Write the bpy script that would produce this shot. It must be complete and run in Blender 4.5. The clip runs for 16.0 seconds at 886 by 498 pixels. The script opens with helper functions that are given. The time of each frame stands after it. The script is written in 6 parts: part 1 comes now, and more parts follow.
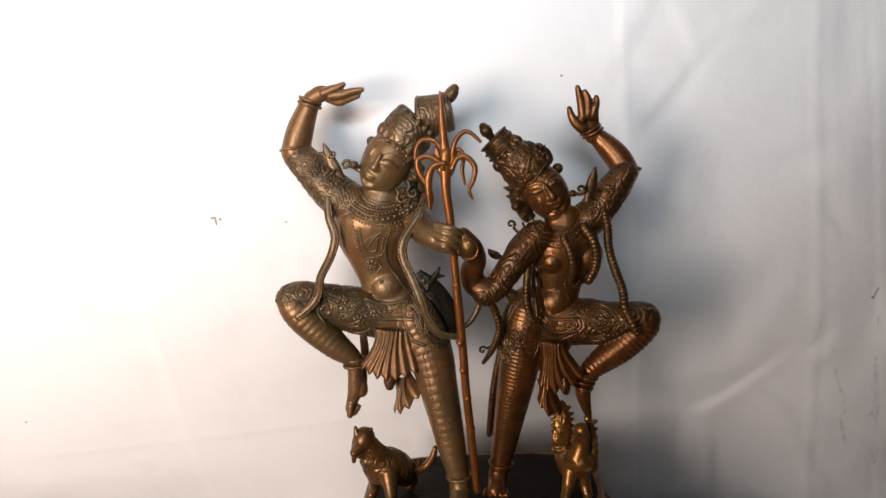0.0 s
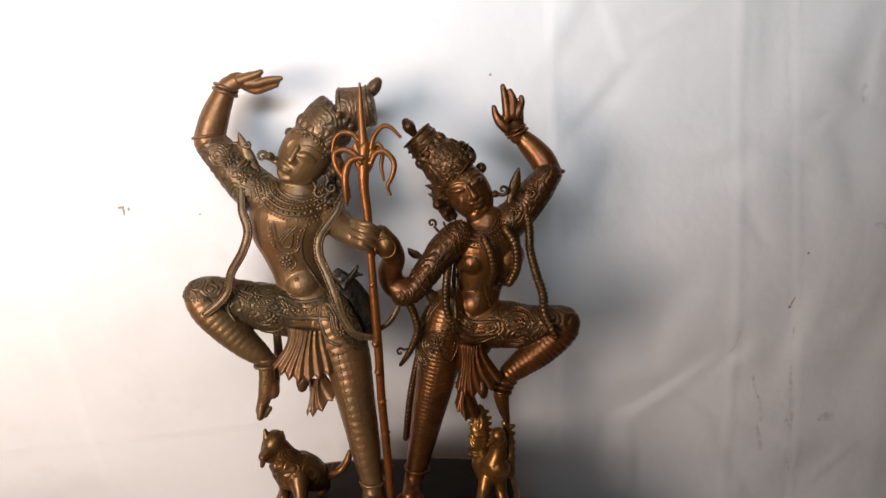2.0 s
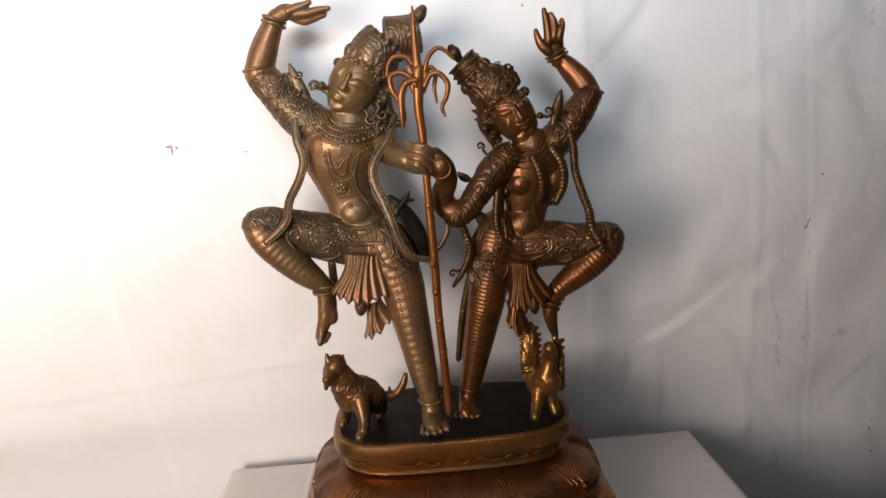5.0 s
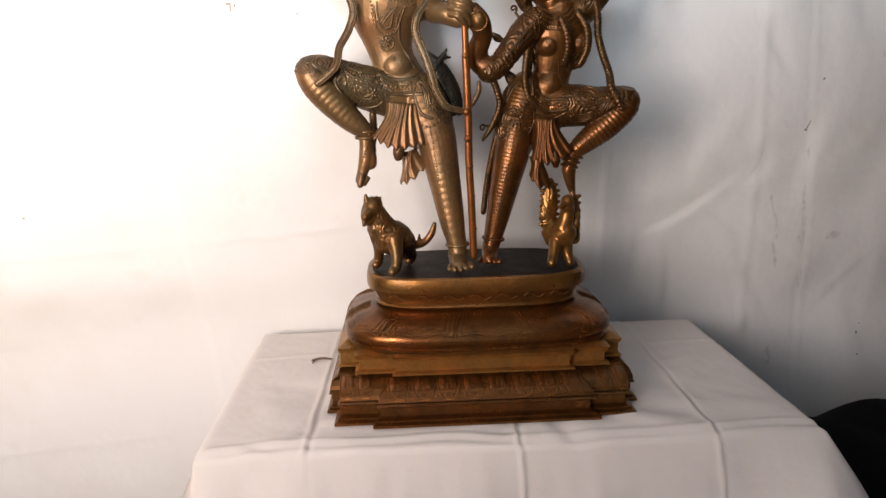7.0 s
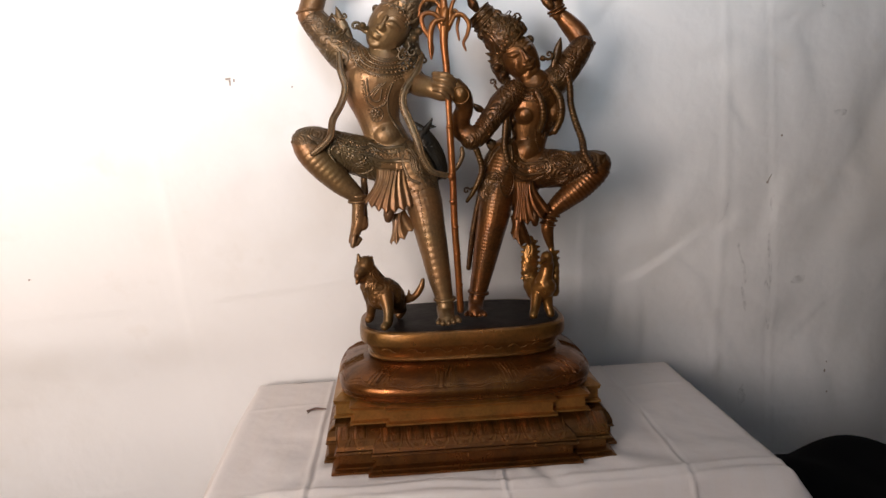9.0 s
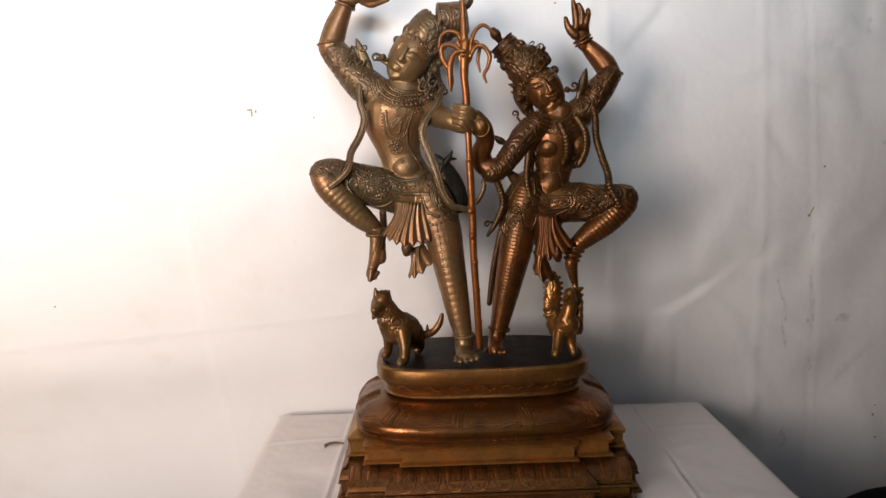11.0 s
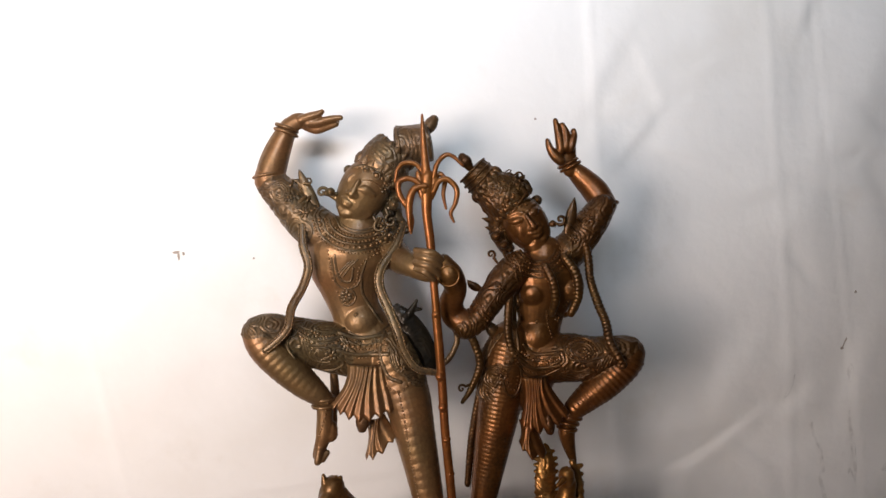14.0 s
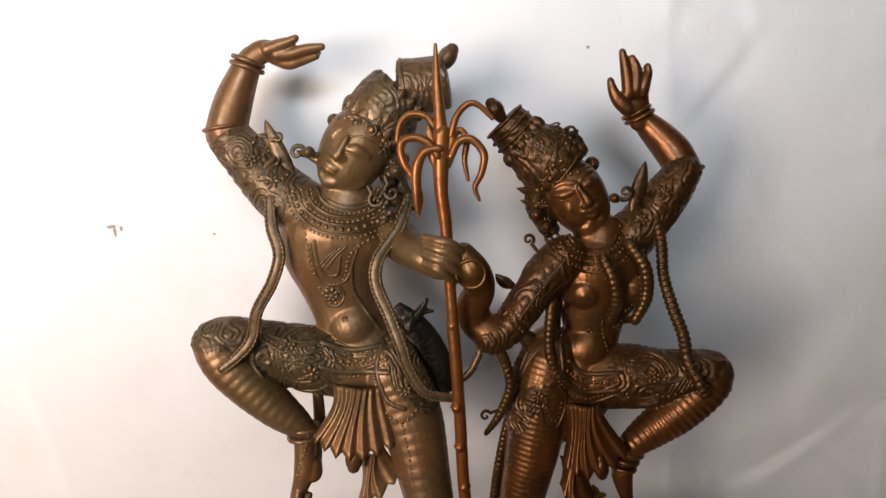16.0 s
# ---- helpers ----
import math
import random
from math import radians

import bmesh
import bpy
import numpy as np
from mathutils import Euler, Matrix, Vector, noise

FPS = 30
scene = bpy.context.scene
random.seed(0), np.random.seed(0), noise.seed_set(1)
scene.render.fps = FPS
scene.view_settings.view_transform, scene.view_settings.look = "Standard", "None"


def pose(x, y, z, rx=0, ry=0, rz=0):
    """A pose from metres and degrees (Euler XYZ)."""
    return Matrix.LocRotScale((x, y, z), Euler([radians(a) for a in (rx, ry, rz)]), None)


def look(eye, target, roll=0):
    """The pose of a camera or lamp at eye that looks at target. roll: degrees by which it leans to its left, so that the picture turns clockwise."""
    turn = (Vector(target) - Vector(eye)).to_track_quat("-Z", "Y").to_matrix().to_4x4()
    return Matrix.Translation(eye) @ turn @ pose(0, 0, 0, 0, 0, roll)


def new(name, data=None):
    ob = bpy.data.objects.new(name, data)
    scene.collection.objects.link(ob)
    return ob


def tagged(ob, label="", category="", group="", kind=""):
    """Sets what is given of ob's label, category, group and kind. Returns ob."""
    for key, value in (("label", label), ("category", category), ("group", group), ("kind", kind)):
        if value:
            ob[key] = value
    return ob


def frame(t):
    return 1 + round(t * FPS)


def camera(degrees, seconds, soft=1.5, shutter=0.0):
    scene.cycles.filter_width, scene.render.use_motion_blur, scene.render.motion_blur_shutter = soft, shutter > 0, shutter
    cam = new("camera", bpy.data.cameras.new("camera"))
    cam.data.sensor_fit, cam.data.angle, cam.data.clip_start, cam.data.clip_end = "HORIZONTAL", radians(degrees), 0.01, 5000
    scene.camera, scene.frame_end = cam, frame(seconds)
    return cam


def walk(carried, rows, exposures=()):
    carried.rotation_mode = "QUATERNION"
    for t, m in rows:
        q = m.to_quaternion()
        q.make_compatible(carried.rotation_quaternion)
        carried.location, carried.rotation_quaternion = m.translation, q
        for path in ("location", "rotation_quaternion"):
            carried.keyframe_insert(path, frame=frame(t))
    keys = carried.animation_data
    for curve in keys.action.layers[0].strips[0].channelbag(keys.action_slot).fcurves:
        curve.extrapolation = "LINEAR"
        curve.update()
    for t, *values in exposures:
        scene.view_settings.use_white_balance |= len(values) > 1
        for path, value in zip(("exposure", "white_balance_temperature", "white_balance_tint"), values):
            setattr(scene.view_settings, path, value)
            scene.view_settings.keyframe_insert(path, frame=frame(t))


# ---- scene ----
cam = camera(66.0, 16.0)
PATH = [
    (0, (0.025, -0.883, 1.607), (-0.095, 1.079, 1.234), -3.7),
    (0.5, (0.012, -0.875, 1.599), (-0.042, 1.094, 1.255), -1.8),
    (1, (0.023, -0.866, 1.617), (0.025, 1.103, 1.266), -0.7),
    (1.5, (0.048, -0.86, 1.606), (0.086, 1.11, 1.268), -0.3),
    (2, (0.069, -0.855, 1.594), (0.1, 1.11, 1.222), -1.3),
    (2.5, (0.061, -0.858, 1.595), (0.108, 1.097, 1.175), -1.7),
    (3, (0.042, -0.869, 1.587), (0.108, 1.076, 1.122), -3.0),
    (3.5, (-0.016, -0.884, 1.575), (0.1, 1.057, 1.107), -3.8),
    (6, (-0.072, -0.951, 1.425), (-0.031, 1.005, 1.011), -2.0),
    (6.5, (-0.095, -1.032, 1.355), (-0.1, 0.911, 0.88), -1.3),
    (7, (-0.124, -1.064, 1.307), (-0.026, 0.88, 0.848), -1.1),
    (7.5, (-0.149, -1.088, 1.342), (-0.008, 0.867, 0.946), -0.9),
    (8, (-0.148, -1.117, 1.374), (0.001, 0.847, 1.029), -0.6),
    (8.5, (-0.128, -1.139, 1.375), (-0.003, 0.822, 1.003), -1.7),
    (9, (-0.134, -1.137, 1.361), (0.014, 0.826, 1.005), -1.8),
    (11.5, (-0.083, -1.094, 1.388), (-0.078, 0.884, 1.09), -1.8),
    (12, (-0.083, -1.091, 1.383), (-0.081, 0.885, 1.078), -2.1),
    (12.5, (-0.084, -1.088, 1.398), (-0.084, 0.892, 1.114), -2.0),
    (13, (-0.05, -1.055, 1.426), (-0.092, 0.933, 1.214), -3.1),
    (13.5, (-0.012, -0.994, 1.464), (-0.073, 0.998, 1.297), -2.1),
    (14, (-0.029, -0.863, 1.489), (0.019, 1.135, 1.416), -2.8),
    (14.5, (-0.043, -0.729, 1.518), (-0.015, 1.266, 1.38), -3.8),
    (15, (-0.033, -0.626, 1.535), (-0.078, 1.352, 1.24), -2.6),
    (15.5, (-0.026, -0.586, 1.535), (-0.026, 1.386, 1.198), -2.4),
    (16, (-0.024, -0.579, 1.546), (-0.032, 1.399, 1.249), -2.4),
]
walk(cam, [(t, look(eye, target, roll)) for t, eye, target, roll in PATH],
     [(0, -0.08), (3.5, -0.09), (6, 0.06), (6.5, 0.14), (7, 0.25), (7.5, 0.10), (8, -0.05), (8.5, -0.1), (9, -0.1), (11.5, 0.0), (12, 0.12), (12.5, 0.14), (13, -0.1), (13.5, -0.42), (14, -0.12), (14.5, -0.18), (15, -0.32), (15.5, -0.17), (16, -0.12)])

# ---- light ----
world = bpy.data.worlds.new("sky")
world.use_nodes = True
scene.world = world
wn = world.node_tree.nodes
sky = wn.new("ShaderNodeTexSky")
sky.sky_type, sky.sun_disc = "NISHITA", False
sky.sun_elevation, sky.sun_rotation = radians(42), radians(250)
world.node_tree.links.new(sky.outputs[0], wn["Background"].inputs[0])
wn["Background"].inputs[1].default_value = 0.12


def area(name, m, size, size_y, power, colour, spread):
    data = bpy.data.lights.new(name, "AREA")
    data.shape, data.size, data.size_y, data.energy, data.color = "RECTANGLE", size, size_y, power, colour
    data.spread = radians(spread)
    ob = new(name, data)
    ob.matrix_world = m
    return ob


# daylight through the south window, and an added cool fill from an unseen source
area("window_daylight", look((-1.36, -1.70, 1.50), (-0.92, 0.4, 1.70)), 1.0, 1.05, 33.5, (1.0, 0.848, 0.770), 108)
# added fill, set high and aimed up to brighten the upper sheet
area("cool_fill", look((-0.10, -1.73, 2.26), (-0.22, 0.3, 3.20)), 0.84, 0.38, 33, (0.76, 0.865, 1.0), 110)

# ---- materials ----
def links(mat):
    nt = mat.node_tree
    return nt.nodes, nt.links


def fresh(name, colour, rough=0.6, metal=0.0):
    mat = bpy.data.materials.new(name)
    mat.use_nodes = True
    b = mat.node_tree.nodes["Principled BSDF"]
    b.inputs["Base Color"].default_value = (*colour, 1)
    b.inputs["Roughness"].default_value = rough
    b.inputs["Metallic"].default_value = metal
    return mat


def noise_node(mat, scale, detail=4.0, rough=0.55):
    n, l = links(mat)
    tc = n.new("ShaderNodeTexCoord")
    t = n.new("ShaderNodeTexNoise")
    t.inputs["Scale"].default_value, t.inputs["Detail"].default_value, t.inputs["Roughness"].default_value = scale, detail, rough
    l.new(tc.outputs["Object"], t.inputs["Vector"])
    return t.outputs["Fac"]


def ramp(mat, fac, stops):
    n, l = links(mat)
    r = n.new("ShaderNodeValToRGB")
    e = r.color_ramp.elements
    while len(e) < len(stops):
        e.new(0.5)
    for el, (p, c) in zip(e, stops):
        el.position = p
        el.color = (*c, 1) if len(c) == 3 else c
    l.new(fac, r.inputs["Fac"])
    return r.outputs["Color"]


def mixed(mat, fac, a, b, mode="MIX"):
    n, l = links(mat)
    m = n.new("ShaderNodeMix")
    m.data_type, m.blend_type = "RGBA", mode
    for sock, v in ((m.inputs[0], fac), (m.inputs[6], a), (m.inputs[7], b)):
        if hasattr(v, "is_linked"):
            l.new(v, sock)
        else:
            sock.default_value = v if isinstance(v, (int, float)) else (*v, 1)
    return m.outputs[2]


def bumped(mat, heights):
    """heights: (socket, strength, distance) laid over one another."""
    n, l = links(mat)
    last = None
    for h, s, d in heights:
        b = n.new("ShaderNodeBump")
        b.inputs["Strength"].default_value, b.inputs["Distance"].default_value = s, d
        l.new(h, b.inputs["Height"])
        if last:
            l.new(last, b.inputs["Normal"])
        last = b.outputs["Normal"]
    l.new(last, n["Principled BSDF"].inputs["Normal"])


def bronze(name, base, patina, share, rough=0.36, carve=0.0, metal=1.0, olive=0.5):
    """Cast bronze: worn metal, here redder and there more olive, under a dull brown patina that lies in soft patches, lightly pitted by the casting."""
    mat = fresh(name, base, rough, metal)
    n, l = links(mat)
    p = n["Principled BSDF"]
    wide, fine = noise_node(mat, 24, 8, 0.68), noise_node(mat, 220, 3)
    m = mixed(mat, 0.42 if carve else 0.26, ramp(mat, wide, [(0.0, (0, 0, 0)), (1.0, (1, 1, 1))]), ramp(mat, fine, [(0.0, (0, 0, 0)), (1.0, (1, 1, 1))]))
    fac = ramp(mat, m, [(0.55 - share * 0.4, (0, 0, 0)), (0.85 - share * 0.3, (1, 1, 1))])
    red = tuple(c * k for c, k in zip(base, (1.12, 0.86, 0.72)))
    green = tuple(c * k for c, k in zip(base, (0.86, 0.95, 0.82)))
    hue = mixed(mat, ramp(mat, noise_node(mat, 6.5, 3), [(0.5 - 0.25 * olive, (0, 0, 0)), (0.8 - 0.25 * olive, (1, 1, 1))]), red, green)
    l.new(mixed(mat, fac, hue, patina), p.inputs["Base Color"])
    l.new(ramp(mat, fac, [(0, (metal,) * 3), (1, (metal * 0.93,) * 3)]), p.inputs["Metallic"])
    l.new(ramp(mat, m, [(0.25, (rough - 0.09,) * 3), (0.75, (rough + 0.15,) * 3)]), p.inputs["Roughness"])
    hs = [(fine, 0.12, 0.0005), (noise_node(mat, 95, 5, 0.6), 0.30, 0.0018), (noise_node(mat, 30, 3), 0.24, 0.003)]
    if carve:
        tc, v = n.new("ShaderNodeTexCoord"), n.new("ShaderNodeTexVoronoi")
        v.inputs["Scale"].default_value = 190
        l.new(tc.outputs["Object"], v.inputs["Vector"])
        hs.append((v.outputs["Distance"], carve, 0.0022))
    bumped(mat, hs)
    p.inputs["Specular IOR Level"].default_value = 0.25
    p.inputs["Coat Weight"].default_value, p.inputs["Coat Roughness"].default_value = 0.15, 0.2
    return mat


BRONZE = bronze("bronze_brown", (0.220, 0.127, 0.060), (0.082, 0.050, 0.025), 0.46, 0.39, 0.0, 0.60, 0.6)
BRONZE_CARVED = bronze("bronze_carved", (0.165, 0.103, 0.052), (0.040, 0.029, 0.018), 0.57, 0.41, 0.16, 0.60, 0.75)
# bronze for the male's sash, darkened to carry the shade it hangs in
BRONZE_SHADED = bronze("bronze_shaded", (0.032, 0.022, 0.013), (0.010, 0.0085, 0.006), 0.6, 0.42, 0.0, 0.6)
BRONZE_RED = bronze("bronze_reddish", (0.164, 0.072, 0.021), (0.038, 0.0165, 0.0050), 0.52, 0.34, 0.0, 0.74, 0.4)
BRONZE_RED_CARVED = bronze("bronze_reddish_carved", (0.124, 0.059, 0.0185), (0.023, 0.0112, 0.0042), 0.60, 0.37, 0.16, 0.74, 0.55)
COPPER = bronze("copper_staff", (0.25, 0.096, 0.026), (0.10, 0.038, 0.011), 0.45, 0.34, 0.0, 0.66, 0.3)
BASE_BRONZE = bronze("bronze_pedestal", (0.195, 0.082, 0.021), (0.046, 0.020, 0.0062), 0.50, 0.28, 0.0, 0.80, 0.5)
GOLDEN = bronze("bronze_golden", (0.262, 0.131, 0.037), (0.078, 0.038, 0.011), 0.48, 0.30, 0.0, 0.80, 0.6)
TAWNY = bronze("bronze_tawny", (0.185, 0.102, 0.037), (0.058, 0.032, 0.012), 0.50, 0.35, 0.0, 0.70, 0.5)
WORN = bronze("bronze_worn", (0.35, 0.176, 0.050), (0.125, 0.061, 0.017), 0.42, 0.33, 0.0, 0.70, 0.6)
PLATFORM = bronze("platform_patina", (0.017, 0.011, 0.009), (0.008, 0.0065, 0.006), 0.5, 0.5, 0.0, 0.4)

for socket, v in (("Specular IOR Level", 0.06), ("Coat Weight", 0.0)):
    PLATFORM.node_tree.nodes["Principled BSDF"].inputs[socket].default_value = v


def cloth_material(name, base, stain):
    mat = fresh(name, base, 0.85)
    n, l = links(mat)
    big, mid = noise_node(mat, 1.6, 5), noise_node(mat, 9, 5)
    c = mixed(mat, ramp(mat, big, [(0.5, (0, 0, 0)), (0.78, (0.6, 0.6, 0.6))]), base, stain)
    c = mixed(mat, ramp(mat, mid, [(0.62, (0, 0, 0)), (0.8, (0.3, 0.3, 0.3))]), c, stain)
    l.new(c, n["Principled BSDF"].inputs["Base Color"])
    n["Principled BSDF"].inputs["Sheen Weight"].default_value = 0.1
    bumped(mat, [(noise_node(mat, 900, 2), 0.12, 0.0006), (noise_node(mat, 26, 5), 0.4, 0.004), (noise_node(mat, 6, 3), 0.4, 0.014)])
    return mat


SHEET = cloth_material("white_cotton_sheet", (0.78, 0.77, 0.755), (0.63, 0.575, 0.50))
TABLECLOTH = cloth_material("white_table_cotton", (0.635, 0.583, 0.55), (0.51, 0.45, 0.415))
# broad woven stripes, a little duller than the ground between them
n, l = links(TABLECLOTH)
p = n["Principled BSDF"]
plain = p.inputs["Base Color"].links[0].from_socket
tc, wave = n.new("ShaderNodeTexCoord"), n.new("ShaderNodeTexWave")
wave.wave_profile, wave.bands_direction = "SIN", "X"
wave.inputs["Scale"].default_value, wave.inputs["Distortion"].default_value = 5.2, 0.6
l.new(tc.outputs["Object"], wave.inputs["Vector"])
l.new(mixed(TABLECLOTH, ramp(TABLECLOTH, wave.outputs["Fac"], [(0.42, (0, 0, 0)), (0.58, (1, 1, 1))]), plain, mixed(TABLECLOTH, 0.28, plain, (0.62, 0.585, 0.57))), p.inputs["Base Color"])
LIMEWASH = cloth_material("dull_limewash", (0.27, 0.26, 0.245), (0.21, 0.195, 0.18))
PLASTER = cloth_material("dull_plaster", (0.24, 0.22, 0.19), (0.17, 0.15, 0.13))
CEMENT = cloth_material("grey_cement", (0.13, 0.12, 0.11), (0.08, 0.075, 0.07))
WOOD = fresh("table_wood", (0.2, 0.12, 0.06), 0.6)
BLACK = fresh("black_fabric", (0.0035, 0.0035, 0.004), 0.95)
BLACK.node_tree.nodes["Principled BSDF"].inputs["Specular IOR Level"].default_value = 0.08
STAIN = fresh("brown_stain", (0.34, 0.29, 0.25), 0.9)
FAINT = fresh("faint_smudge", (0.20, 0.15, 0.10), 0.9)
n, l = links(FAINT)
l.new(ramp(FAINT, noise_node(FAINT, 60, 4), [(0.38, (0.0, 0.0, 0.0)), (0.7, (0.19, 0.19, 0.19))]), n["Principled BSDF"].inputs["Alpha"])
TWIG = fresh("dry_twig", (0.10, 0.055, 0.04), 0.8)

# ---- building ----
def mesh_of(name, verts, faces, mats, smooth=True, index=None):
    me = bpy.data.meshes.new(name)
    me.from_pydata([tuple(v) for v in verts], [], [tuple(f) for f in faces])
    for m in mats:
        me.materials.append(m)
    if index is not None:
        me.polygons.foreach_set("material_index", np.asarray(index, np.int32))
    me.polygons.foreach_set("use_smooth", np.full(len(me.polygons), smooth))
    me.update()
    return me


def part(name, bm, material, parent, label="", smooth=False):
    bmesh.ops.recalc_face_normals(bm, faces=bm.faces[:])
    for e in bm.edges:
        if len(e.link_faces) == 2 and e.calc_face_angle(0) > 0.5:
            e.smooth = False
    me = bpy.data.meshes.new(name)
    bm.to_mesh(me)
    bm.free()
    me.materials.append(material)
    me.polygons.foreach_set("use_smooth", np.full(len(me.polygons), smooth))
    ob = new(name, me)
    if parent:
        ob.parent = parent
    if label:
        tagged(ob, label)
    return ob


def box_bm(x0, y0, z0, x1, y1, z1, bevel=0.0):
    bm = bmesh.new()
    bmesh.ops.create_cube(bm, size=1, matrix=Matrix.Translation(((x0 + x1) / 2, (y0 + y1) / 2, (z0 + z1) / 2)) @ Matrix.Diagonal((x1 - x0, y1 - y0, z1 - z0, 1)))
    if bevel:
        bmesh.ops.bevel(bm, geom=bm.edges[:], offset=bevel, segments=2, affect="EDGES")
    return bm


def slab(name, lo, hi, material, label="", category=""):
    ob = part(name, box_bm(*lo, *hi), material, None)
    return tagged(ob, label, category, kind="structure")


# ---- the room ----
X0, X1, Y0, Y1, ROOF = -2.1, 2.3, -1.75, 0.80, 2.75
slab("floor", (X0 - 0.12, Y0 - 0.12, -0.1), (X1 + 0.12, Y1 + 0.12, 0), CEMENT, "grey cement floor under the table", "floor")
slab("ceiling", (X0 - 0.12, Y0 - 0.12, ROOF), (X1 + 0.12, Y1 + 0.12, ROOF + 0.1), LIMEWASH, "dull limewashed ceiling of the room", "ceiling")
slab("wall_north", (X0 - 0.12, Y1, 0), (X1 + 0.12, Y1 + 0.12, ROOF), PLASTER, "pale plaster wall behind the hanging sheet", "wall")
slab("wall_east", (X1, Y0, 0), (X1 + 0.12, Y1, ROOF), PLASTER, "pale plaster side wall", "wall")


slab("wall_west", (X0 - 0.12, Y0, 0), (X0, Y1, ROOF), PLASTER, "dull plaster side wall", "wall")


def pierced(name, at, thick, lo, hi, gaps, label):
    """A wall along x with openings right through it. gaps: from, to, sill, head."""
    bm = bmesh.new()
    blocks, p = [], lo
    for a0, a1, s, h in gaps:
        blocks += [(p, a0, 0, ROOF), (a0, a1, 0, s), (a0, a1, h, ROOF)]
        p = a1
    for p0, p1, z0, z1 in blocks + [(p, hi, 0, ROOF)]:
        if z1 - z0 > 1e-6:
            bmesh.ops.create_cube(bm, size=1, matrix=Matrix.Translation(((p0 + p1) / 2, at, (z0 + z1) / 2)) @ Matrix.Diagonal((p1 - p0, thick, z1 - z0, 1)))
    tagged(part(name, bm, PLASTER, None), label, "wall", kind="structure")


# the second gap is made up, out of view, to hold the fill lamp
pierced("wall_south", Y0 - 0.06, 0.12, X0 - 0.12, X1 + 0.12, ((-1.87, -0.85, 0.97, 2.04), (-0.53, 0.33, 0.0, 2.46)), "dull plaster wall with a window opening and an added gap for the fill lamp")


# ---- the hanging sheet ----
def ridge(d, width):
    return np.exp(-(d / width) ** 2)


def creases(seed, count, x0, x1, z0, z1, low, high, longest):
    """Short random creases: place, direction, length, width, height."""
    rnd = random.Random(seed)
    return [(rnd.uniform(x0, x1), rnd.uniform(z0, z1), rnd.uniform(0, math.pi), longest * rnd.uniform(0.25, 1), rnd.uniform(0.006, 0.03), rnd.uniform(low, high)) for _ in range(count)]


def crumpled(x, z, marks):
    h = np.zeros_like(x)
    for cx, cz, a, length, width, amp in marks:
        u, v = (x - cx) * math.cos(a) + (z - cz) * math.sin(a), (z - cz) * math.cos(a) - (x - cx) * math.sin(a)
        v = v + 0.6 * u * u * math.sin(9 * cx)
        h = h + amp * ridge(u, length) * np.tanh(v / width) * ridge(v, width * 3)
    return h


SHEET_MARKS = creases(5, 70, -1.2, 1.35, 0.5, 2.1, -0.0022, 0.0022, 0.10) + creases(8, 110, 0.30, 1.35, 0.6, 2.0, -0.0045, 0.0045, 0.14)


def fold_height(x, z):
    """How far the sheet stands out of its plane: pressed folds, slack drapes and small crumples."""
    h = np.zeros_like(x)
    for x0, lean, s in ((-0.605, 0.0, 0.9), (0.308, -0.06, 1.2), (0.668, -0.08, 0.7), (0.690, -0.08, -0.5), (-1.1, 0.0, 0.8), (-0.15, -0.03, 0.3)):
        h += 0.0018 * s * ridge(x - x0 - lean * (z - 1.4) + 0.004 * np.sin(9 * z), 0.007) + 0.0014 * s * np.tanh((x - x0 - lean * (z - 1.4)) / 0.02) * ridge(x - x0, 0.12)
    seam = x - 0.80 + 0.115 * (z - 1.36) + 0.006 * np.sin(5 * z)
    h += 0.0013 * ridge(seam - 0.004, 0.0045) - 0.0011 * ridge(seam + 0.006, 0.005)
    for z0, slope, s in ((1.68, 0.02, 1.0), (1.025, 0.06, 1.0), (0.50, 0.05, 0.8), (2.2, 0.02, 0.7)):
        h += 0.0016 * s * ridge(z - z0 - slope * x + 0.004 * np.sin(7 * x), 0.006) + 0.001 * s * np.tanh((z - z0 - slope * x) / 0.02) * ridge(z - z0, 0.1)
    right = 1 / (1 + np.exp(-(x - 0.55) / 0.12))
    high = 0.25 + 0.75 / (1 + np.exp(-(z - 1.38) / 0.06))
    for a, c, w, amp in ((0.55, 0.62, 0.09, 0.006), (0.35, 1.15, 0.09, 0.008), (0.9, 1.25, 0.07, 0.008)):
        h += right * high * 1.5 * amp * ridge(x - c - a * (z - 1.3) + 0.02 * np.sin(6 * z + 9 * c), w)
    # one deep slack fold that runs down beside the seam
    d = x - 0.985 - 0.32 * (z - 1.05) * (z > 0) - 0.25 * (z - 1.05) ** 2
    h += high * (-0.011 * ridge(d, 0.055) + 0.008 * ridge(d - 0.12, 0.08) + 0.005 * ridge(d + 0.13, 0.09))
    h += right * 0.010 * np.sin(11 * x + 1.6 * np.sin(3 * z)) * ridge(x - 1.35, 0.35)
    h += 0.004 * np.sin(5.1 * x + 2.3 * z) + 0.003 * np.sin(3.3 * x - 4.1 * z + 1)
    return h + crumpled(x, z, SHEET_MARKS)


def sheet_plane(x, z):
    """The sheet hangs aslant: its left comes forward near the figures' backs, its foot falls behind the table."""
    d = z - 1.2
    lean = np.clip(0.27 - 0.209 * x, 0.05, 0.42)
    run = np.where(d > 0, 0.30 * np.tanh(d / 0.30), 0.60 * np.tanh(d / 0.60))
    return 0.404 + 0.117 * x - lean * run + 0.034 / (1 + np.exp((z - 0.84) / 0.04))


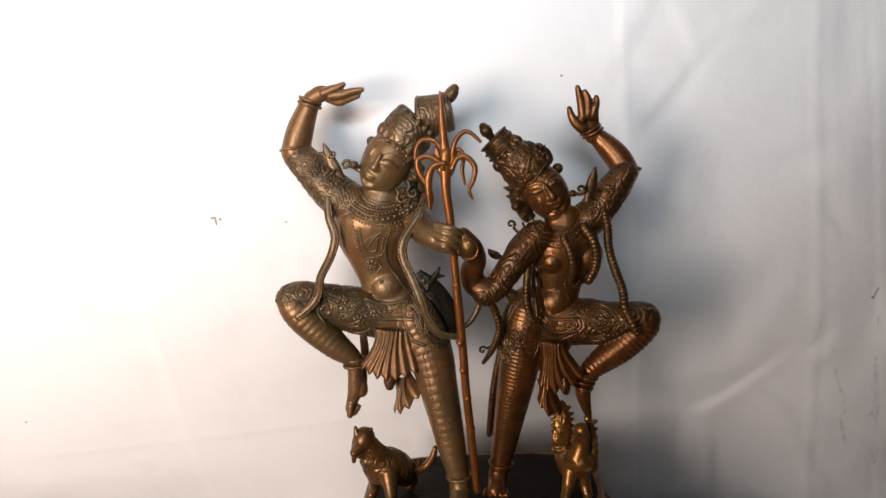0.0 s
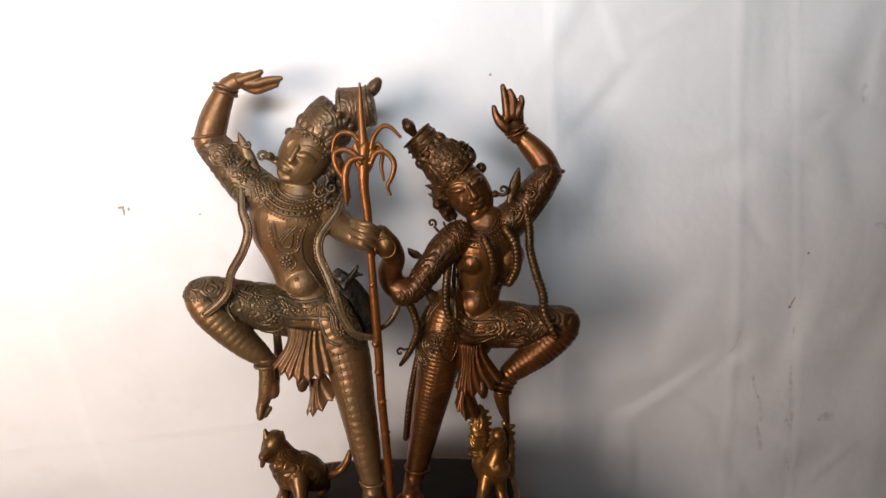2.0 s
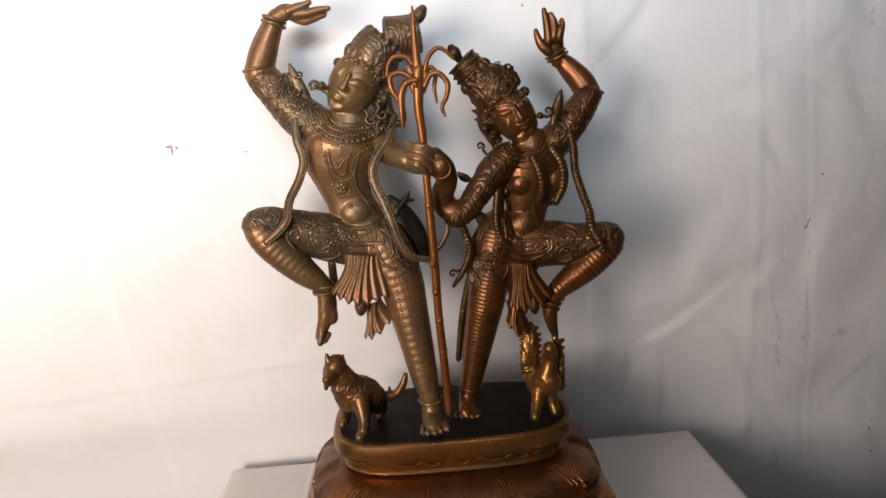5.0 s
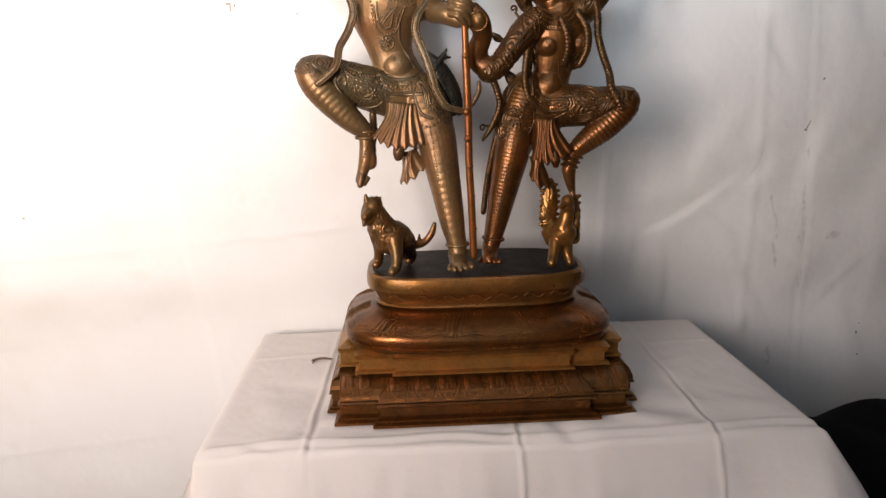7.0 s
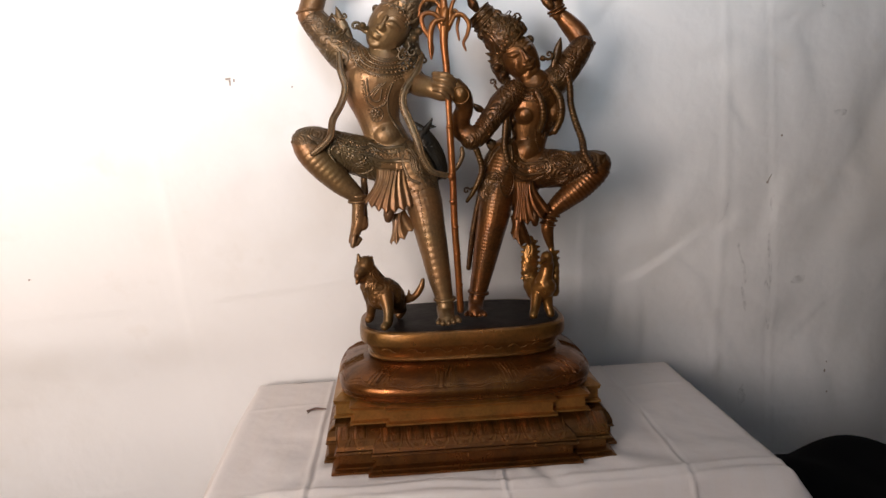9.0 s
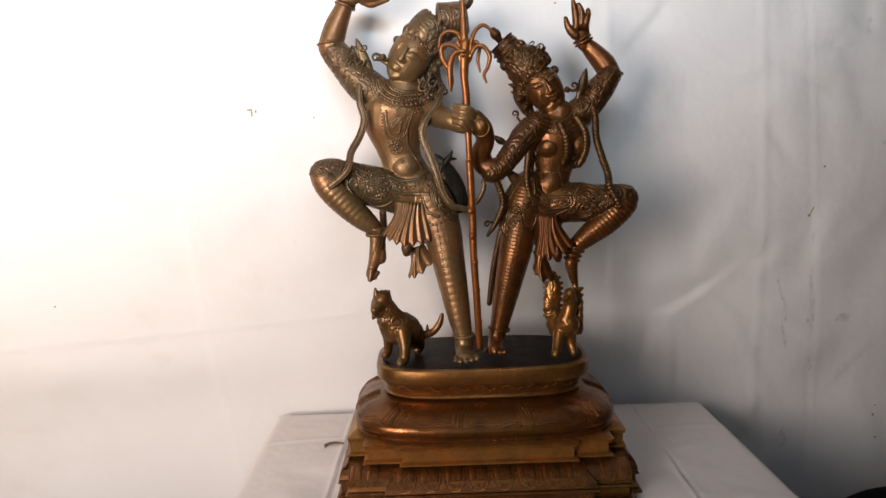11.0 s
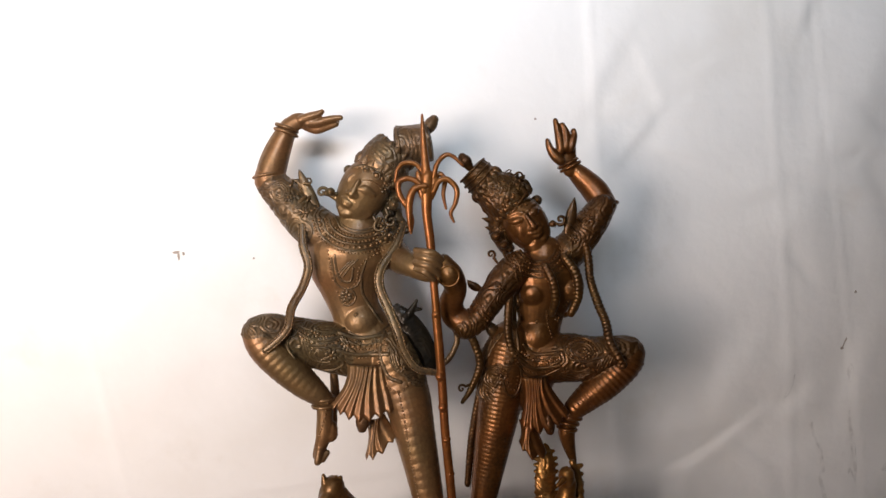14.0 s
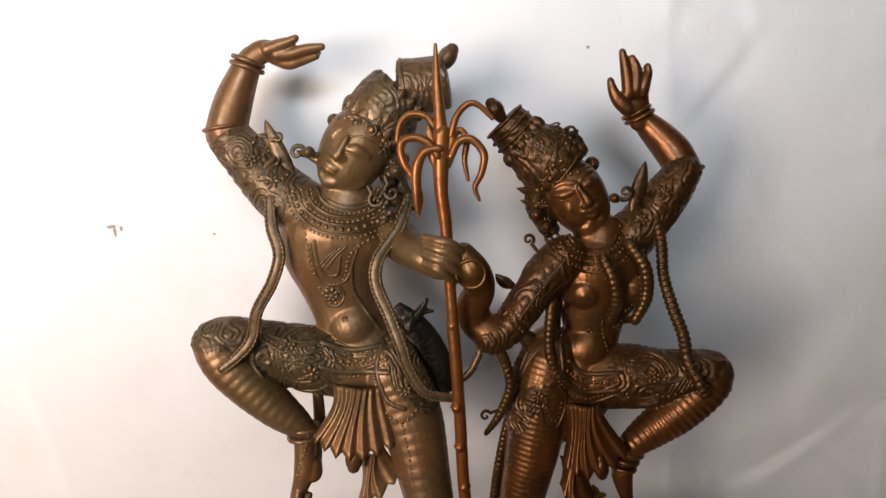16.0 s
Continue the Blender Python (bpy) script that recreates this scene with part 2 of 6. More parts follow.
def hanging_sheet():
    xs, zs = np.arange(-1.45, 1.62, 0.0085), np.arange(0.02, 2.5, 0.0085)
    x, z = np.meshgrid(xs, zs)
    y = sheet_plane(x, z) - fold_height(x, z)
    edge = 1 / (1 + np.exp(-(x - 1.26) / 0.04))
    y = y + 0.03 * edge
    v = np.stack([x, y, z], -1).reshape(-1, 3)
    n, m = len(xs), len(zs)
    i = (np.arange(m - 1)[:, None] * n + np.arange(n - 1)[None]).ravel()
    f = np.stack([i, i + 1, i + n + 1, i + n], -1)
    ob = new("hanging_sheet", mesh_of("hanging_sheet", v, f, [SHEET]))
    so = ob.modifiers.new("thickness", "SOLIDIFY")
    so.thickness, so.offset = 0.0015, 1
    return tagged(ob, "white cotton sheet with pressed folds hung behind the statue", "backdrop", kind="structure")


hanging_sheet()

# ---- the table and its cloth ----
TX0, TX1, TY0, TY1, TOP = -0.475, 0.553, -0.075, 0.488, 0.75


def table():
    base = new("table")
    tagged(base, "plain wooden table hidden under a white cloth", "table")
    part("tabletop", box_bm(TX0 + 0.006, TY0 + 0.006, TOP - 0.040, TX1 - 0.006, TY1 - 0.006, TOP - 0.010, 0.002), WOOD, base)
    for x in (TX0 + 0.05, TX1 - 0.05):
        for y in (TY0 + 0.05, TY1 - 0.05):
            part("leg", box_bm(x - 0.022, y - 0.022, 0, x + 0.022, y + 0.022, TOP - 0.040, 0.003), WOOD, base)


CLOTH_MARKS = creases(11, 90, 0, 3.2, 0.0, 0.6, -0.009, 0.009, 0.14)


def tablecloth():
    """One sheet of cloth: a flat top with pressed folds, sides that hang and flare into soft folds."""
    nu, nv, nd = 250, 130, 70
    drop = 0.68
    xs, ys = np.linspace(TX0, TX1, nu), np.linspace(TY0, TY1, nv)
    x, y = np.meshgrid(xs, ys)
    z = np.full_like(x, TOP)
    for x0, w in ((0.37, 0.004), (-0.30, 0.004), (0.045, 0.003)):
        z += 0.0024 * ridge(x - x0 - 0.02 * (y - 0.1), w) - 0.0022 * ridge(x - x0 - 0.008 - 0.02 * (y - 0.1), w)
    for y0, s in ((0.33, 1.0), (-0.045, 1.5), (-0.062, -1.2)):
        z += 0.0018 * s * ridge(y - y0 + 0.006 * np.sin(9 * x) + 0.004 * np.sin(23 * x), 0.006)
    z += 0.0022 * np.maximum(0, np.sin(58 * (y + 0.08) + 3 * x)) * ridge(x - 0.48, 0.06) * ridge(y + 0.02, 0.09)
    z += 0.0015 * np.sin(40 * y + 11 * x) * ridge(y + 0.05, 0.05)
    z += crumpled(x, y, creases(3, 90, TX0, TX1, TY0 - 0.02, 0.25, -0.0036, 0.0036, 0.09))
    edge = np.minimum(np.minimum(x - TX0, TX1 - x), np.minimum(y - TY0, TY1 - y))
    z -= 0.006 * np.exp(-edge / 0.006)
    verts = [np.stack([x, y, z], -1).reshape(-1, 3)]
    i = (np.arange(nv - 1)[:, None] * nu + np.arange(nu - 1)[None]).ravel()
    faces = [np.stack([i, i + 1, i + nu + 1, i + nu], -1)]
    # the rim, walked once round, falls and flares
    rim = [j for j in range(nu)] + [r * nu + nu - 1 for r in range(1, nv)] + [(nv - 1) * nu + j for j in range(nu - 2, -1, -1)] + [r * nu for r in range(nv - 2, 0, -1)]
    rim = np.array(rim)
    p = verts[0][rim]
    k = len(rim)
    nx = np.where(p[:, 0] <= TX0 + 1e-6, -1.0, np.where(p[:, 0] >= TX1 - 1e-6, 1.0, 0.0))
    ny = np.where(p[:, 1] <= TY0 + 1e-6, -1.0, np.where(p[:, 1] >= TY1 - 1e-6, 1.0, 0.0))
    for _ in range(14):
        nx, ny = (np.roll(nx, 1) + 2 * nx + np.roll(nx, -1)) / 4, (np.roll(ny, 1) + 2 * ny + np.roll(ny, -1)) / 4
    s = np.arange(k) / k * 3.0
    corner = np.exp(-np.minimum(np.abs(p[:, 0] - TX0), np.abs(p[:, 0] - TX1)) / 0.12) * np.exp(-np.minimum(np.abs(p[:, 1] - TY0), np.abs(p[:, 1] - TY1)) / 0.12)
    cone = np.exp(-np.hypot(p[:, 0] - TX1, p[:, 1] - TY0) / 0.10) + 0.75 * np.exp(-np.hypot(p[:, 0] - TX0, p[:, 1] - TY1 + 0.05) / 0.06)
    back = 1 / (1 + np.exp(-(p[:, 1] - 0.465) / 0.01))
    prev = rim
    base = len(verts[0])
    for d in range(1, nd):
        f = d / (nd - 1)
        out = 0.006 * min(1, 8 * f) + 0.045 * f + 0.06 * f * corner + 0.40 * f ** 0.92 * cone + 0.012 * f ** 0.7 * np.sin(2 * np.pi * s * 7 + 2 * np.sin(5 * s)) + 0.004 * f * np.sin(2 * np.pi * s * 23)
        out = np.where(p[:, 0] < 0, out + 0.012 * f * (nx < -0.5), out) * (1 - 0.97 * back)
        for x0 in (0.045, 0.37):
            out = out + 0.005 * (ny < -0.5) * ridge(p[:, 0] - x0 - 0.006 * np.sin(9 * f), 0.0035)
        out = out + min(1, 6 * f) * crumpled(s * 1.06, np.full(k, f * drop), CLOTH_MARKS)
        q = np.stack([p[:, 0] + nx * out, p[:, 1] + ny * out, p[:, 2] - drop * f], -1)
        verts.append(q)
        cur = base + (d - 1) * k + np.arange(k)
        faces.append(np.stack([prev, np.roll(prev, -1), np.roll(cur, -1), cur], -1)[:, ::-1])
        prev = cur
    ob = new("tablecloth", mesh_of("tablecloth", np.concatenate(verts), np.concatenate(faces), [TABLECLOTH]))
    return tagged(ob, "white creased cotton tablecloth draped over the table", "tablecloth")


table()
tablecloth()

# ---- the bronze pedestal ----
PLATE = 0.980
CY = 0.207


def cross_plan(d):
    """Outline of the stepped base, with its projecting middles, drawn in by d."""
    a, b, c = 0.194 - d, 0.26 - d, 0.277 - 0.55 * d
    f, m, s = -0.015 + 1.6 * d, 1.6 * d, 0.05 + 1.2 * d
    q = [(a, f), (a, m), (b, m), (b, s), (c, s)]
    front = [(-x, y) for x, y in q][::-1] + q
    return front + [(x, 2 * CY - y) for x, y in front[::-1]]


def stacked(rings):
    """Rings of equal length, one above another, closed at both ends."""
    bm = bmesh.new()
    rows = [[bm.verts.new(p) for p in r] for r in rings]
    n = len(rows[0])
    for lo, hi in zip(rows, rows[1:]):
        for i in range(n):
            bm.faces.new((lo[i], lo[(i + 1) % n], hi[(i + 1) % n], hi[i]))
    bm.faces.new(rows[0][::-1])
    bm.faces.new(rows[-1])
    return bm


def cross_tier(profile):
    return stacked([[(x, y, z) for x, y in cross_plan(d)] for z, d in profile])


def oval(hw, hd, z, n=240, e=3.5):
    out = []
    for i in range(n):
        t = 2 * math.pi * i / n
        c, s = math.cos(t), math.sin(t)
        out.append((hw * math.copysign(abs(c) ** (2 / e), c), CY + hd * math.copysign(abs(s) ** (2 / e), s), z))
    return out


def oval_tier(profile, wobble=0.0):
    return stacked([oval(hw, hd, z) for z, hw, hd in profile])


def pedestal():
    base = new("pedestal")
    tagged(base, "stepped cast bronze pedestal with lotus-petal tiers standing on the tablecloth", "pedestal")
    base.location = (0, 0, TOP + 0.0022)
    lift = Matrix.Translation((0, 0, -TOP - 0.0022))

    def put(name, bm, mat, label="", smooth=False, bevel=0.0012):
        if bevel:
            sharp = [e for e in bm.edges if len(e.link_faces) == 2 and e.calc_face_angle(0) > 0.5]
            bmesh.ops.bevel(bm, geom=sharp, offset=bevel, segments=2, affect="EDGES")
        bmesh.ops.transform(bm, matrix=lift, verts=bm.verts)
        return part(name, bm, mat, base, label, smooth)

    put("plinth_block", cross_tier([(0.7525, 0.0), (0.757, 0.0), (0.7585, 0.006), (0.7615, 0.006), (0.763, 0.014), (0.783, 0.014), (0.7845, 0.007), (0.7865, 0.006), (0.789, 0.009)]), BASE_BRONZE, "plain stepped block of the foot")
    put("petal_band", cross_tier([(0.7885, 0.018), (0.7905, 0.018), (0.7912, 0.009), (0.798, 0.011), (0.806, 0.017), (0.813, 0.027), (0.8175, 0.038), (0.819, 0.041), (0.8198, 0.048), (0.8235, 0.048)]), BASE_BRONZE, "sloping band of lotus petals")
    put("upper_block", cross_tier([(0.8220, 0.034), (0.8255, 0.034), (0.8268, 0.041), (0.846, 0.041), (0.8475, 0.0375), (0.853, 0.036), (0.856, 0.034), (0.862, 0.060)]), WORN, "plain worn golden block with an overhanging lip")
    put("lotus_tier", oval_tier([(0.857, 0.240, 0.154), (0.861, 0.247, 0.161), (0.865, 0.248, 0.162), (0.868, 0.244, 0.158), (0.871, 0.247, 0.161), (0.875, 0.250, 0.164), (0.881, 0.2505, 0.1645), (0.888, 0.248, 0.162), (0.896, 0.242, 0.155), (0.904, 0.230, 0.143), (0.910, 0.215, 0.128), (0.915, 0.198, 0.113), (0.917, 0.187, 0.104)]), BASE_BRONZE, "bulging oval tier of broad lotus petals", True, 0)
    put("oval_top", oval_tier([(0.917, 0.184, 0.097), (0.919, 0.189, 0.101), (0.9225, 0.1915, 0.104), (0.926, 0.190, 0.102), (0.9275, 0.187, 0.100), (0.934, 0.1885, 0.1015), (0.942, 0.194, 0.106), (0.948, 0.1985, 0.110), (0.9505, 0.2005, 0.1115), (0.9515, 0.2045, 0.1145), (0.956, 0.206, 0.1155), (0.968, 0.206, 0.1155), (0.976, 0.2045, 0.114), (0.979, 0.2015, 0.1115), (PLATE - 0.0005, 0.197, 0.108)]), GOLDEN, "oval top moulding", True, 0)
    put("platform", oval_tier([(PLATE - 0.003, 0.195, 0.106), (PLATE, 0.194, 0.105)]), PLATFORM, "dark flat platform under the feet", False, 0)

    # petals of the sloping band: rounded tongues with a raised rim and heart, bent to its slope
    heights = (0.7905, 0.798, 0.806, 0.813, 0.8175)
    insets = (0.0092, 0.011, 0.017, 0.027, 0.038)

    def tongue(k, rim):
        def at(x, v, out):
            z = 0.7905 + 0.027 * v
            e = 0.0008
            y = k * float(np.interp(z, heights, insets))
            run = k * float(np.interp(z + e, heights, insets) - np.interp(z - e, heights, insets))
            n = Vector((0, -2 * e, run)).normalized()
            return Vector((x, y, z)) + n * out

        bm = bmesh.new()
        rings = []
        for grow, out in ((1.0, -0.0004), (0.97, rim), (0.90, rim), (0.86, -0.0002), (0.80, -0.0002), (0.76, rim * 0.7), (0.4, rim * 1.0), (0.1, rim * 1.1)):
            ring = []
            for i in range(15):
                t = math.pi * i / 14
                ring.append(bm.verts.new(at(-0.5 * grow * math.cos(t), 1 - 0.95 * grow * math.sin(t) ** 0.8, out)))
            rings.append(ring)
        for r0, r1 in zip(rings, rings[1:]):
            for i in range(14):
                bm.faces.new((r0[i], r0[i + 1], r1[i + 1], r1[i]))
        bm.faces.new(rings[-1])
        return bm

    shapes = {}

    def petal(x, y, turn, w, k=1.6):
        if k not in shapes:
            ob = part("petal", tongue(k, 0.00055), BASE_BRONZE, base, "", True)
            shapes[k] = ob.data
        else:
            ob = new("petal", shapes[k])
            ob.parent = base
        ob.matrix_local = lift @ Matrix.Translation((x, y, 0)) @ Matrix.Rotation(turn, 4, "Z") @ Matrix.Diagonal((w, 1, 1, 1))

    for i in range(8):
        petal(-0.171 + 0.342 * (i + 0.5) / 8, -0.015, 0, 0.042)
    for sx in (-1, 1):
        for i in range(2):
            petal(sx * (0.193 + 0.03 * (i + 0.5)), 0.0, 0, 0.029)
        for i in range(8):
            petal(sx * 0.277, 0.066 + 0.282 * (i + 0.5) / 8, sx * math.pi / 2, 0.034, 0.55)

    # broad petals of the lotus tier: their outlines stand up as double lines
    turns = np.linspace(-math.pi, math.pi, 2001)
    ox = np.sign(np.cos(turns)) * np.abs(np.cos(turns)) ** (2 / 3.5)
    oy = np.sign(np.sin(turns)) * np.abs(np.sin(turns)) ** (2 / 3.5)
    gone = np.r_[0, np.cumsum(np.hypot(np.diff(ox) * 0.245, np.diff(oy) * 0.16))]

    def rim(s):
        """A place on the oval, by the way gone along it from its front middle."""
        k = (s + float(np.interp(-math.pi / 2, turns, gone))) % gone[-1]
        return float(np.interp(k, gone, ox)), float(np.interp(k, gone, oy))

    def on_lotus(ang, f):
        prof = [(0.873, 0.249, 0.163), (0.881, 0.2505, 0.1645), (0.888, 0.248, 0.162), (0.896, 0.242, 0.155), (0.904, 0.230, 0.143), (0.910, 0.215, 0.128), (0.915, 0.198, 0.113)]
        g = f * (len(prof) - 1)
        k = min(int(g), len(prof) - 2)
        u = g - k
        z, hw, hd = [prof[k][j] * (1 - u) + prof[k + 1][j] * u for j in range(3)]
        x, y = rim(ang)
        return Vector((hw * x, CY + hd * y, z))

    def wire(pts, r, mat, name):
        bm = bmesh.new()
        rows = []
        for i, p in enumerate(pts):
            t = (pts[min(i + 1, len(pts) - 1)] - pts[max(i - 1, 0)]).normalized()
            a = t.orthogonal().normalized()
            b = t.cross(a)
            rows.append([bm.verts.new(p + r * (math.cos(k * math.pi / 3) * a + math.sin(k * math.pi / 3) * b)) for k in range(6)])
        for lo, hi in zip(rows, rows[1:]):
            for i in range(6):
                bm.faces.new((lo[i], lo[(i + 1) % 6], hi[(i + 1) % 6], hi[i]))
        put(name, bm, mat, "", True, 0)

    n = 11
    width = gone[-1] / n
    for i in range(n):
        mid = -0.050 + width * (i + 0.5)
        for shrink in (1.0, 0.86, 0.72):
            half = width / 2 * shrink * 0.96
            low = 0.34 + 0.55 * (1 - shrink)
            pts = []
            for k in range(49):
                u = k / 48 * 2 - 1
                side = max(0.0, (abs(u) - 0.62) / 0.38)
                bottom = min(1.0, abs(u) / 0.62)
                way = mid + math.copysign(half * (bottom ** 0.9 + 0.03 * math.sin(math.pi * side) - 0.05 * side), u)
                f = low + 0.07 * (1 - math.cos(2 * math.pi * bottom)) / 2 * (1 if bottom < 1 else 0) - 0.05 * math.exp(-(u / 0.12) ** 2) + (0.97 - low) * side ** 1.25
                pts.append(on_lotus(way, min(0.97, max(0.02, f))))
            wire(pts, 0.0014 if shrink == 1 else 0.0009, BASE_BRONZE, "petal_outline")
    # small scrolls on the top moulding
    for i in range(-3, 4):
        x = 0.048 * i
        pts = []
        for k in range(13):
            u = k / 12
            px = x + 0.018 * (u - 0.5) * 2
            ang_y = CY - 0.112 * (1 - abs(px / 0.201) ** 3.5) ** (1 / 3.5)
            pts.append(Vector((px, ang_y - 0.0005, 0.943 + 0.004 * math.sin(2 * math.pi * u))))
        wire(pts, 0.0011, GOLDEN, "scroll")


pedestal()

# ---- the statues ----
from mathutils.bvhtree import BVHTree

SKIN, ORN, DARK, LEG, RIB, RIBS, CROWN, FINE = range(8)
RIDGES = {LEG: (0.008, 0.013), RIB: (0.012, 0.0105), RIBS: (0.040, 0.0078), FINE: (0.013, 0.0066)}


class Figure:
    """A figure under construction: the body, which is fused, and the cast ornaments laid on it."""

    def __init__(self):
        self.v, self.f, self.marks = [], [], []
        self.dv, self.df, self.dm = [], [], []
        self.tree = None


def spline(points, step):
    """A smooth line through points of any width, at about even steps."""
    p = np.array(points, float)
    if len(p) == 2:
        p = np.array([p[0], (p[0] + p[1]) / 2, p[1]])
    e = np.vstack([2 * p[0] - p[1], p, 2 * p[-1] - p[-2]])
    out = []
    for i in range(len(p) - 1):
        a, b, c, d = e[i:i + 4]
        n = max(2, int(np.linalg.norm((c - b)[:3]) / step))
        for t in np.arange(n) / n:
            out.append(0.5 * (2 * b + (c - a) * t + (2 * a - 5 * b + 4 * c - d) * t * t + (3 * b - a - 3 * c + d) * t ** 3))
    out.append(p[-1])
    return np.array(out)


def tube(verts, faces, line, ratio=1.0, seg=16, caps=1.0):
    """Rings round a line of x, y, z, r. ratio: depth of the section against its breadth."""
    c, r = line[:, :3], line[:, 3].copy()
    t = np.gradient(c, axis=0)
    t /= np.linalg.norm(t, axis=1)[:, None] + 1e-12
    if caps:
        k = np.array([0.55, 0.88, 1.0]) * caps
        q = np.array([0.82, 0.45, 0.05])
        c = np.vstack([(c[0] - t[0] * r[0] * k[:, None])[::-1], c, c[-1] + t[-1] * r[-1] * k[:, None]])
        r = np.r_[r[0] * q[::-1], r, r[-1] * q]
        t = np.vstack([np.repeat(t[:1], 3, 0), t, np.repeat(t[-1:], 3, 0)])
    deep = np.array([0.0, 1.0, 0.0])
    side = np.cross(t, deep)
    weak = np.linalg.norm(side, axis=1) < 0.2
    side[weak] = np.cross(t[weak], np.array([0.0, 0.0, 1.0]))
    side /= np.linalg.norm(side, axis=1)[:, None] + 1e-12
    d = np.cross(side, t)
    a = np.arange(seg) * 2 * np.pi / seg
    ring = c[:, None] + r[:, None, None] * (np.cos(a)[None, :, None] * side[:, None] + ratio * np.sin(a)[None, :, None] * d[:, None])
    base, n = len(verts), len(c)
    verts.extend(ring.reshape(-1, 3).tolist())
    for i in range(n - 1):
        for k in range(seg):
            faces.append((base + i * seg + k, base + i * seg + (k + 1) % seg, base + (i + 1) * seg + (k + 1) % seg, base + (i + 1) * seg + k))
    faces.append(tuple(base + k for k in range(seg))[::-1])
    faces.append(tuple(base + (n - 1) * seg + k for k in range(seg)))


def limb(fig, points, mark=SKIN, ratio=1.0):
    line = spline(points, 0.0016 if mark in RIDGES else 0.0025)
    if mark in RIDGES:
        amp, period = RIDGES[mark]
        s = np.r_[0, np.cumsum(np.linalg.norm(np.diff(line[:, :3], axis=0), axis=1))]
        line[:, 3] *= 1 + amp * (np.abs(np.sin(np.pi * s / period)) * 2 - 1)
    tube(fig.v, fig.f, line, ratio, 28, 0.12 if mark in (CROWN, DARK) else 1.0)
    for p in line[::2]:
        fig.marks.append((*p, mark))


def egg(fig, low, high, breadth, mark, deep):
    """A head: an egg, narrower at the chin."""
    low, high = np.array(low), np.array(high)
    u = np.linspace(0, np.pi, 40)[1:-1]
    mid, half = (low + high) / 2, (high - low) / 2
    half = half * 1.06
    rows = np.array([[*(mid - half * np.cos(a)), breadth * np.sin(a) ** 0.72 * (0.87 + 0.13 * (1 - math.cos(a)) / 2)] for a in u])
    tube(fig.v, fig.f, rows, deep * 1.25, 32)
    fig.head = (mid, half, breadth, deep * 1.25)
    for p in rows:
        fig.marks.append((*p, mark))


def feature(fig, points, out):
    """A small swelling of the face: a line that follows the front of the head, standing out by a share of its radius."""
    mid, half, breadth, deep = fig.head
    h = np.linalg.norm(half)
    axis = half / h
    line = spline(points, 0.0015)
    for p in line:
        q = np.array((p[0] - mid[0], 0, p[2] - mid[2]))
        s = max(-0.97, min(0.97, float(q @ axis) / h))
        a = math.acos(-s)
        b = breadth * math.sin(a) ** 0.72 * (0.87 + 0.13 * (1 + s) / 2)
        side = np.linalg.norm(q - axis * (q @ axis))
        p[1] = mid[1] - deep * b * math.sqrt(max(0.04, 1 - (side / b) ** 2)) - (out - 0.55) * p[3] * 1.0
    if line[:, 3].max() < 0.0030:
        sweep(fig, line, 0.8, 8, 0)
        return
    tube(fig.v, fig.f, line, 0.8, 14)
    for p in line[::2]:
        fig.marks.append((*p, SKIN))


def fuse(fig, voxel=0.0013):
    """Melt the body together, mark its regions, and press a carved relief into the ornate ones."""
    ob = new("melt", mesh_of("melt", fig.v, fig.f, []))
    m = ob.modifiers.new("melt", "REMESH")
    m.mode, m.voxel_size = "VOXEL", voxel
    sm = ob.modifiers.new("ease", "SMOOTH")
    sm.factor, sm.iterations = 0.5, 5
    dg = bpy.context.evaluated_depsgraph_get()
    me = bpy.data.meshes.new_from_object(ob.evaluated_get(dg))
    bpy.data.objects.remove(ob)
    n = len(me.vertices)
    co = np.empty(n * 3)
    me.vertices.foreach_get("co", co)
    co = co.reshape(-1, 3)
    no = np.empty(n * 3)
    me.vertex_normals.foreach_get("vector", no)
    no = no.reshape(-1, 3)
    marks = np.array(fig.marks)
    best, kind = np.full(n, 1e9), np.zeros(n, int)
    for x, y, z, r, k in marks:
        d = np.abs(np.linalg.norm(co - (x, y, z), axis=1) / (r + 1e-4))
        hit = d < best
        best[hit], kind[hit] = d[hit], int(k)
    rel = np.zeros(n)
    depth = {ORN: 0.0008, DARK: 0.0003, CROWN: 0.0006}
    for i in range(n):
        p = Vector(co[i])
        k = kind[i]
        if k in depth:
            # scrollwork: the level lines of a slow noise stand up as curling ridges
            f = noise.noise(p * (30 if k == CROWN else 38)) * 4.2 + 0.35 * noise.noise(p * 120)
            rel[i] = depth[k] * (abs((f % 1.0) * 2 - 1) ** 0.7 * 2 - 1) + 0.0003 * noise.noise(p * 260)
        else:
            rel[i] = 0.00022 * noise.noise(p * 48) + 0.00007 * noise.noise(p * 170)
    co = co + no * rel[:, None]
    fig.body = co
    polys = [tuple(p.vertices) for p in me.polygons]
    fig.polys = polys
    fig.kind = np.array([kind[p[0]] for p in polys])
    fig.tree = BVHTree.FromPolygons([Vector(c) for c in co], polys)
    bpy.data.meshes.remove(me)


def front(fig, x, y, z, sink=0.0):
    """The place on the front of the body behind x, z; where there is none, the one given."""
    if fig.tree:
        hit = fig.tree.ray_cast(Vector((x, y - 0.25, z)), Vector((0, 1, 0)), 0.4)
        if hit[0] is not None and abs(hit[0].y - y) < 0.12:
            return np.array((x, hit[0].y + sink, z))
    return np.array((x, y, z))


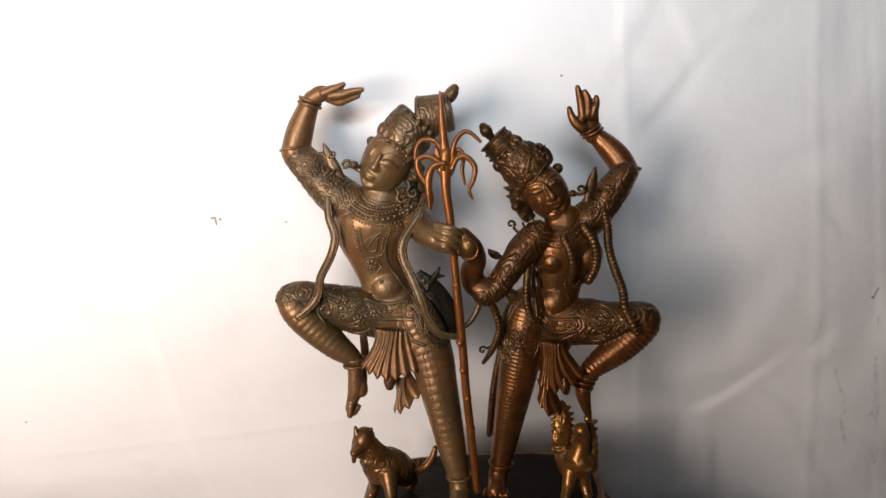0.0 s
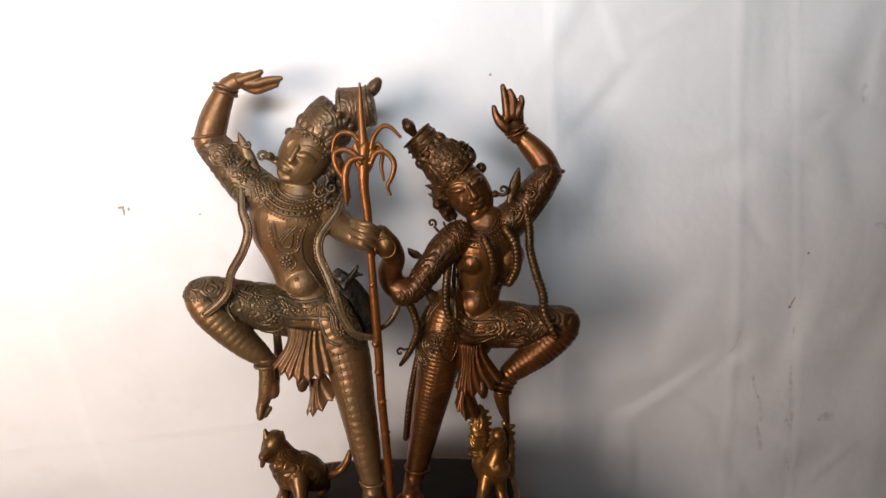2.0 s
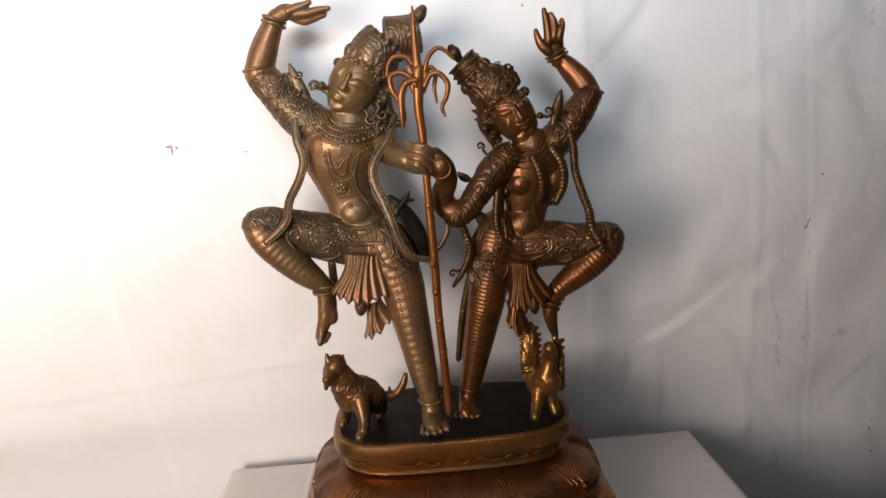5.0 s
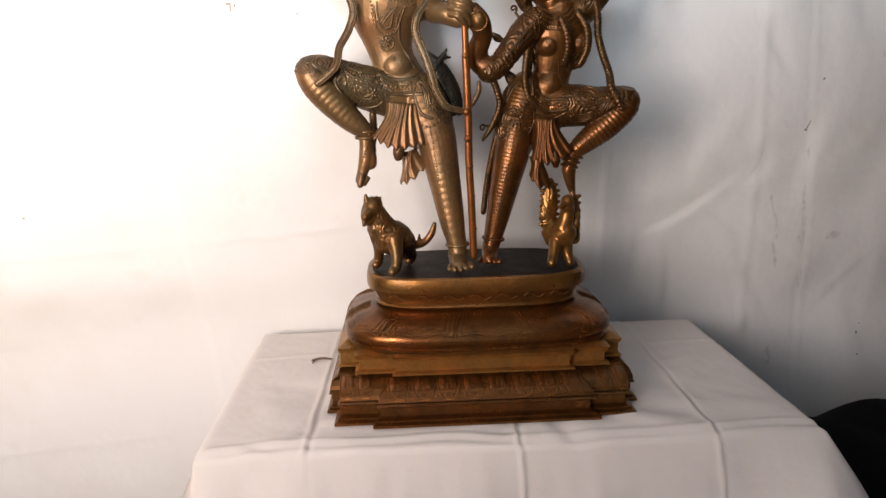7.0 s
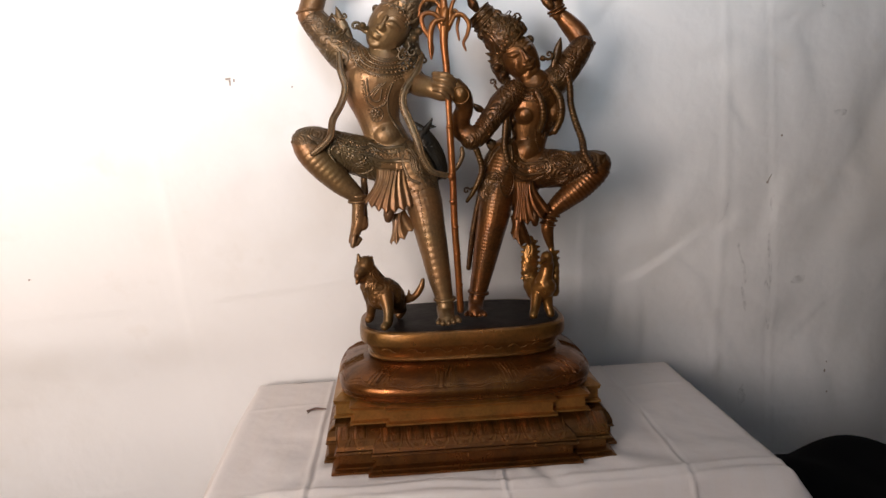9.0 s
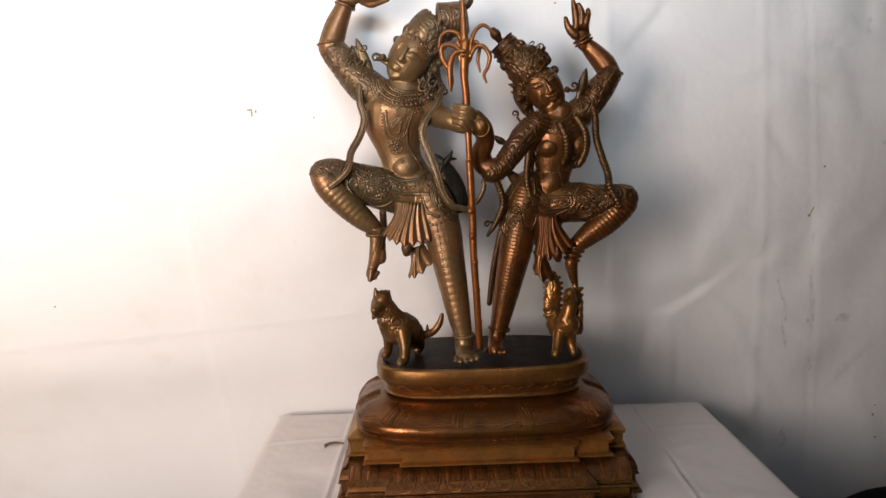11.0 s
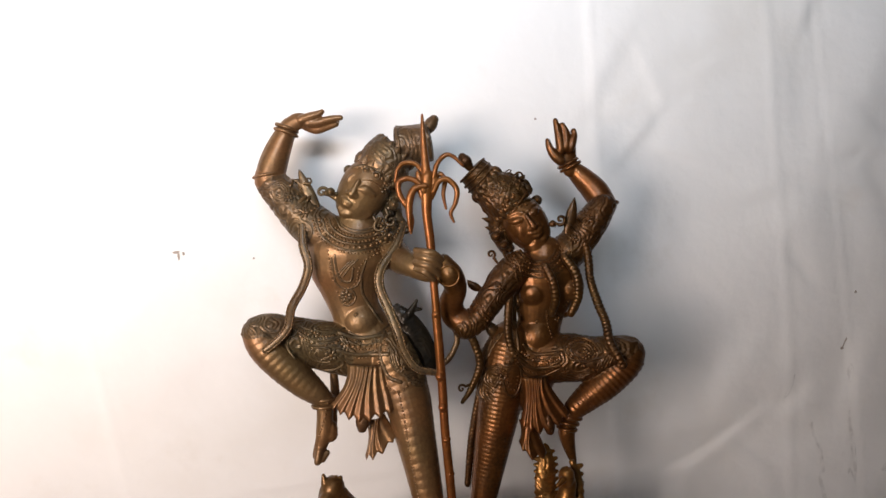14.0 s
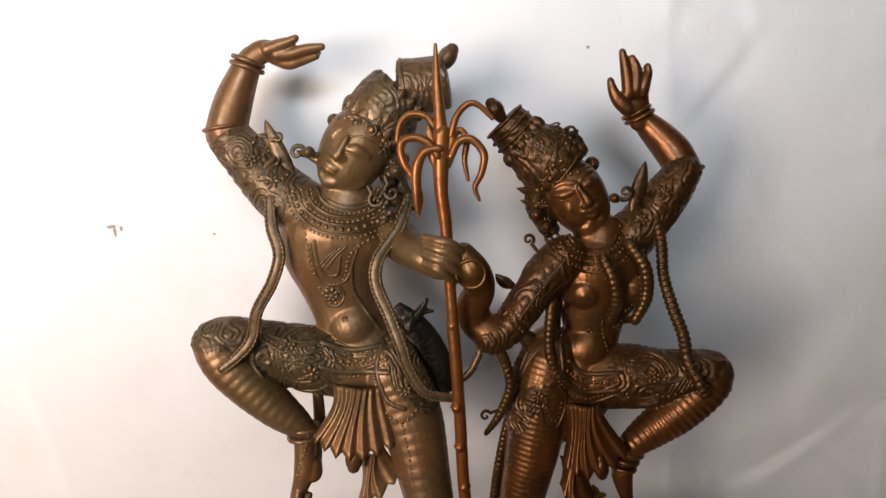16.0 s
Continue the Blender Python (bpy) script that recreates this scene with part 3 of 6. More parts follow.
BALL = bmesh.new()
bmesh.ops.create_icosphere(BALL, subdivisions=2, radius=1.0)
BALL_V = np.array([v.co[:] for v in BALL.verts])
BALL_F = [tuple(v.index for v in f.verts) for f in BALL.faces]
BALL.free()


def lump(fig, c, r, mark=0, squash=(1, 1, 1)):
    base = len(fig.dv)
    fig.dv.extend((np.array(c) + BALL_V * r * np.array(squash)).tolist())
    fig.df.extend(tuple(base + i for i in f) for f in BALL_F)
    fig.dm.extend([mark] * len(BALL_F))


def sweep(fig, line, ratio=1.0, seg=10, mark=0):
    n = len(fig.df)
    tube(fig.dv, fig.df, line, ratio, seg)
    fig.dm.extend([mark] * (len(fig.df) - n))


def band(fig, pts):
    line = spline(pts, 0.004)
    for i, (x, y, z, r) in enumerate(line):
        line[i, :3] = front(fig, x, y, z, r * 0.28)
    y = line[:, 1]
    for _ in range(3):
        y[1:-1] = (y[:-2] + 2 * y[1:-1] + y[2:]) / 4
    line[:, 3] *= 0.75
    sweep(fig, line, 0.8, 8, 1)


def studs(fig, pts):
    line = spline(pts, 0.001)
    gone = 1e9
    for i, (x, y, z, r) in enumerate(line):
        gone += 0 if i == 0 else np.linalg.norm(line[i, :3] - line[i - 1, :3])
        if gone >= 2.05 * r:
            lump(fig, front(fig, x, y, z, r * 0.45), r * 0.95, 0)
            gone = 0


def ball(fig, pts):
    for x, y, z, r in pts:
        lump(fig, (x, y, z), r, 1)
        lump(fig, (x, y - r * 0.8, z), r * 0.45, 0)


def cord(fig, pts, twist=0.0):
    line = spline(pts, 0.0016)
    if twist:
        s = np.r_[0, np.cumsum(np.linalg.norm(np.diff(line[:, :3], axis=0), axis=1))]
        line[:, 3] *= 1 + twist * np.abs(np.sin(np.pi * s / 0.0065)) - twist / 2
    sweep(fig, line, 0.85, 10, 1 if twist else 0)


def strap(fig, pts):
    """A hanging scarf: a flattened band with two raised borders."""
    line = spline(pts, 0.0016)
    sweep(fig, line, 0.6, 12, 1)
    c, r = line[:, :3], line[:, 3]
    t = np.gradient(c, axis=0)
    t /= np.linalg.norm(t, axis=1)[:, None] + 1e-12
    side = np.cross(t, np.array([0.0, 1.0, 0.0]))
    side /= np.linalg.norm(side, axis=1)[:, None] + 1e-12
    for s in (-1, 1):
        e = np.c_[c + side * r[:, None] * 0.75 * s - np.array([0, 1, 0]) * r[:, None] * 0.34, r * 0.24]
        sweep(fig, e, 1.0, 6, 0)
        for q in e[::3]:
            lump(fig, q[:3] - np.array([0, 1, 0]) * q[3] * 0.4, q[3] * 1.15, 1)


def tuft(fig, pts):
    """A carved floret: a ring of pointed petals with a boss, laid on the surface."""
    for x, y, z, r in pts:
        c = front(fig, x, y, z)
        for k in range(7):
            a = 2 * math.pi * k / 7 + x * 90
            line = np.array([[c[0] + r * q * math.cos(a), front(fig, c[0] + r * q * math.cos(a), y, c[2] + r * q * math.sin(a))[1] - 0.0004, c[2] + r * q * math.sin(a), r * w] for q, w in ((0.25, 0.2), (0.5, 0.33), (0.72, 0.3), (0.92, 0.14))])
            sweep(fig, line, 0.55, 7, 1)
        lump(fig, c - np.array([0, 0.001, 0]), r * 0.3, 0)


def gem(fig, pts):
    """A round stone in a raised setting."""
    for x, y, z, r in pts:
        c = front(fig, x, y, z)
        lump(fig, c, r * 0.7, 0, (1, 0.6, 1))
        a = np.linspace(0, 2 * np.pi, 21)
        sweep(fig, np.c_[c[0] + r * np.cos(a), np.full(21, c[1] - 0.0006), c[2] + r * np.sin(a), np.full(21, r * 0.22)], 1.0, 6, 1)


def ring(fig, pts):
    """A plain bangle seen from its open side."""
    for x, y, z, r in pts:
        c = front(fig, x, y, z)
        a = np.linspace(0, 2 * np.pi, 25)
        sweep(fig, np.c_[c[0] + r * np.cos(a), np.array([front(fig, c[0] + r * math.cos(k), y, c[2] + r * math.sin(k))[1] for k in a]), c[2] + r * np.sin(a), np.full(25, r * 0.16)], 1.0, 7, 0)


def node(fig, pts):
    """The raised rings of a staff."""
    for x, y, z, r in pts:
        sweep(fig, np.array([[x, y, z - 0.0016, r * 0.86], [x, y, z, r], [x, y, z + 0.0016, r * 0.86]]), 1.0, 14, 0)


def leaf(fig, pts, width):
    line = spline([(*p, 0.0) for p in pts], 0.003)
    u = np.linspace(0, 1, len(line))
    line[:, 3] = width * 0.00062 * (np.sin(np.pi * np.clip(u * 0.8 + 0.2, 0, 1)) ** 0.8) + 0.0006
    sweep(fig, line, 0.4, 8, 1)


def curl(fig, pts):
    (x0, y0, z0), (x, y, z, r) = pts
    a0 = math.atan2(z0 - z, x0 - x)
    line = [(x0, y0, z0, r * 0.3)]
    for k in range(14):
        q = r * (1 - k / 16)
        a = a0 + k * 0.55
        line.append((x + q * math.cos(a), y - 0.0004 * k, z + q * math.sin(a), r * (0.34 - 0.012 * k)))
    sweep(fig, np.array(line), 1.0, 8, 1)


def hoop(fig, pts):
    """A ring round a limb, through the two ends of its breadth."""
    (x0, y0, z0), (x1, y1, z1, r) = pts
    a, b = np.array((x0, y0, z0)), np.array((x1, y1, z1))
    mid, half = (a + b) / 2, (b - a) / 2
    R = np.linalg.norm(half)
    ax = half / R
    t = np.linspace(0, 2 * np.pi, 33)
    line = np.array([[*(mid + R * np.cos(k) * ax + R * 1.02 * np.sin(k) * np.array((0, 1, 0))), r] for k in t])
    sweep(fig, line, 1.0, 8, 0)
    for k in t[:-1:1]:
        lump(fig, mid + R * 1.06 * (np.cos(k) * ax + np.sin(k) * np.array((0, 1, 0))), r * 0.6, 0)


def bud(fig, pts):
    """A lotus-bud finial: a stem, a swelling and a flat flared tip."""
    (x0, y0, z0), (x, y, z, r) = pts
    a, b = np.array((x0, y0, z0)), np.array((x, y, z))
    prof = ((0.0, 0.75), (0.15, 0.80), (0.35, 1.0), (0.6, 1.06), (0.8, 1.0), (0.93, 0.9), (1.0, 0.8))
    line = np.array([[*(a + (b - a) * u), r * q] for u, q in prof])
    sweep(fig, spline(line, 0.002), 1.0, 12, 1)


def pleat(fig, pts, n):
    """A hanging fan of pleats between a top edge and a longer, jagged bottom edge."""
    a, b, c, d = [np.array(p) for p in pts]
    cols, rows = n * 8, 14
    base = len(fig.dv)
    n0 = len(fig.df)
    for side in (0, 1):
        for j in range(rows + 1):
            v = j / rows
            for i in range(cols + 1):
                u = i / cols
                top, low = a + (b - a) * u, d + (c - d) * u
                saw = (u * n) % 1.0
                low = low + np.array((0, 0, 0.007 * (abs(saw - 0.5) * 2 - 0.5) * (1 if 0 < i < cols else 0)))
                low[2] -= 0.22 * abs(top[2] - low[2]) * math.sin(math.pi * u) ** 1.5
                p = top + (low - top) * v
                p[0] = top[0] + (low[0] - top[0]) * v ** 1.7 + 0.004 * math.sin(math.pi * v + 5 * u)
                arc = 0.012 * math.sin(math.pi * u)
                p[1] += -arc + (0.0025 + 0.0026 * v) * (0.5 - abs(saw - 0.5) * 2) * -1 + side * 0.004 - 0.006 * v * v
                fig.dv.append(p.tolist())
    w, layer = cols + 1, (rows + 1) * (cols + 1)
    for side in (0, 1):
        for j in range(rows):
            for i in range(cols):
                q = [base + side * layer + j * w + i, base + side * layer + j * w + i + 1, base + side * layer + (j + 1) * w + i + 1, base + side * layer + (j + 1) * w + i]
                fig.df.append(tuple(q if side else q[::-1]))
    for i in range(cols):
        for j in (0, rows):
            o = base + j * w + i
            fig.df.append((o, o + 1, o + 1 + layer, o + layer))
    for j in range(rows):
        for i in (0, cols):
            o = base + j * w + i
            fig.df.append((o, o + w, o + w + layer, o + layer))
    fig.dm.extend([0] * (len(fig.df) - n0))


def crown_rows(fig, low, high, r0, r1, rows, count, size, deep=0.85):
    """Rows of upright pointed leaves round a crown, each with a raised midrib, between two beaded rings."""
    low, high = np.array(low, float), np.array(high, float)
    axis = (high - low) / np.linalg.norm(high - low)
    side = np.cross(axis, np.array([0.0, 1.0, 0.0]))
    side /= np.linalg.norm(side)
    back = np.array([0.0, deep, 0.0])
    for k in range(rows):
        u = k / max(1, rows - 1)
        c, r = low + (high - low) * u, r0 + (r1 - r0) * u
        tall = size * (1 - 0.2 * u)
        for j in range(count):
            a = 2 * math.pi * (j + 0.5 * (k % 2)) / count
            out = math.cos(a) * side + math.sin(a) * back
            wide = math.pi * r / count
            line = np.array([[*(c + out * (r + lift) + axis * tall * h), wide * w] for h, w, lift in ((-0.42, 0.8, -0.0035), (-0.1, 1.02, -0.0024), (0.2, 0.95, -0.0016), (0.45, 0.6, -0.0012), (0.62, 0.15, -0.0012))])
            sweep(fig, line, 0.5, 7, 1)
            rib = line.copy()
            rib[:, :3] += out * wide * 0.40
            rib[:, 3] = wide * 0.16
            sweep(fig, rib[:4], 1.0, 5, 0)
        if k < rows - 1:
            t = np.linspace(0, 2 * np.pi, 41)
            e = c - axis * tall * 0.42
            sweep(fig, np.array([[*(e + (math.cos(q) * side + math.sin(q) * back) * (r + 0.0006)), 0.0016] for q in t]), 1.0, 6, 0)


def scrolls(fig, start, along, up, nu, nv, r, y):
    """A field of cast scrolls, turned alternately, laid on the surface in staggered rows."""
    start, along, up = np.array(start), np.array(along), np.array(up)
    for j in range(nv):
        for i in range(nu):
            c = start + along * (i + 0.5 * (j % 2)) + up * j
            q = r * (1 - 0.12 * ((i * 7 + j * 3) % 4))
            turn = 1 if (i + j) % 2 else -1
            line = []
            for k in range(19):
                a = turn * k * 0.55 + 0.9 * i + 1.3 * j
                d = q * (1.15 - k / 19)
                p = front(fig, c[0] + d * math.cos(a), y, c[1] + d * math.sin(a))
                line.append((p[0], p[1] + 0.0003 - 0.0006 * k / 19, p[2], q * (0.27 - 0.006 * k)))
            sweep(fig, np.array(line), 1.0, 6, 1)


def girdle(fig, low, high, shares, r0, r1, wire, deep=0.85):
    """Raised rings round a tapered drum."""
    low, high = np.array(low, float), np.array(high, float)
    axis = (high - low) / np.linalg.norm(high - low)
    side = np.cross(axis, np.array([0.0, 1.0, 0.0]))
    side /= np.linalg.norm(side)
    t = np.linspace(0, 2 * np.pi, 49)
    for u in shares:
        c, r = low + (high - low) * u, r0 + (r1 - r0) * u
        sweep(fig, np.array([[*(c + (math.cos(q) * side + math.sin(q) * np.array([0.0, deep, 0.0])) * r), wire] for q in t]), 1.0, 7, 1)


def finish(fig, name, mats, label, category, ground):
    """Body and ornaments in one mesh. mats: plain, carved, dark."""
    slot = np.array([0, 1, 2, 0, 0, 0, 1, 0])
    if fig.tree:
        n = len(fig.body)
        v = np.vstack([fig.body, np.array(fig.dv)]) if fig.dv else fig.body
        f = fig.polys + [tuple(i + n for i in q) for q in fig.df]
        idx = np.r_[slot[fig.kind], np.array(fig.dm, int)]
    else:
        v, f, idx = np.array(fig.dv), fig.df, np.array(fig.dm, int)
    x, y = float(v[:, 0].mean()), float(v[:, 1].mean())
    low = v[:, 2].min()
    v = v - np.array((x, y, low))
    me = mesh_of(name, v, f, mats, True, idx)
    bm = bmesh.new()
    bm.from_mesh(me)
    bmesh.ops.recalc_face_normals(bm, faces=bm.faces[:])
    bm.to_mesh(me)
    bm.free()
    ob = new(name, me)
    ob.location = (x, y, ground if ground is not None else low)
    return tagged(ob, label, category)


def piece(fig, name, material, parent, label=""):
    """What was swept so far becomes one part of a thing."""
    v = np.array(fig.dv) - np.array(parent.location)
    me = mesh_of(name, v, fig.df, [material])
    bm = bmesh.new()
    bm.from_mesh(me)
    bmesh.ops.recalc_face_normals(bm, faces=bm.faces[:])
    bm.to_mesh(me)
    bm.free()
    ob = new(name, me)
    ob.parent = parent
    fig.dv, fig.df, fig.dm = [], [], []
    return tagged(ob, label) if label else ob


M, F, S, L, P = Figure(), Figure(), Figure(), Figure(), Figure()


# the male figure
limb(M, [(-0.137, 0.2, 1.48, 0.0403), (-0.146, 0.2, 1.456, 0.0664), (-0.153, 0.2, 1.427, 0.0599), (-0.151, 0.2, 1.397, 0.0462), (-0.145, 0.2, 1.366, 0.0384), (-0.136, 0.2, 1.338, 0.0416), (-0.124, 0.2, 1.302, 0.0508), (-0.111, 0.2, 1.266, 0.0508), (-0.102, 0.2, 1.241, 0.0429)], SKIN, .66)
limb(M, [(-0.145, 0.206, 1.462, 0.0320), (-0.142, 0.212, 1.485, 0.0255), (-0.137, 0.214, 1.508, 0.0255)], SKIN, 1)
limb(M, [(-0.178, 0.2, 1.478, 0.0338), (-0.209, 0.202, 1.501, 0.033), (-0.239, 0.205, 1.535, 0.0291), (-0.267, 0.207, 1.569, 0.0238)], ORN, 1)
limb(M, [(-0.268, 0.206, 1.57, 0.0231), (-0.257, 0.206, 1.603, 0.0216), (-0.243, 0.206, 1.633, 0.0172), (-0.232, 0.206, 1.652, 0.0139)], SKIN, 1)
limb(M, [(-0.232, 0.2, 1.65, 0.013), (-0.217, 0.2, 1.658, 0.013), (-0.199, 0.2, 1.657, 0.0098)], SKIN, .7)
limb(M, [(-0.211, 0.195, 1.659, 0.0076), (-0.197, 0.195, 1.663, 0.0076), (-0.187, 0.195, 1.666, 0.0059), (-0.179, 0.195, 1.67, 0.0042)], SKIN, 1)
limb(M, [(-0.201, 0.197, 1.654, 0.0076), (-0.186, 0.197, 1.654, 0.0067), (-0.169, 0.197, 1.658, 0.0059), (-0.151, 0.197, 1.66, 0.0042)], SKIN, 1)
limb(M, [(-0.206, 0.203, 1.651, 0.0076), (-0.19, 0.203, 1.644, 0.0068), (-0.176, 0.203, 1.647, 0.0059), (-0.159, 0.203, 1.651, 0.0042)], SKIN, 1)
limb(M, [(-0.205, 0.207, 1.654, 0.0068), (-0.183, 0.207, 1.651, 0.0059), (-0.17, 0.207, 1.654, 0.0051), (-0.157, 0.207, 1.655, 0.0033)], SKIN, 1)
egg(M, (-0.147, 0.197, 1.504), (-0.099, 0.197, 1.584), 0.0415, SKIN, 0.66)
limb(M, [(-0.105, 0.206, 1.566, 0.0357), (-0.091, 0.206, 1.583, 0.0403), (-0.079, 0.206, 1.597, 0.0397), (-0.068, 0.206, 1.606, 0.0344)], CROWN, .85)
limb(M, [(-0.067, 0.21, 1.612, 0.033), (-0.043, 0.21, 1.614, 0.0317), (-0.016, 0.21, 1.618, 0.0297)], CROWN, .85)
limb(M, [(-0.081, 0.195, 1.449, 0.0234), (-0.07, 0.178, 1.438, 0.0214), (-0.051, 0.15, 1.43, 0.0183), (-0.03, 0.138, 1.419, 0.0144), (-0.018, 0.135, 1.419, 0.0118)], SKIN, 1)
limb(M, [(-0.045, 0.125, 1.453, 0.0047), (-0.031, 0.113, 1.451, 0.0052), (-0.017, 0.113, 1.446, 0.0052), (-0.004, 0.125, 1.433, 0.0047)], SKIN, 1)
limb(M, [(-0.045, 0.122, 1.446, 0.0046), (-0.032, 0.112, 1.442, 0.0052), (-0.017, 0.113, 1.435, 0.0052), (-0.006, 0.125, 1.423, 0.0047)], SKIN, 1)
limb(M, [(-0.047, 0.122, 1.436, 0.0046), (-0.034, 0.112, 1.432, 0.0052), (-0.021, 0.113, 1.426, 0.0052), (-0.011, 0.125, 1.413, 0.0047)], SKIN, 1)
limb(M, [(-0.046, 0.122, 1.426, 0.0046), (-0.034, 0.112, 1.422, 0.0052), (-0.024, 0.115, 1.413, 0.0046), (-0.017, 0.125, 1.404, 0.0041)], SKIN, 1)
limb(M, [(-0.121, 0.2, 1.285, 0.0377), (-0.157, 0.195, 1.299, 0.039), (-0.191, 0.188, 1.31, 0.0384), (-0.231, 0.178, 1.325, 0.0328), (-0.266, 0.168, 1.338, 0.0286), (-0.285, 0.163, 1.339, 0.0273)], ORN, .9)
limb(M, [(-0.286, 0.163, 1.336, 0.0267), (-0.273, 0.163, 1.315, 0.0286), (-0.253, 0.163, 1.291, 0.0273), (-0.226, 0.163, 1.262, 0.023), (-0.205, 0.163, 1.243, 0.018), (-0.193, 0.163, 1.231, 0.0137)], RIB, 1)
limb(M, [(-0.194, 0.163, 1.233, 0.0137), (-0.195, 0.163, 1.209, 0.0124), (-0.197, 0.163, 1.184, 0.013), (-0.202, 0.163, 1.168, 0.0106), (-0.207, 0.163, 1.155, 0.0087), (-0.21, 0.163, 1.148, 0.0074)], SKIN, .9)
limb(M, [(-0.095, 0.2, 1.292, 0.0426), (-0.083, 0.196, 1.258, 0.0415), (-0.07, 0.186, 1.218, 0.0367), (-0.062, 0.176, 1.175, 0.0319), (-0.053, 0.168, 1.122, 0.0273), (-0.045, 0.16, 1.072, 0.0229), (-0.037, 0.152, 1.029, 0.0173), (-0.035, 0.148, 1.007, 0.0173)], LEG, 1)
limb(M, [(-0.036, 0.155, 1.011, 0.0173), (-0.036, 0.138, 1.002, 0.0171), (-0.036, 0.12, 0.997, 0.0158)], SKIN, .8)
limb(M, [(-0.051, 0.118, 0.997, 0.0047), (-0.054, 0.104, 0.995, 0.0047)], SKIN, 1)
limb(M, [(-0.042, 0.118, 0.996, 0.0047), (-0.045, 0.102, 0.993, 0.0047)], SKIN, 1)
limb(M, [(-0.034, 0.118, 0.996, 0.0047), (-0.034, 0.102, 0.993, 0.0047)], SKIN, 1)
limb(M, [(-0.025, 0.118, 0.997, 0.0047), (-0.024, 0.103, 0.995, 0.0052)], SKIN, 1)
limb(M, [(-0.016, 0.12, 0.999, 0.0053), (-0.014, 0.105, 0.997, 0.0057)], SKIN, 1)
limb(M, [(-0.142, 0.2, 1.369, 0.026), (-0.136, 0.198, 1.348, 0.0332), (-0.128, 0.2, 1.329, 0.0312)], SKIN, .9)
limb(M, [(-0.094, 0.212, 1.554, 0.0225), (-0.084, 0.212, 1.526, 0.0185), (-0.077, 0.212, 1.501, 0.0132), (-0.072, 0.212, 1.486, 0.0093)], CROWN, .9)
limb(M, [(-0.154, 0.19, 1.532, 0.0046), (-0.164, 0.19, 1.537, 0.0046), (-0.173, 0.19, 1.544, 0.0052), (-0.181, 0.19, 1.545, 0.0039)], SKIN, 1)
limb(M, [(-0.089, 0.19, 1.304, 0.0313), (-0.072, 0.186, 1.275, 0.0295), (-0.064, 0.182, 1.253, 0.0256)], ORN, .75)
# side sash; its shade is painted in through the dark bronze
limb(M, [(-0.085, 0.19, 1.365, 0.0091), (-0.062, 0.19, 1.34, 0.0156), (-0.046, 0.192, 1.308, 0.0195), (-0.036, 0.19, 1.277, 0.0169), (-0.031, 0.188, 1.26, 0.0091)], DARK, .5)
feature(M, [(-0.1255, 0.16, 1.5595, 0.0030), (-0.1315, 0.16, 1.5500, 0.0040), (-0.1368, 0.16, 1.5410, 0.0062)], 1.0)
feature(M, [(-0.1310, 0.16, 1.5385, 0.0040), (-0.1325, 0.16, 1.5370, 0.0040)], .5)
feature(M, [(-0.1425, 0.16, 1.5445, 0.0034), (-0.1425, 0.16, 1.5430, 0.0034)], .5)
feature(M, [(-0.1540, 0.16, 1.5370, 0.0022), (-0.1495, 0.16, 1.5335, 0.0038), (-0.1460, 0.16, 1.5305, 0.0038), (-0.1395, 0.16, 1.5260, 0.0022)], .75)
feature(M, [(-0.1545, 0.16, 1.5315, 0.0024), (-0.1495, 0.16, 1.5275, 0.0042), (-0.1430, 0.16, 1.5225, 0.0024)], .75)
feature(M, [(-0.1565, 0.16, 1.5210, 0.0066), (-0.1515, 0.16, 1.5155, 0.0096), (-0.1440, 0.16, 1.5130, 0.0074)], -.05)
feature(M, [(-0.1210, 0.16, 1.5370, 0.0090), (-0.1170, 0.16, 1.5250, 0.0112), (-0.1250, 0.16, 1.5150, 0.0090)], -.55)
feature(M, [(-0.1390, 0.16, 1.5095, 0.0070), (-0.1270, 0.16, 1.5075, 0.0080), (-0.1150, 0.16, 1.5120, 0.0080)], -.4)
feature(M, [(-0.1265, 0.16, 1.5480, 0.0040), (-0.1160, 0.16, 1.5460, 0.0068), (-0.1050, 0.16, 1.5390, 0.0044)], .3)
feature(M, [(-0.1290, 0.16, 1.5450, 0.0008), (-0.1175, 0.16, 1.5405, 0.0011), (-0.1035, 0.16, 1.5345, 0.0008)], 1.3)
feature(M, [(-0.1410, 0.16, 1.5620, 0.0036), (-0.1380, 0.16, 1.5655, 0.0046), (-0.1335, 0.16, 1.5690, 0.0034)], .12)
feature(M, [(-0.1430, 0.16, 1.5590, 0.0006), (-0.1390, 0.16, 1.5620, 0.0008), (-0.1335, 0.16, 1.5665, 0.0006)], .8)
feature(M, [(-0.1230, 0.16, 1.5605, 0.0012), (-0.1095, 0.16, 1.5600, 0.0014), (-0.0955, 0.16, 1.5505, 0.0010)], .25)
limb(M, [(-0.194, 0.163, 1.152, 0.0040), (-0.201, 0.158, 1.143, 0.0046)], SKIN, 1)
limb(M, [(-0.205, 0.157, 1.158, 0.0056), (-0.2085, 0.155, 1.141, 0.0056)], SKIN, 1)
limb(M, [(-0.187, 0.165, 1.190, 0.0100), (-0.188, 0.165, 1.178, 0.0108)], SKIN, 1)
limb(M, [(-0.192, 0.178, 1.223, 0.0114), (-0.189, 0.178, 1.198, 0.0107), (-0.191, 0.178, 1.173, 0.0082)], SKIN, .9)
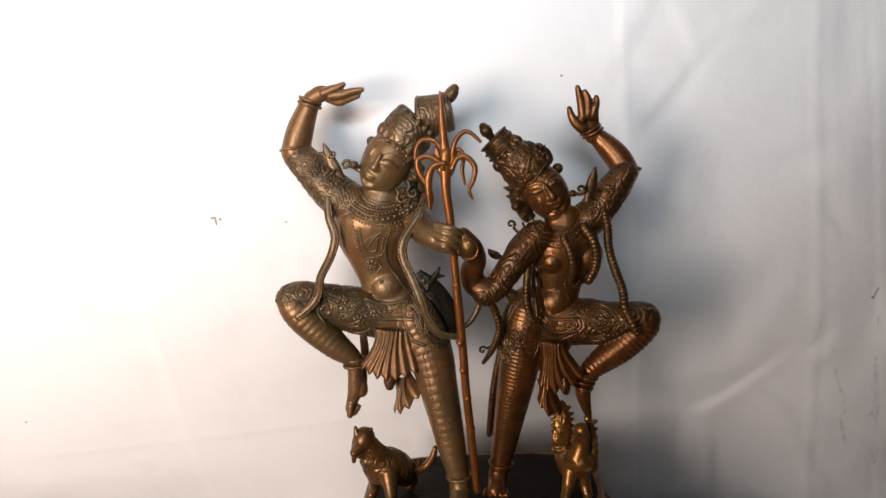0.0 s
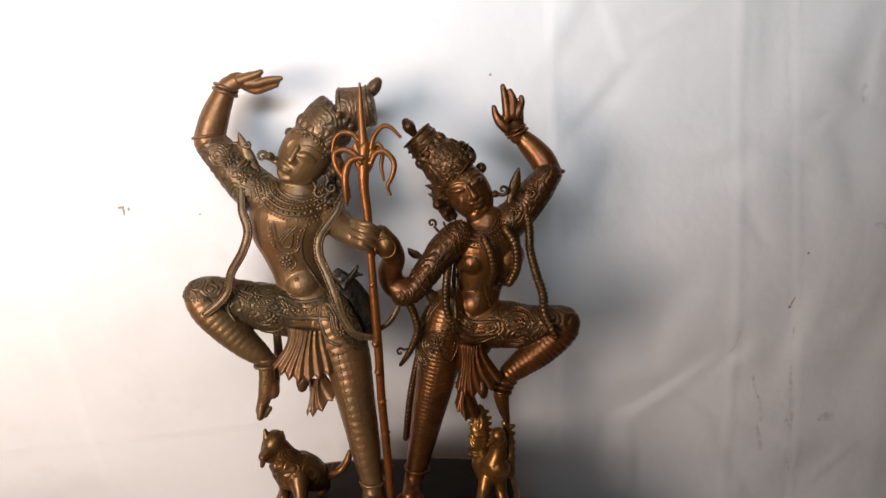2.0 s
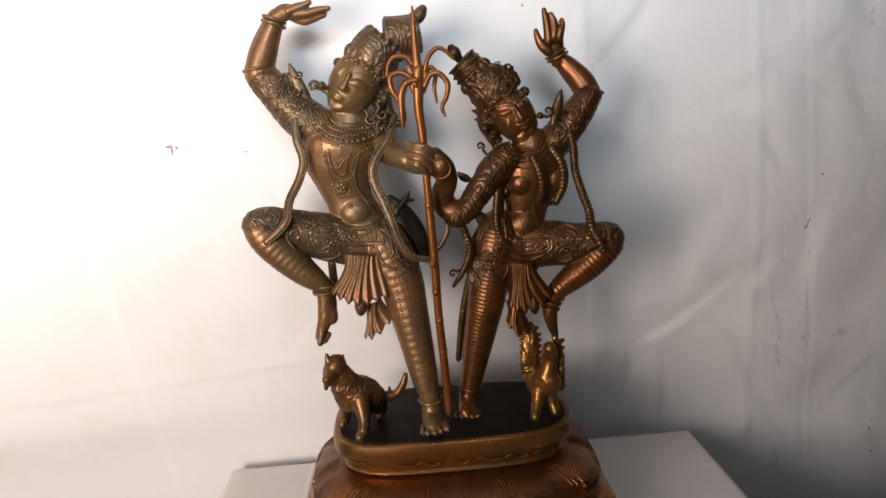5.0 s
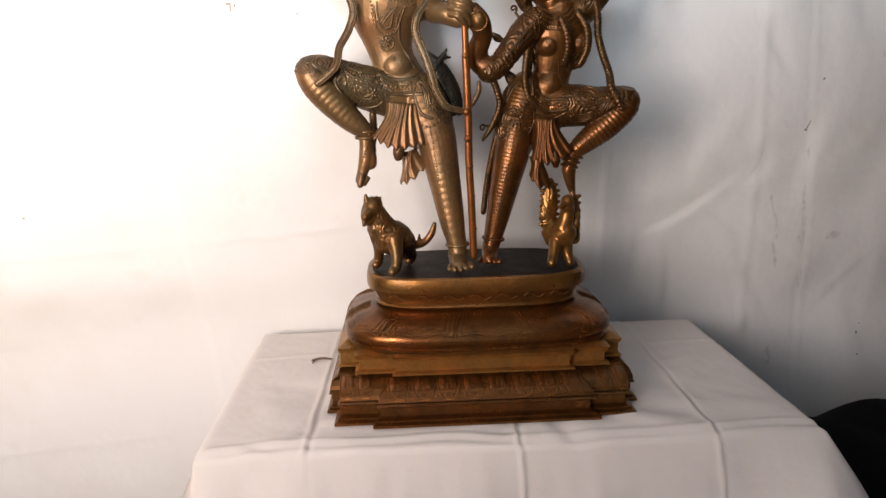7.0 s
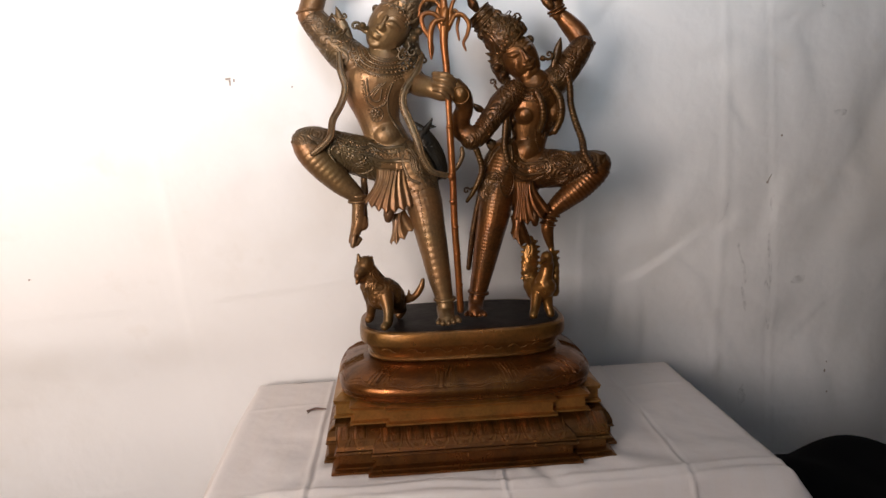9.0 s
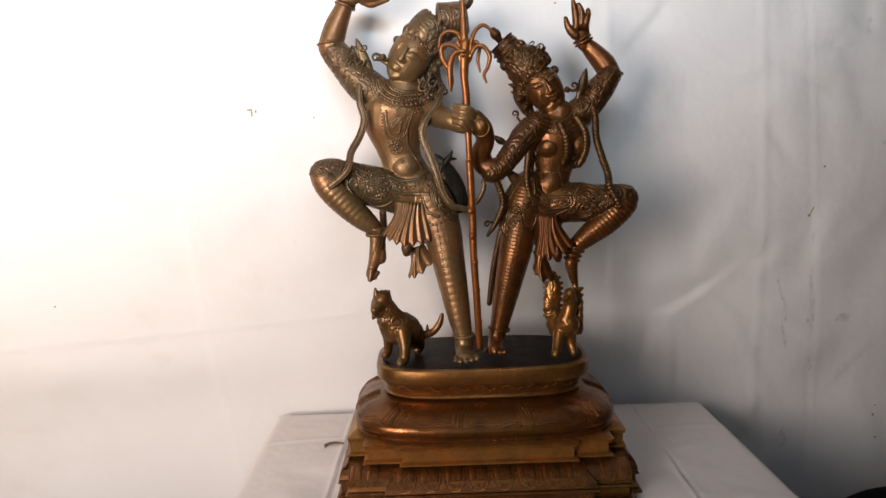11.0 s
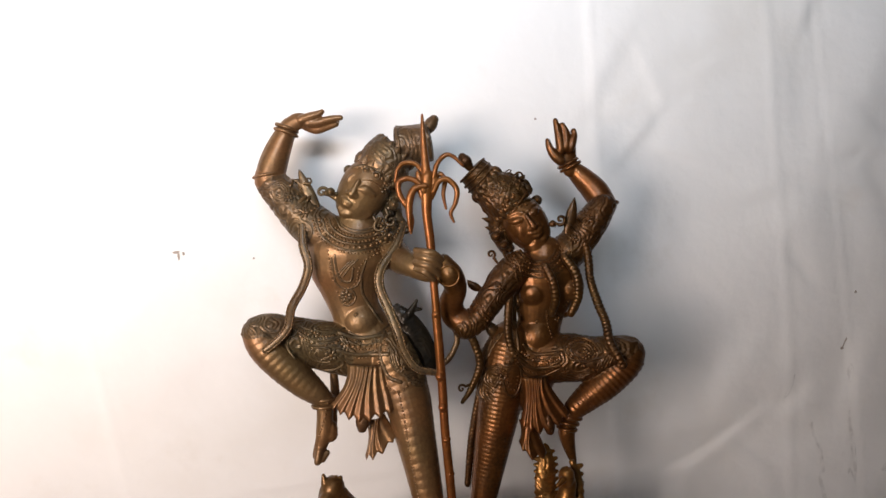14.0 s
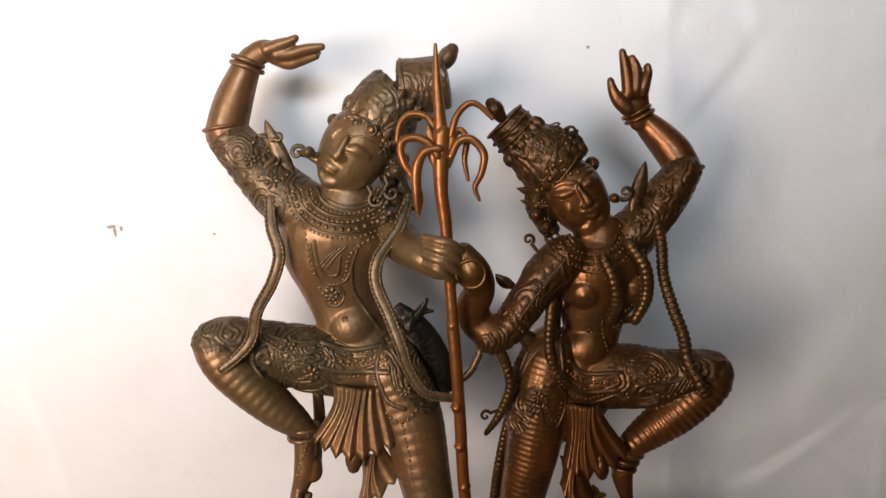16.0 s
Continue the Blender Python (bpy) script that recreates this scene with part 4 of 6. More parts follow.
limb(M, [(-0.071, 0.186, 1.338, 0.007), (-0.058, 0.186, 1.357, 0.0064), (-0.051, 0.186, 1.368, 0.0038), (-0.047, 0.186, 1.376, 0.0019)], DARK, .6)
limb(M, [(-0.057, 0.186, 1.358, 0.0038), (-0.046, 0.186, 1.36, 0.0032), (-0.04, 0.186, 1.359, 0.0019)], DARK, .6)
fuse(M)
studs(M, [(-0.177, 0.18, 1.464, 0.0025), (-0.175, 0.18, 1.438, 0.0025), (-0.172, 0.18, 1.413, 0.0025), (-0.157, 0.18, 1.399, 0.0025), (-0.139, 0.18, 1.405, 0.0025), (-0.131, 0.18, 1.429, 0.0025), (-0.118, 0.18, 1.443, 0.0025), (-0.092, 0.18, 1.454, 0.0025)])
band(M, [(-0.166, 0.18, 1.45, 0.0032), (-0.165, 0.18, 1.428, 0.0032), (-0.159, 0.18, 1.412, 0.0032), (-0.146, 0.18, 1.41, 0.0032), (-0.14, 0.18, 1.43, 0.0032)])
band(M, [(-0.13, 0.18, 1.416, 0.0038), (-0.13, 0.18, 1.39, 0.0038), (-0.117, 0.18, 1.363, 0.0038), (-0.104, 0.18, 1.342, 0.0038)])
studs(M, [(-0.167, 0.18, 1.395, 0.0032), (-0.161, 0.18, 1.381, 0.0032), (-0.152, 0.18, 1.376, 0.0032), (-0.145, 0.18, 1.384, 0.0032), (-0.147, 0.18, 1.394, 0.0032)])
band(M, [(-0.168, 0.18, 1.332, 0.0057), (-0.14, 0.18, 1.322, 0.0057), (-0.1, 0.18, 1.324, 0.0057)])
studs(M, [(-0.171, 0.18, 1.319, 0.0038), (-0.141, 0.18, 1.31, 0.0038), (-0.095, 0.18, 1.311, 0.0038)])
band(M, [(-0.17, 0.18, 1.307, 0.0057), (-0.141, 0.18, 1.298, 0.0057), (-0.095, 0.18, 1.297, 0.0057)])
studs(M, [(-0.114, 0.18, 1.312, 0.0032), (-0.11, 0.18, 1.288, 0.0032), (-0.098, 0.18, 1.249, 0.0032), (-0.079, 0.18, 1.241, 0.0032), (-0.059, 0.18, 1.258, 0.0032)])
band(M, [(-0.1, 0.18, 1.328, 0.005), (-0.107, 0.18, 1.301, 0.005), (-0.097, 0.18, 1.266, 0.005), (-0.078, 0.18, 1.255, 0.005)])
band(M, [(-0.216, 0.18, 1.351, 0.0038), (-0.223, 0.18, 1.334, 0.0038), (-0.206, 0.18, 1.318, 0.0038), (-0.179, 0.18, 1.32, 0.0038)])
band(M, [(-0.194, 0.18, 1.295, 0.0038), (-0.202, 0.18, 1.282, 0.0038), (-0.183, 0.18, 1.276, 0.0038), (-0.162, 0.18, 1.287, 0.0038), (-0.174, 0.18, 1.301, 0.0038)])
band(M, [(-0.236, 0.18, 1.342, 0.0038), (-0.242, 0.18, 1.318, 0.0038), (-0.233, 0.18, 1.301, 0.0038)])
studs(M, [(-0.127, 0.18, 1.581, 0.0038), (-0.109, 0.18, 1.576, 0.0038), (-0.092, 0.18, 1.563, 0.0038), (-0.083, 0.18, 1.546, 0.0038)])
hoop(M, [(-0.2535, 0.206, 1.6490), (-0.2215, 0.206, 1.6365, 0.0030)])
hoop(M, [(-0.2510, 0.206, 1.6555), (-0.2205, 0.206, 1.6430, 0.0030)])
hoop(M, [(-0.2905, 0.206, 1.5745), (-0.2450, 0.206, 1.5800, 0.0026)])
hoop(M, [(-0.244, 0.205, 1.51), (-0.205, 0.205, 1.545, 0.0033)])
hoop(M, [(-0.209, 0.165, 1.235), (-0.178, 0.165, 1.234, 0.0031)])
strap(M, [(-0.215, 0.172, 1.498, 0.0056), (-0.214, 0.167, 1.467, 0.0068), (-0.207, 0.162, 1.436, 0.0068), (-0.216, 0.157, 1.406, 0.0067), (-0.232, 0.147, 1.377, 0.0066), (-0.237, 0.134, 1.349, 0.0065), (-0.253, 0.132, 1.331, 0.0059), (-0.271, 0.132, 1.318, 0.0053)])
strap(M, [(-0.063, 0.182, 1.49, 0.0058), (-0.075, 0.17, 1.46, 0.0068), (-0.098, 0.16, 1.428, 0.0073), (-0.102, 0.157, 1.4, 0.0073), (-0.089, 0.152, 1.365, 0.0073), (-0.077, 0.147, 1.33, 0.0072), (-0.07, 0.147, 1.304, 0.0066), (-0.053, 0.147, 1.277, 0.006), (-0.025, 0.15, 1.268, 0.0049)])
cord(M, [(-0.025, 0.207, 1.26, 0.004), (-0.003, 0.207, 1.276, 0.0046), (0.011, 0.207, 1.3, 0.0046), (0.011, 0.207, 1.316, 0.004)], .08)
cord(M, [(-0.183, 0.197, 1.264, 0.0065), (-0.183, 0.197, 1.228, 0.0072), (-0.188, 0.197, 1.2, 0.0059)], 0)
leaf(M, [(-0.195, 0.19, 1.524), (-0.208, 0.19, 1.552), (-0.218, 0.19, 1.583)], 15)
leaf(M, [(-0.205, 0.19, 1.542), (-0.218, 0.19, 1.563), (-0.229, 0.19, 1.567)], 10)
curl(M, [(-0.161, 0.183, 1.543), (-0.183, 0.183, 1.546, 0.009)])
curl(M, [(-0.211, 0.183, 1.56), (-0.203, 0.183, 1.565, 0.0058)])
curl(M, [(-0.088, 0.178, 1.516), (-0.081, 0.178, 1.498, 0.0101)])
curl(M, [(-0.107, 0.178, 1.505), (-0.099, 0.178, 1.49, 0.0088)])
ball(M, [(-0.144, 0.206, 1.580, 0.0082), (-0.17, 0.178, 1.546, 0.0069), (-0.075, 0.178, 1.522, 0.0088), (-0.067, 0.178, 1.534, 0.0076)])
bud(M, [(-0.136, 0.153, 1.214), (-0.139, 0.153, 1.19, 0.0098)])
studs(M, [(-0.186, 0.18, 1.236, 0.0025), (-0.194, 0.18, 1.208, 0.0025), (-0.204, 0.18, 1.18, 0.0025)])
leaf(M, [(-0.076, 0.2, 1.521), (-0.07, 0.2, 1.501), (-0.056, 0.2, 1.491)], 12)
gem(M, [(-0.099, 0.17, 1.567, 0.0056), (-0.085, 0.17, 1.552, 0.0043), (-0.115, 0.17, 1.575, 0.0043)])
ball(M, [(-0.078, 0.19, 1.488, 0.0078), (-0.084, 0.19, 1.508, 0.0072)])
curl(M, [(-0.068, 0.188, 1.493), (-0.059, 0.188, 1.484, 0.0078)])
tuft(M, [(-0.081, 0.19, 1.527, 0.0078), (-0.087, 0.19, 1.546, 0.0072)])
tuft(M, [(-0.179, 0.17, 1.301, 0.0112), (-0.202, 0.17, 1.336, 0.0087)])
tuft(M, [(-0.234, 0.17, 1.541, 0.0087), (-0.211, 0.17, 1.517, 0.0093)])
tuft(M, [(-0.076, 0.17, 1.276, 0.0087), (-0.139, 0.17, 1.316, 0.0056), (-0.116, 0.17, 1.317, 0.0056)])
band(M, [(-0.161, 0.17, 1.506, 0.0031), (-0.156, 0.17, 1.496, 0.0031), (-0.146, 0.17, 1.489, 0.0031), (-0.132, 0.17, 1.485, 0.0031), (-0.117, 0.17, 1.487, 0.0031), (-0.105, 0.17, 1.493, 0.0031), (-0.099, 0.17, 1.503, 0.0031)])
band(M, [(-0.166, 0.17, 1.506, 0.0031), (-0.16, 0.17, 1.494, 0.0031), (-0.148, 0.17, 1.485, 0.0031), (-0.132, 0.17, 1.481, 0.0031), (-0.115, 0.17, 1.483, 0.0031), (-0.102, 0.17, 1.491, 0.0031), (-0.095, 0.17, 1.502, 0.0031)])
studs(M, [(-0.171, 0.17, 1.505, 0.0022), (-0.165, 0.17, 1.491, 0.0022), (-0.151, 0.17, 1.481, 0.0022), (-0.132, 0.17, 1.477, 0.0022), (-0.113, 0.17, 1.479, 0.0022), (-0.098, 0.17, 1.488, 0.0022), (-0.09, 0.17, 1.501, 0.0022)])
band(M, [(-0.175, 0.17, 1.505, 0.0031), (-0.169, 0.17, 1.49, 0.0031), (-0.153, 0.17, 1.478, 0.0031), (-0.132, 0.17, 1.473, 0.0031), (-0.111, 0.17, 1.476, 0.0031), (-0.094, 0.17, 1.486, 0.0031), (-0.086, 0.17, 1.501, 0.0031)])
studs(M, [(-0.18, 0.17, 1.505, 0.0025), (-0.173, 0.17, 1.487, 0.0025), (-0.156, 0.17, 1.474, 0.0025), (-0.133, 0.17, 1.468, 0.0025), (-0.109, 0.17, 1.472, 0.0025), (-0.09, 0.17, 1.483, 0.0025), (-0.081, 0.17, 1.5, 0.0025)])
band(M, [(-0.184, 0.17, 1.504, 0.0031), (-0.177, 0.17, 1.485, 0.0031), (-0.158, 0.17, 1.471, 0.0031), (-0.133, 0.17, 1.465, 0.0031), (-0.108, 0.17, 1.468, 0.0031), (-0.087, 0.17, 1.481, 0.0031), (-0.076, 0.17, 1.499, 0.0031)])
studs(M, [(-0.189, 0.17, 1.504, 0.0037), (-0.181, 0.17, 1.482, 0.0037), (-0.161, 0.17, 1.467, 0.0037), (-0.133, 0.17, 1.46, 0.0037), (-0.106, 0.17, 1.464, 0.0037), (-0.083, 0.17, 1.477, 0.0037), (-0.072, 0.17, 1.498, 0.0037)])
band(M, [(-0.194, 0.17, 1.503, 0.0031), (-0.185, 0.17, 1.48, 0.0031), (-0.163, 0.17, 1.462, 0.0031), (-0.134, 0.17, 1.455, 0.0031), (-0.104, 0.17, 1.459, 0.0031), (-0.08, 0.17, 1.475, 0.0031), (-0.067, 0.17, 1.497, 0.0031)])
studs(M, [(-0.198, 0.17, 1.503, 0.0022), (-0.188, 0.17, 1.477, 0.0022), (-0.165, 0.17, 1.459, 0.0022), (-0.134, 0.17, 1.451, 0.0022), (-0.102, 0.17, 1.456, 0.0022), (-0.077, 0.17, 1.472, 0.0022), (-0.063, 0.17, 1.496, 0.0022)])
bud(M, [(-0.022, 0.208, 1.633), (-0.008, 0.208, 1.652, 0.0099)])
band(M, [(-0.134, 0.17, 1.581, 0.0043), (-0.118, 0.17, 1.582, 0.0043), (-0.099, 0.17, 1.571, 0.0043), (-0.08, 0.17, 1.546, 0.0043)])
band(M, [(-0.108, 0.17, 1.58, 0.0031), (-0.091, 0.17, 1.571, 0.0031), (-0.076, 0.17, 1.555, 0.0031)])
gem(M, [(-0.141, 0.17, 1.358, 0.0031)])
band(M, [(-0.049, 0.17, 1.635, 0.0025), (-0.041, 0.17, 1.617, 0.0025), (-0.024, 0.17, 1.601, 0.0025)])
band(M, [(-0.059, 0.17, 1.618, 0.0025), (-0.045, 0.17, 1.602, 0.0025), (-0.031, 0.17, 1.59, 0.0025)])
band(M, [(-0.045, 0.17, 1.602, 0.0025), (-0.032, 0.17, 1.622, 0.0025), (-0.022, 0.17, 1.635, 0.0025)])
tuft(M, [(-0.154, 0.17, 1.386, 0.0105)])
band(M, [(-0.172, 0.17, 1.446, 0.0031), (-0.17, 0.17, 1.425, 0.0031), (-0.167, 0.17, 1.407, 0.0031), (-0.153, 0.17, 1.398, 0.0031), (-0.136, 0.17, 1.404, 0.0031), (-0.127, 0.17, 1.424, 0.0031), (-0.121, 0.17, 1.439, 0.0031)])
pleat(M, [(-0.158, 0.16, 1.285), (-0.097, 0.16, 1.28), (-0.093, 0.16, 1.213), (-0.186, 0.16, 1.226)], 7)
pleat(M, [(-0.135, 0.172, 1.196), (-0.102, 0.172, 1.204), (-0.092, 0.172, 1.172), (-0.139, 0.172, 1.141)], 4)
studs(M, [(-0.081, 0.17, 1.236, 0.0022), (-0.074, 0.17, 1.197, 0.0022), (-0.066, 0.17, 1.125, 0.0022), (-0.054, 0.17, 1.056, 0.0022), (-0.048, 0.17, 1.016, 0.0022)])
hoop(M, [(-0.212, 0.165, 1.224), (-0.178, 0.165, 1.224, 0.0031)])
hoop(M, [(-0.055, 0.152, 1.028), (-0.017, 0.152, 1.029, 0.0032)])
band(M, [(-0.173, 0.17, 1.298, 0.0031), (-0.18, 0.17, 1.291, 0.0031), (-0.195, 0.17, 1.291, 0.0031), (-0.207, 0.17, 1.297, 0.0031), (-0.211, 0.17, 1.306, 0.0031), (-0.203, 0.17, 1.314, 0.0031), (-0.189, 0.17, 1.313, 0.0031), (-0.176, 0.17, 1.307, 0.0031), (-0.173, 0.17, 1.298, 0.0031)])
band(M, [(-0.18, 0.17, 1.299, 0.0025), (-0.184, 0.17, 1.296, 0.0025), (-0.194, 0.17, 1.295, 0.0025), (-0.201, 0.17, 1.299, 0.0025), (-0.204, 0.17, 1.305, 0.0025), (-0.199, 0.17, 1.309, 0.0025), (-0.19, 0.17, 1.309, 0.0025), (-0.182, 0.17, 1.305, 0.0025), (-0.18, 0.17, 1.299, 0.0025)])
band(M, [(-0.233, 0.17, 1.351, 0.0031), (-0.211, 0.17, 1.341, 0.0031), (-0.183, 0.17, 1.335, 0.0031), (-0.16, 0.17, 1.337, 0.0031)])
studs(M, [(-0.229, 0.17, 1.345, 0.0022), (-0.209, 0.17, 1.334, 0.0022), (-0.183, 0.17, 1.329, 0.0022), (-0.162, 0.17, 1.332, 0.0022)])
band(M, [(-0.226, 0.17, 1.339, 0.0031), (-0.207, 0.17, 1.327, 0.0031), (-0.184, 0.17, 1.323, 0.0031), (-0.164, 0.17, 1.328, 0.0031)])
studs(M, [(-0.223, 0.17, 1.333, 0.0022), (-0.205, 0.17, 1.32, 0.0022), (-0.184, 0.17, 1.317, 0.0022), (-0.167, 0.17, 1.323, 0.0022)])
band(M, [(-0.17, 0.17, 1.332, 0.0031), (-0.158, 0.17, 1.315, 0.0031), (-0.145, 0.17, 1.303, 0.0031)])
band(M, [(-0.164, 0.17, 1.328, 0.0031), (-0.153, 0.17, 1.31, 0.0031), (-0.142, 0.17, 1.3, 0.0031)])
band(M, [(-0.158, 0.17, 1.323, 0.0031), (-0.149, 0.17, 1.305, 0.0031), (-0.139, 0.17, 1.297, 0.0031)])
band(M, [(-0.153, 0.17, 1.331, 0.0031), (-0.135, 0.17, 1.324, 0.0031), (-0.112, 0.17, 1.326, 0.0031), (-0.093, 0.17, 1.338, 0.0031)])
studs(M, [(-0.153, 0.17, 1.325, 0.0022), (-0.135, 0.17, 1.318, 0.0022), (-0.113, 0.17, 1.32, 0.0022), (-0.094, 0.17, 1.331, 0.0022)])
band(M, [(-0.153, 0.17, 1.319, 0.0031), (-0.136, 0.17, 1.311, 0.0031), (-0.113, 0.17, 1.314, 0.0031), (-0.096, 0.17, 1.324, 0.0031)])
studs(M, [(-0.153, 0.17, 1.313, 0.0022), (-0.136, 0.17, 1.305, 0.0022), (-0.113, 0.17, 1.308, 0.0022), (-0.097, 0.17, 1.318, 0.0022)])
band(M, [(-0.152, 0.17, 1.307, 0.0031), (-0.137, 0.17, 1.299, 0.0031), (-0.114, 0.17, 1.302, 0.0031), (-0.098, 0.17, 1.311, 0.0031)])
studs(M, [(-0.152, 0.17, 1.301, 0.0022), (-0.137, 0.17, 1.293, 0.0022), (-0.114, 0.17, 1.296, 0.0022), (-0.099, 0.17, 1.304, 0.0022)])
band(M, [(-0.094, 0.17, 1.304, 0.0031), (-0.09, 0.17, 1.282, 0.0031), (-0.078, 0.17, 1.268, 0.0031), (-0.06, 0.17, 1.268, 0.0031)])
band(M, [(-0.09, 0.17, 1.301, 0.0031), (-0.086, 0.17, 1.279, 0.0031), (-0.074, 0.17, 1.264, 0.0031), (-0.058, 0.17, 1.263, 0.0031)])
band(M, [(-0.087, 0.17, 1.298, 0.0031), (-0.082, 0.17, 1.276, 0.0031), (-0.069, 0.17, 1.261, 0.0031), (-0.055, 0.17, 1.257, 0.0031)])
band(M, [(-0.083, 0.17, 1.295, 0.0031), (-0.077, 0.17, 1.273, 0.0031), (-0.065, 0.17, 1.257, 0.0031), (-0.052, 0.17, 1.251, 0.0031)])
band(M, [(-0.251, 0.17, 1.545, 0.0031), (-0.238, 0.17, 1.554, 0.0031), (-0.224, 0.17, 1.566, 0.0031)])
studs(M, [(-0.238, 0.17, 1.533, 0.0022), (-0.225, 0.17, 1.542, 0.0022), (-0.212, 0.17, 1.554, 0.0022)])
band(M, [(-0.226, 0.17, 1.522, 0.0031), (-0.213, 0.17, 1.53, 0.0031), (-0.2, 0.17, 1.541, 0.0031)])
studs(M, [(-0.213, 0.17, 1.511, 0.0022), (-0.2, 0.17, 1.519, 0.0022), (-0.189, 0.17, 1.528, 0.0022)])
band(M, [(-0.17, 0.17, 1.416, 0.0025), (-0.157, 0.17, 1.429, 0.0025), (-0.144, 0.17, 1.44, 0.0025)])
band(M, [(-0.163, 0.17, 1.417, 0.0025), (-0.151, 0.17, 1.431, 0.0025), (-0.139, 0.17, 1.441, 0.0025)])
band(M, [(-0.156, 0.17, 1.418, 0.0025), (-0.144, 0.17, 1.433, 0.0025), (-0.133, 0.17, 1.442, 0.0025)])
band(M, [(-0.14, 0.17, 1.385, 0.0025), (-0.144, 0.17, 1.376, 0.0025), (-0.153, 0.17, 1.372, 0.0025), (-0.161, 0.17, 1.377, 0.0025), (-0.163, 0.17, 1.386, 0.0025), (-0.159, 0.17, 1.395, 0.0025), (-0.151, 0.17, 1.398, 0.0025), (-0.143, 0.17, 1.394, 0.0025), (-0.14, 0.17, 1.385, 0.0025)])
scrolls(M, (-0.119, 1.592), (0.0140, -0.0095), (0.0095, 0.0140), 4, 2, 0.0060, 0.17)
crown_rows(M, (-0.098, 0.206, 1.575), (-0.071, 0.206, 1.604), 0.0380, 0.0340, 3, 15, 0.019)
girdle(M, (-0.067, 0.21, 1.612), (-0.016, 0.21, 1.618), (0.08, 0.86), 0.0325, 0.0298, 0.0020)
finish(M, "statue", [BRONZE, BRONZE_CARVED, BRONZE_SHADED], "brown bronze statue of a crowned dancing male figure", "statue", None)

# the female figure
limb(F, [(0.154, 0.195, 1.432, 0.0325), (0.152, 0.195, 1.409, 0.0521), (0.153, 0.195, 1.382, 0.0521), (0.146, 0.195, 1.352, 0.0403), (0.142, 0.195, 1.322, 0.0325), (0.135, 0.195, 1.295, 0.0377), (0.122, 0.195, 1.267, 0.0495), (0.108, 0.195, 1.24, 0.0495)], SKIN, .66)
limb(F, [(0.153, 0.197, 1.419, 0.0221), (0.145, 0.197, 1.434, 0.0189), (0.14, 0.197, 1.452, 0.0208)], SKIN, 1)
egg(F, (0.149, 0.2, 1.446), (0.108, 0.2, 1.518), 0.0365, SKIN, 0.66)
limb(F, [(0.115, 0.208, 1.511, 0.0357), (0.1, 0.208, 1.523, 0.0396), (0.083, 0.208, 1.537, 0.0345), (0.067, 0.208, 1.55, 0.0275)], CROWN, .85)
limb(F, [(0.07, 0.214, 1.548, 0.0272), (0.059, 0.214, 1.561, 0.0265), (0.049, 0.214, 1.571, 0.0245)], CROWN, .85)
limb(F, [(0.185, 0.207, 1.429, 0.0297), (0.208, 0.207, 1.451, 0.0277), (0.234, 0.207, 1.482, 0.0251), (0.252, 0.207, 1.505, 0.0205)], ORN, 1)
limb(F, [(0.256, 0.215, 1.506, 0.0201), (0.244, 0.222, 1.53, 0.0208), (0.224, 0.228, 1.554, 0.017), (0.209, 0.228, 1.569, 0.0123)], SKIN, 1)
limb(F, [(0.206, 0.222, 1.566, 0.0128), (0.202, 0.222, 1.585, 0.0148), (0.202, 0.222, 1.603, 0.0141)], SKIN, .6)
limb(F, [(0.189, 0.206, 1.596, 0.0077), (0.187, 0.206, 1.615, 0.0068), (0.185, 0.206, 1.627, 0.0059), (0.182, 0.206, 1.642, 0.0042)], SKIN, 1)
limb(F, [(0.197, 0.206, 1.599, 0.0077), (0.198, 0.206, 1.614, 0.0068), (0.197, 0.206, 1.625, 0.0059), (0.193, 0.206, 1.635, 0.0042)], SKIN, 1)
limb(F, [(0.204, 0.206, 1.598, 0.0077), (0.208, 0.206, 1.611, 0.0068), (0.211, 0.206, 1.618, 0.0051), (0.21, 0.206, 1.625, 0.0042)], SKIN, 1)
limb(F, [(0.187, 0.204, 1.579, 0.0084), (0.177, 0.204, 1.589, 0.0077), (0.171, 0.204, 1.6, 0.0059), (0.168, 0.204, 1.611, 0.0042)], SKIN, 1)
limb(F, [(0.11, 0.178, 1.419, 0.024), (0.089, 0.172, 1.401, 0.0248), (0.066, 0.165, 1.374, 0.0217), (0.042, 0.16, 1.344, 0.0195), (0.024, 0.158, 1.334, 0.0208)], ORN, 1)
limb(F, [(0.027, 0.158, 1.336, 0.0202), (0.008, 0.163, 1.35, 0.0192), (0.004, 0.158, 1.37, 0.0183), (0.011, 0.146, 1.392, 0.0168), (0.005, 0.13, 1.414, 0.0177), (-0.005, 0.13, 1.433, 0.013)], SKIN, 1)
limb(F, [(0.144, 0.195, 1.27, 0.0377), (0.182, 0.188, 1.272, 0.0377), (0.216, 0.18, 1.271, 0.0341), (0.246, 0.172, 1.276, 0.0292), (0.27, 0.168, 1.278, 0.0273)], ORN, .9)
limb(F, [(0.272, 0.168, 1.276, 0.0267), (0.26, 0.168, 1.257, 0.0254), (0.233, 0.17, 1.232, 0.0242), (0.204, 0.174, 1.209, 0.0205), (0.184, 0.178, 1.19, 0.0158), (0.177, 0.182, 1.173, 0.0128)], RIBS, 1)
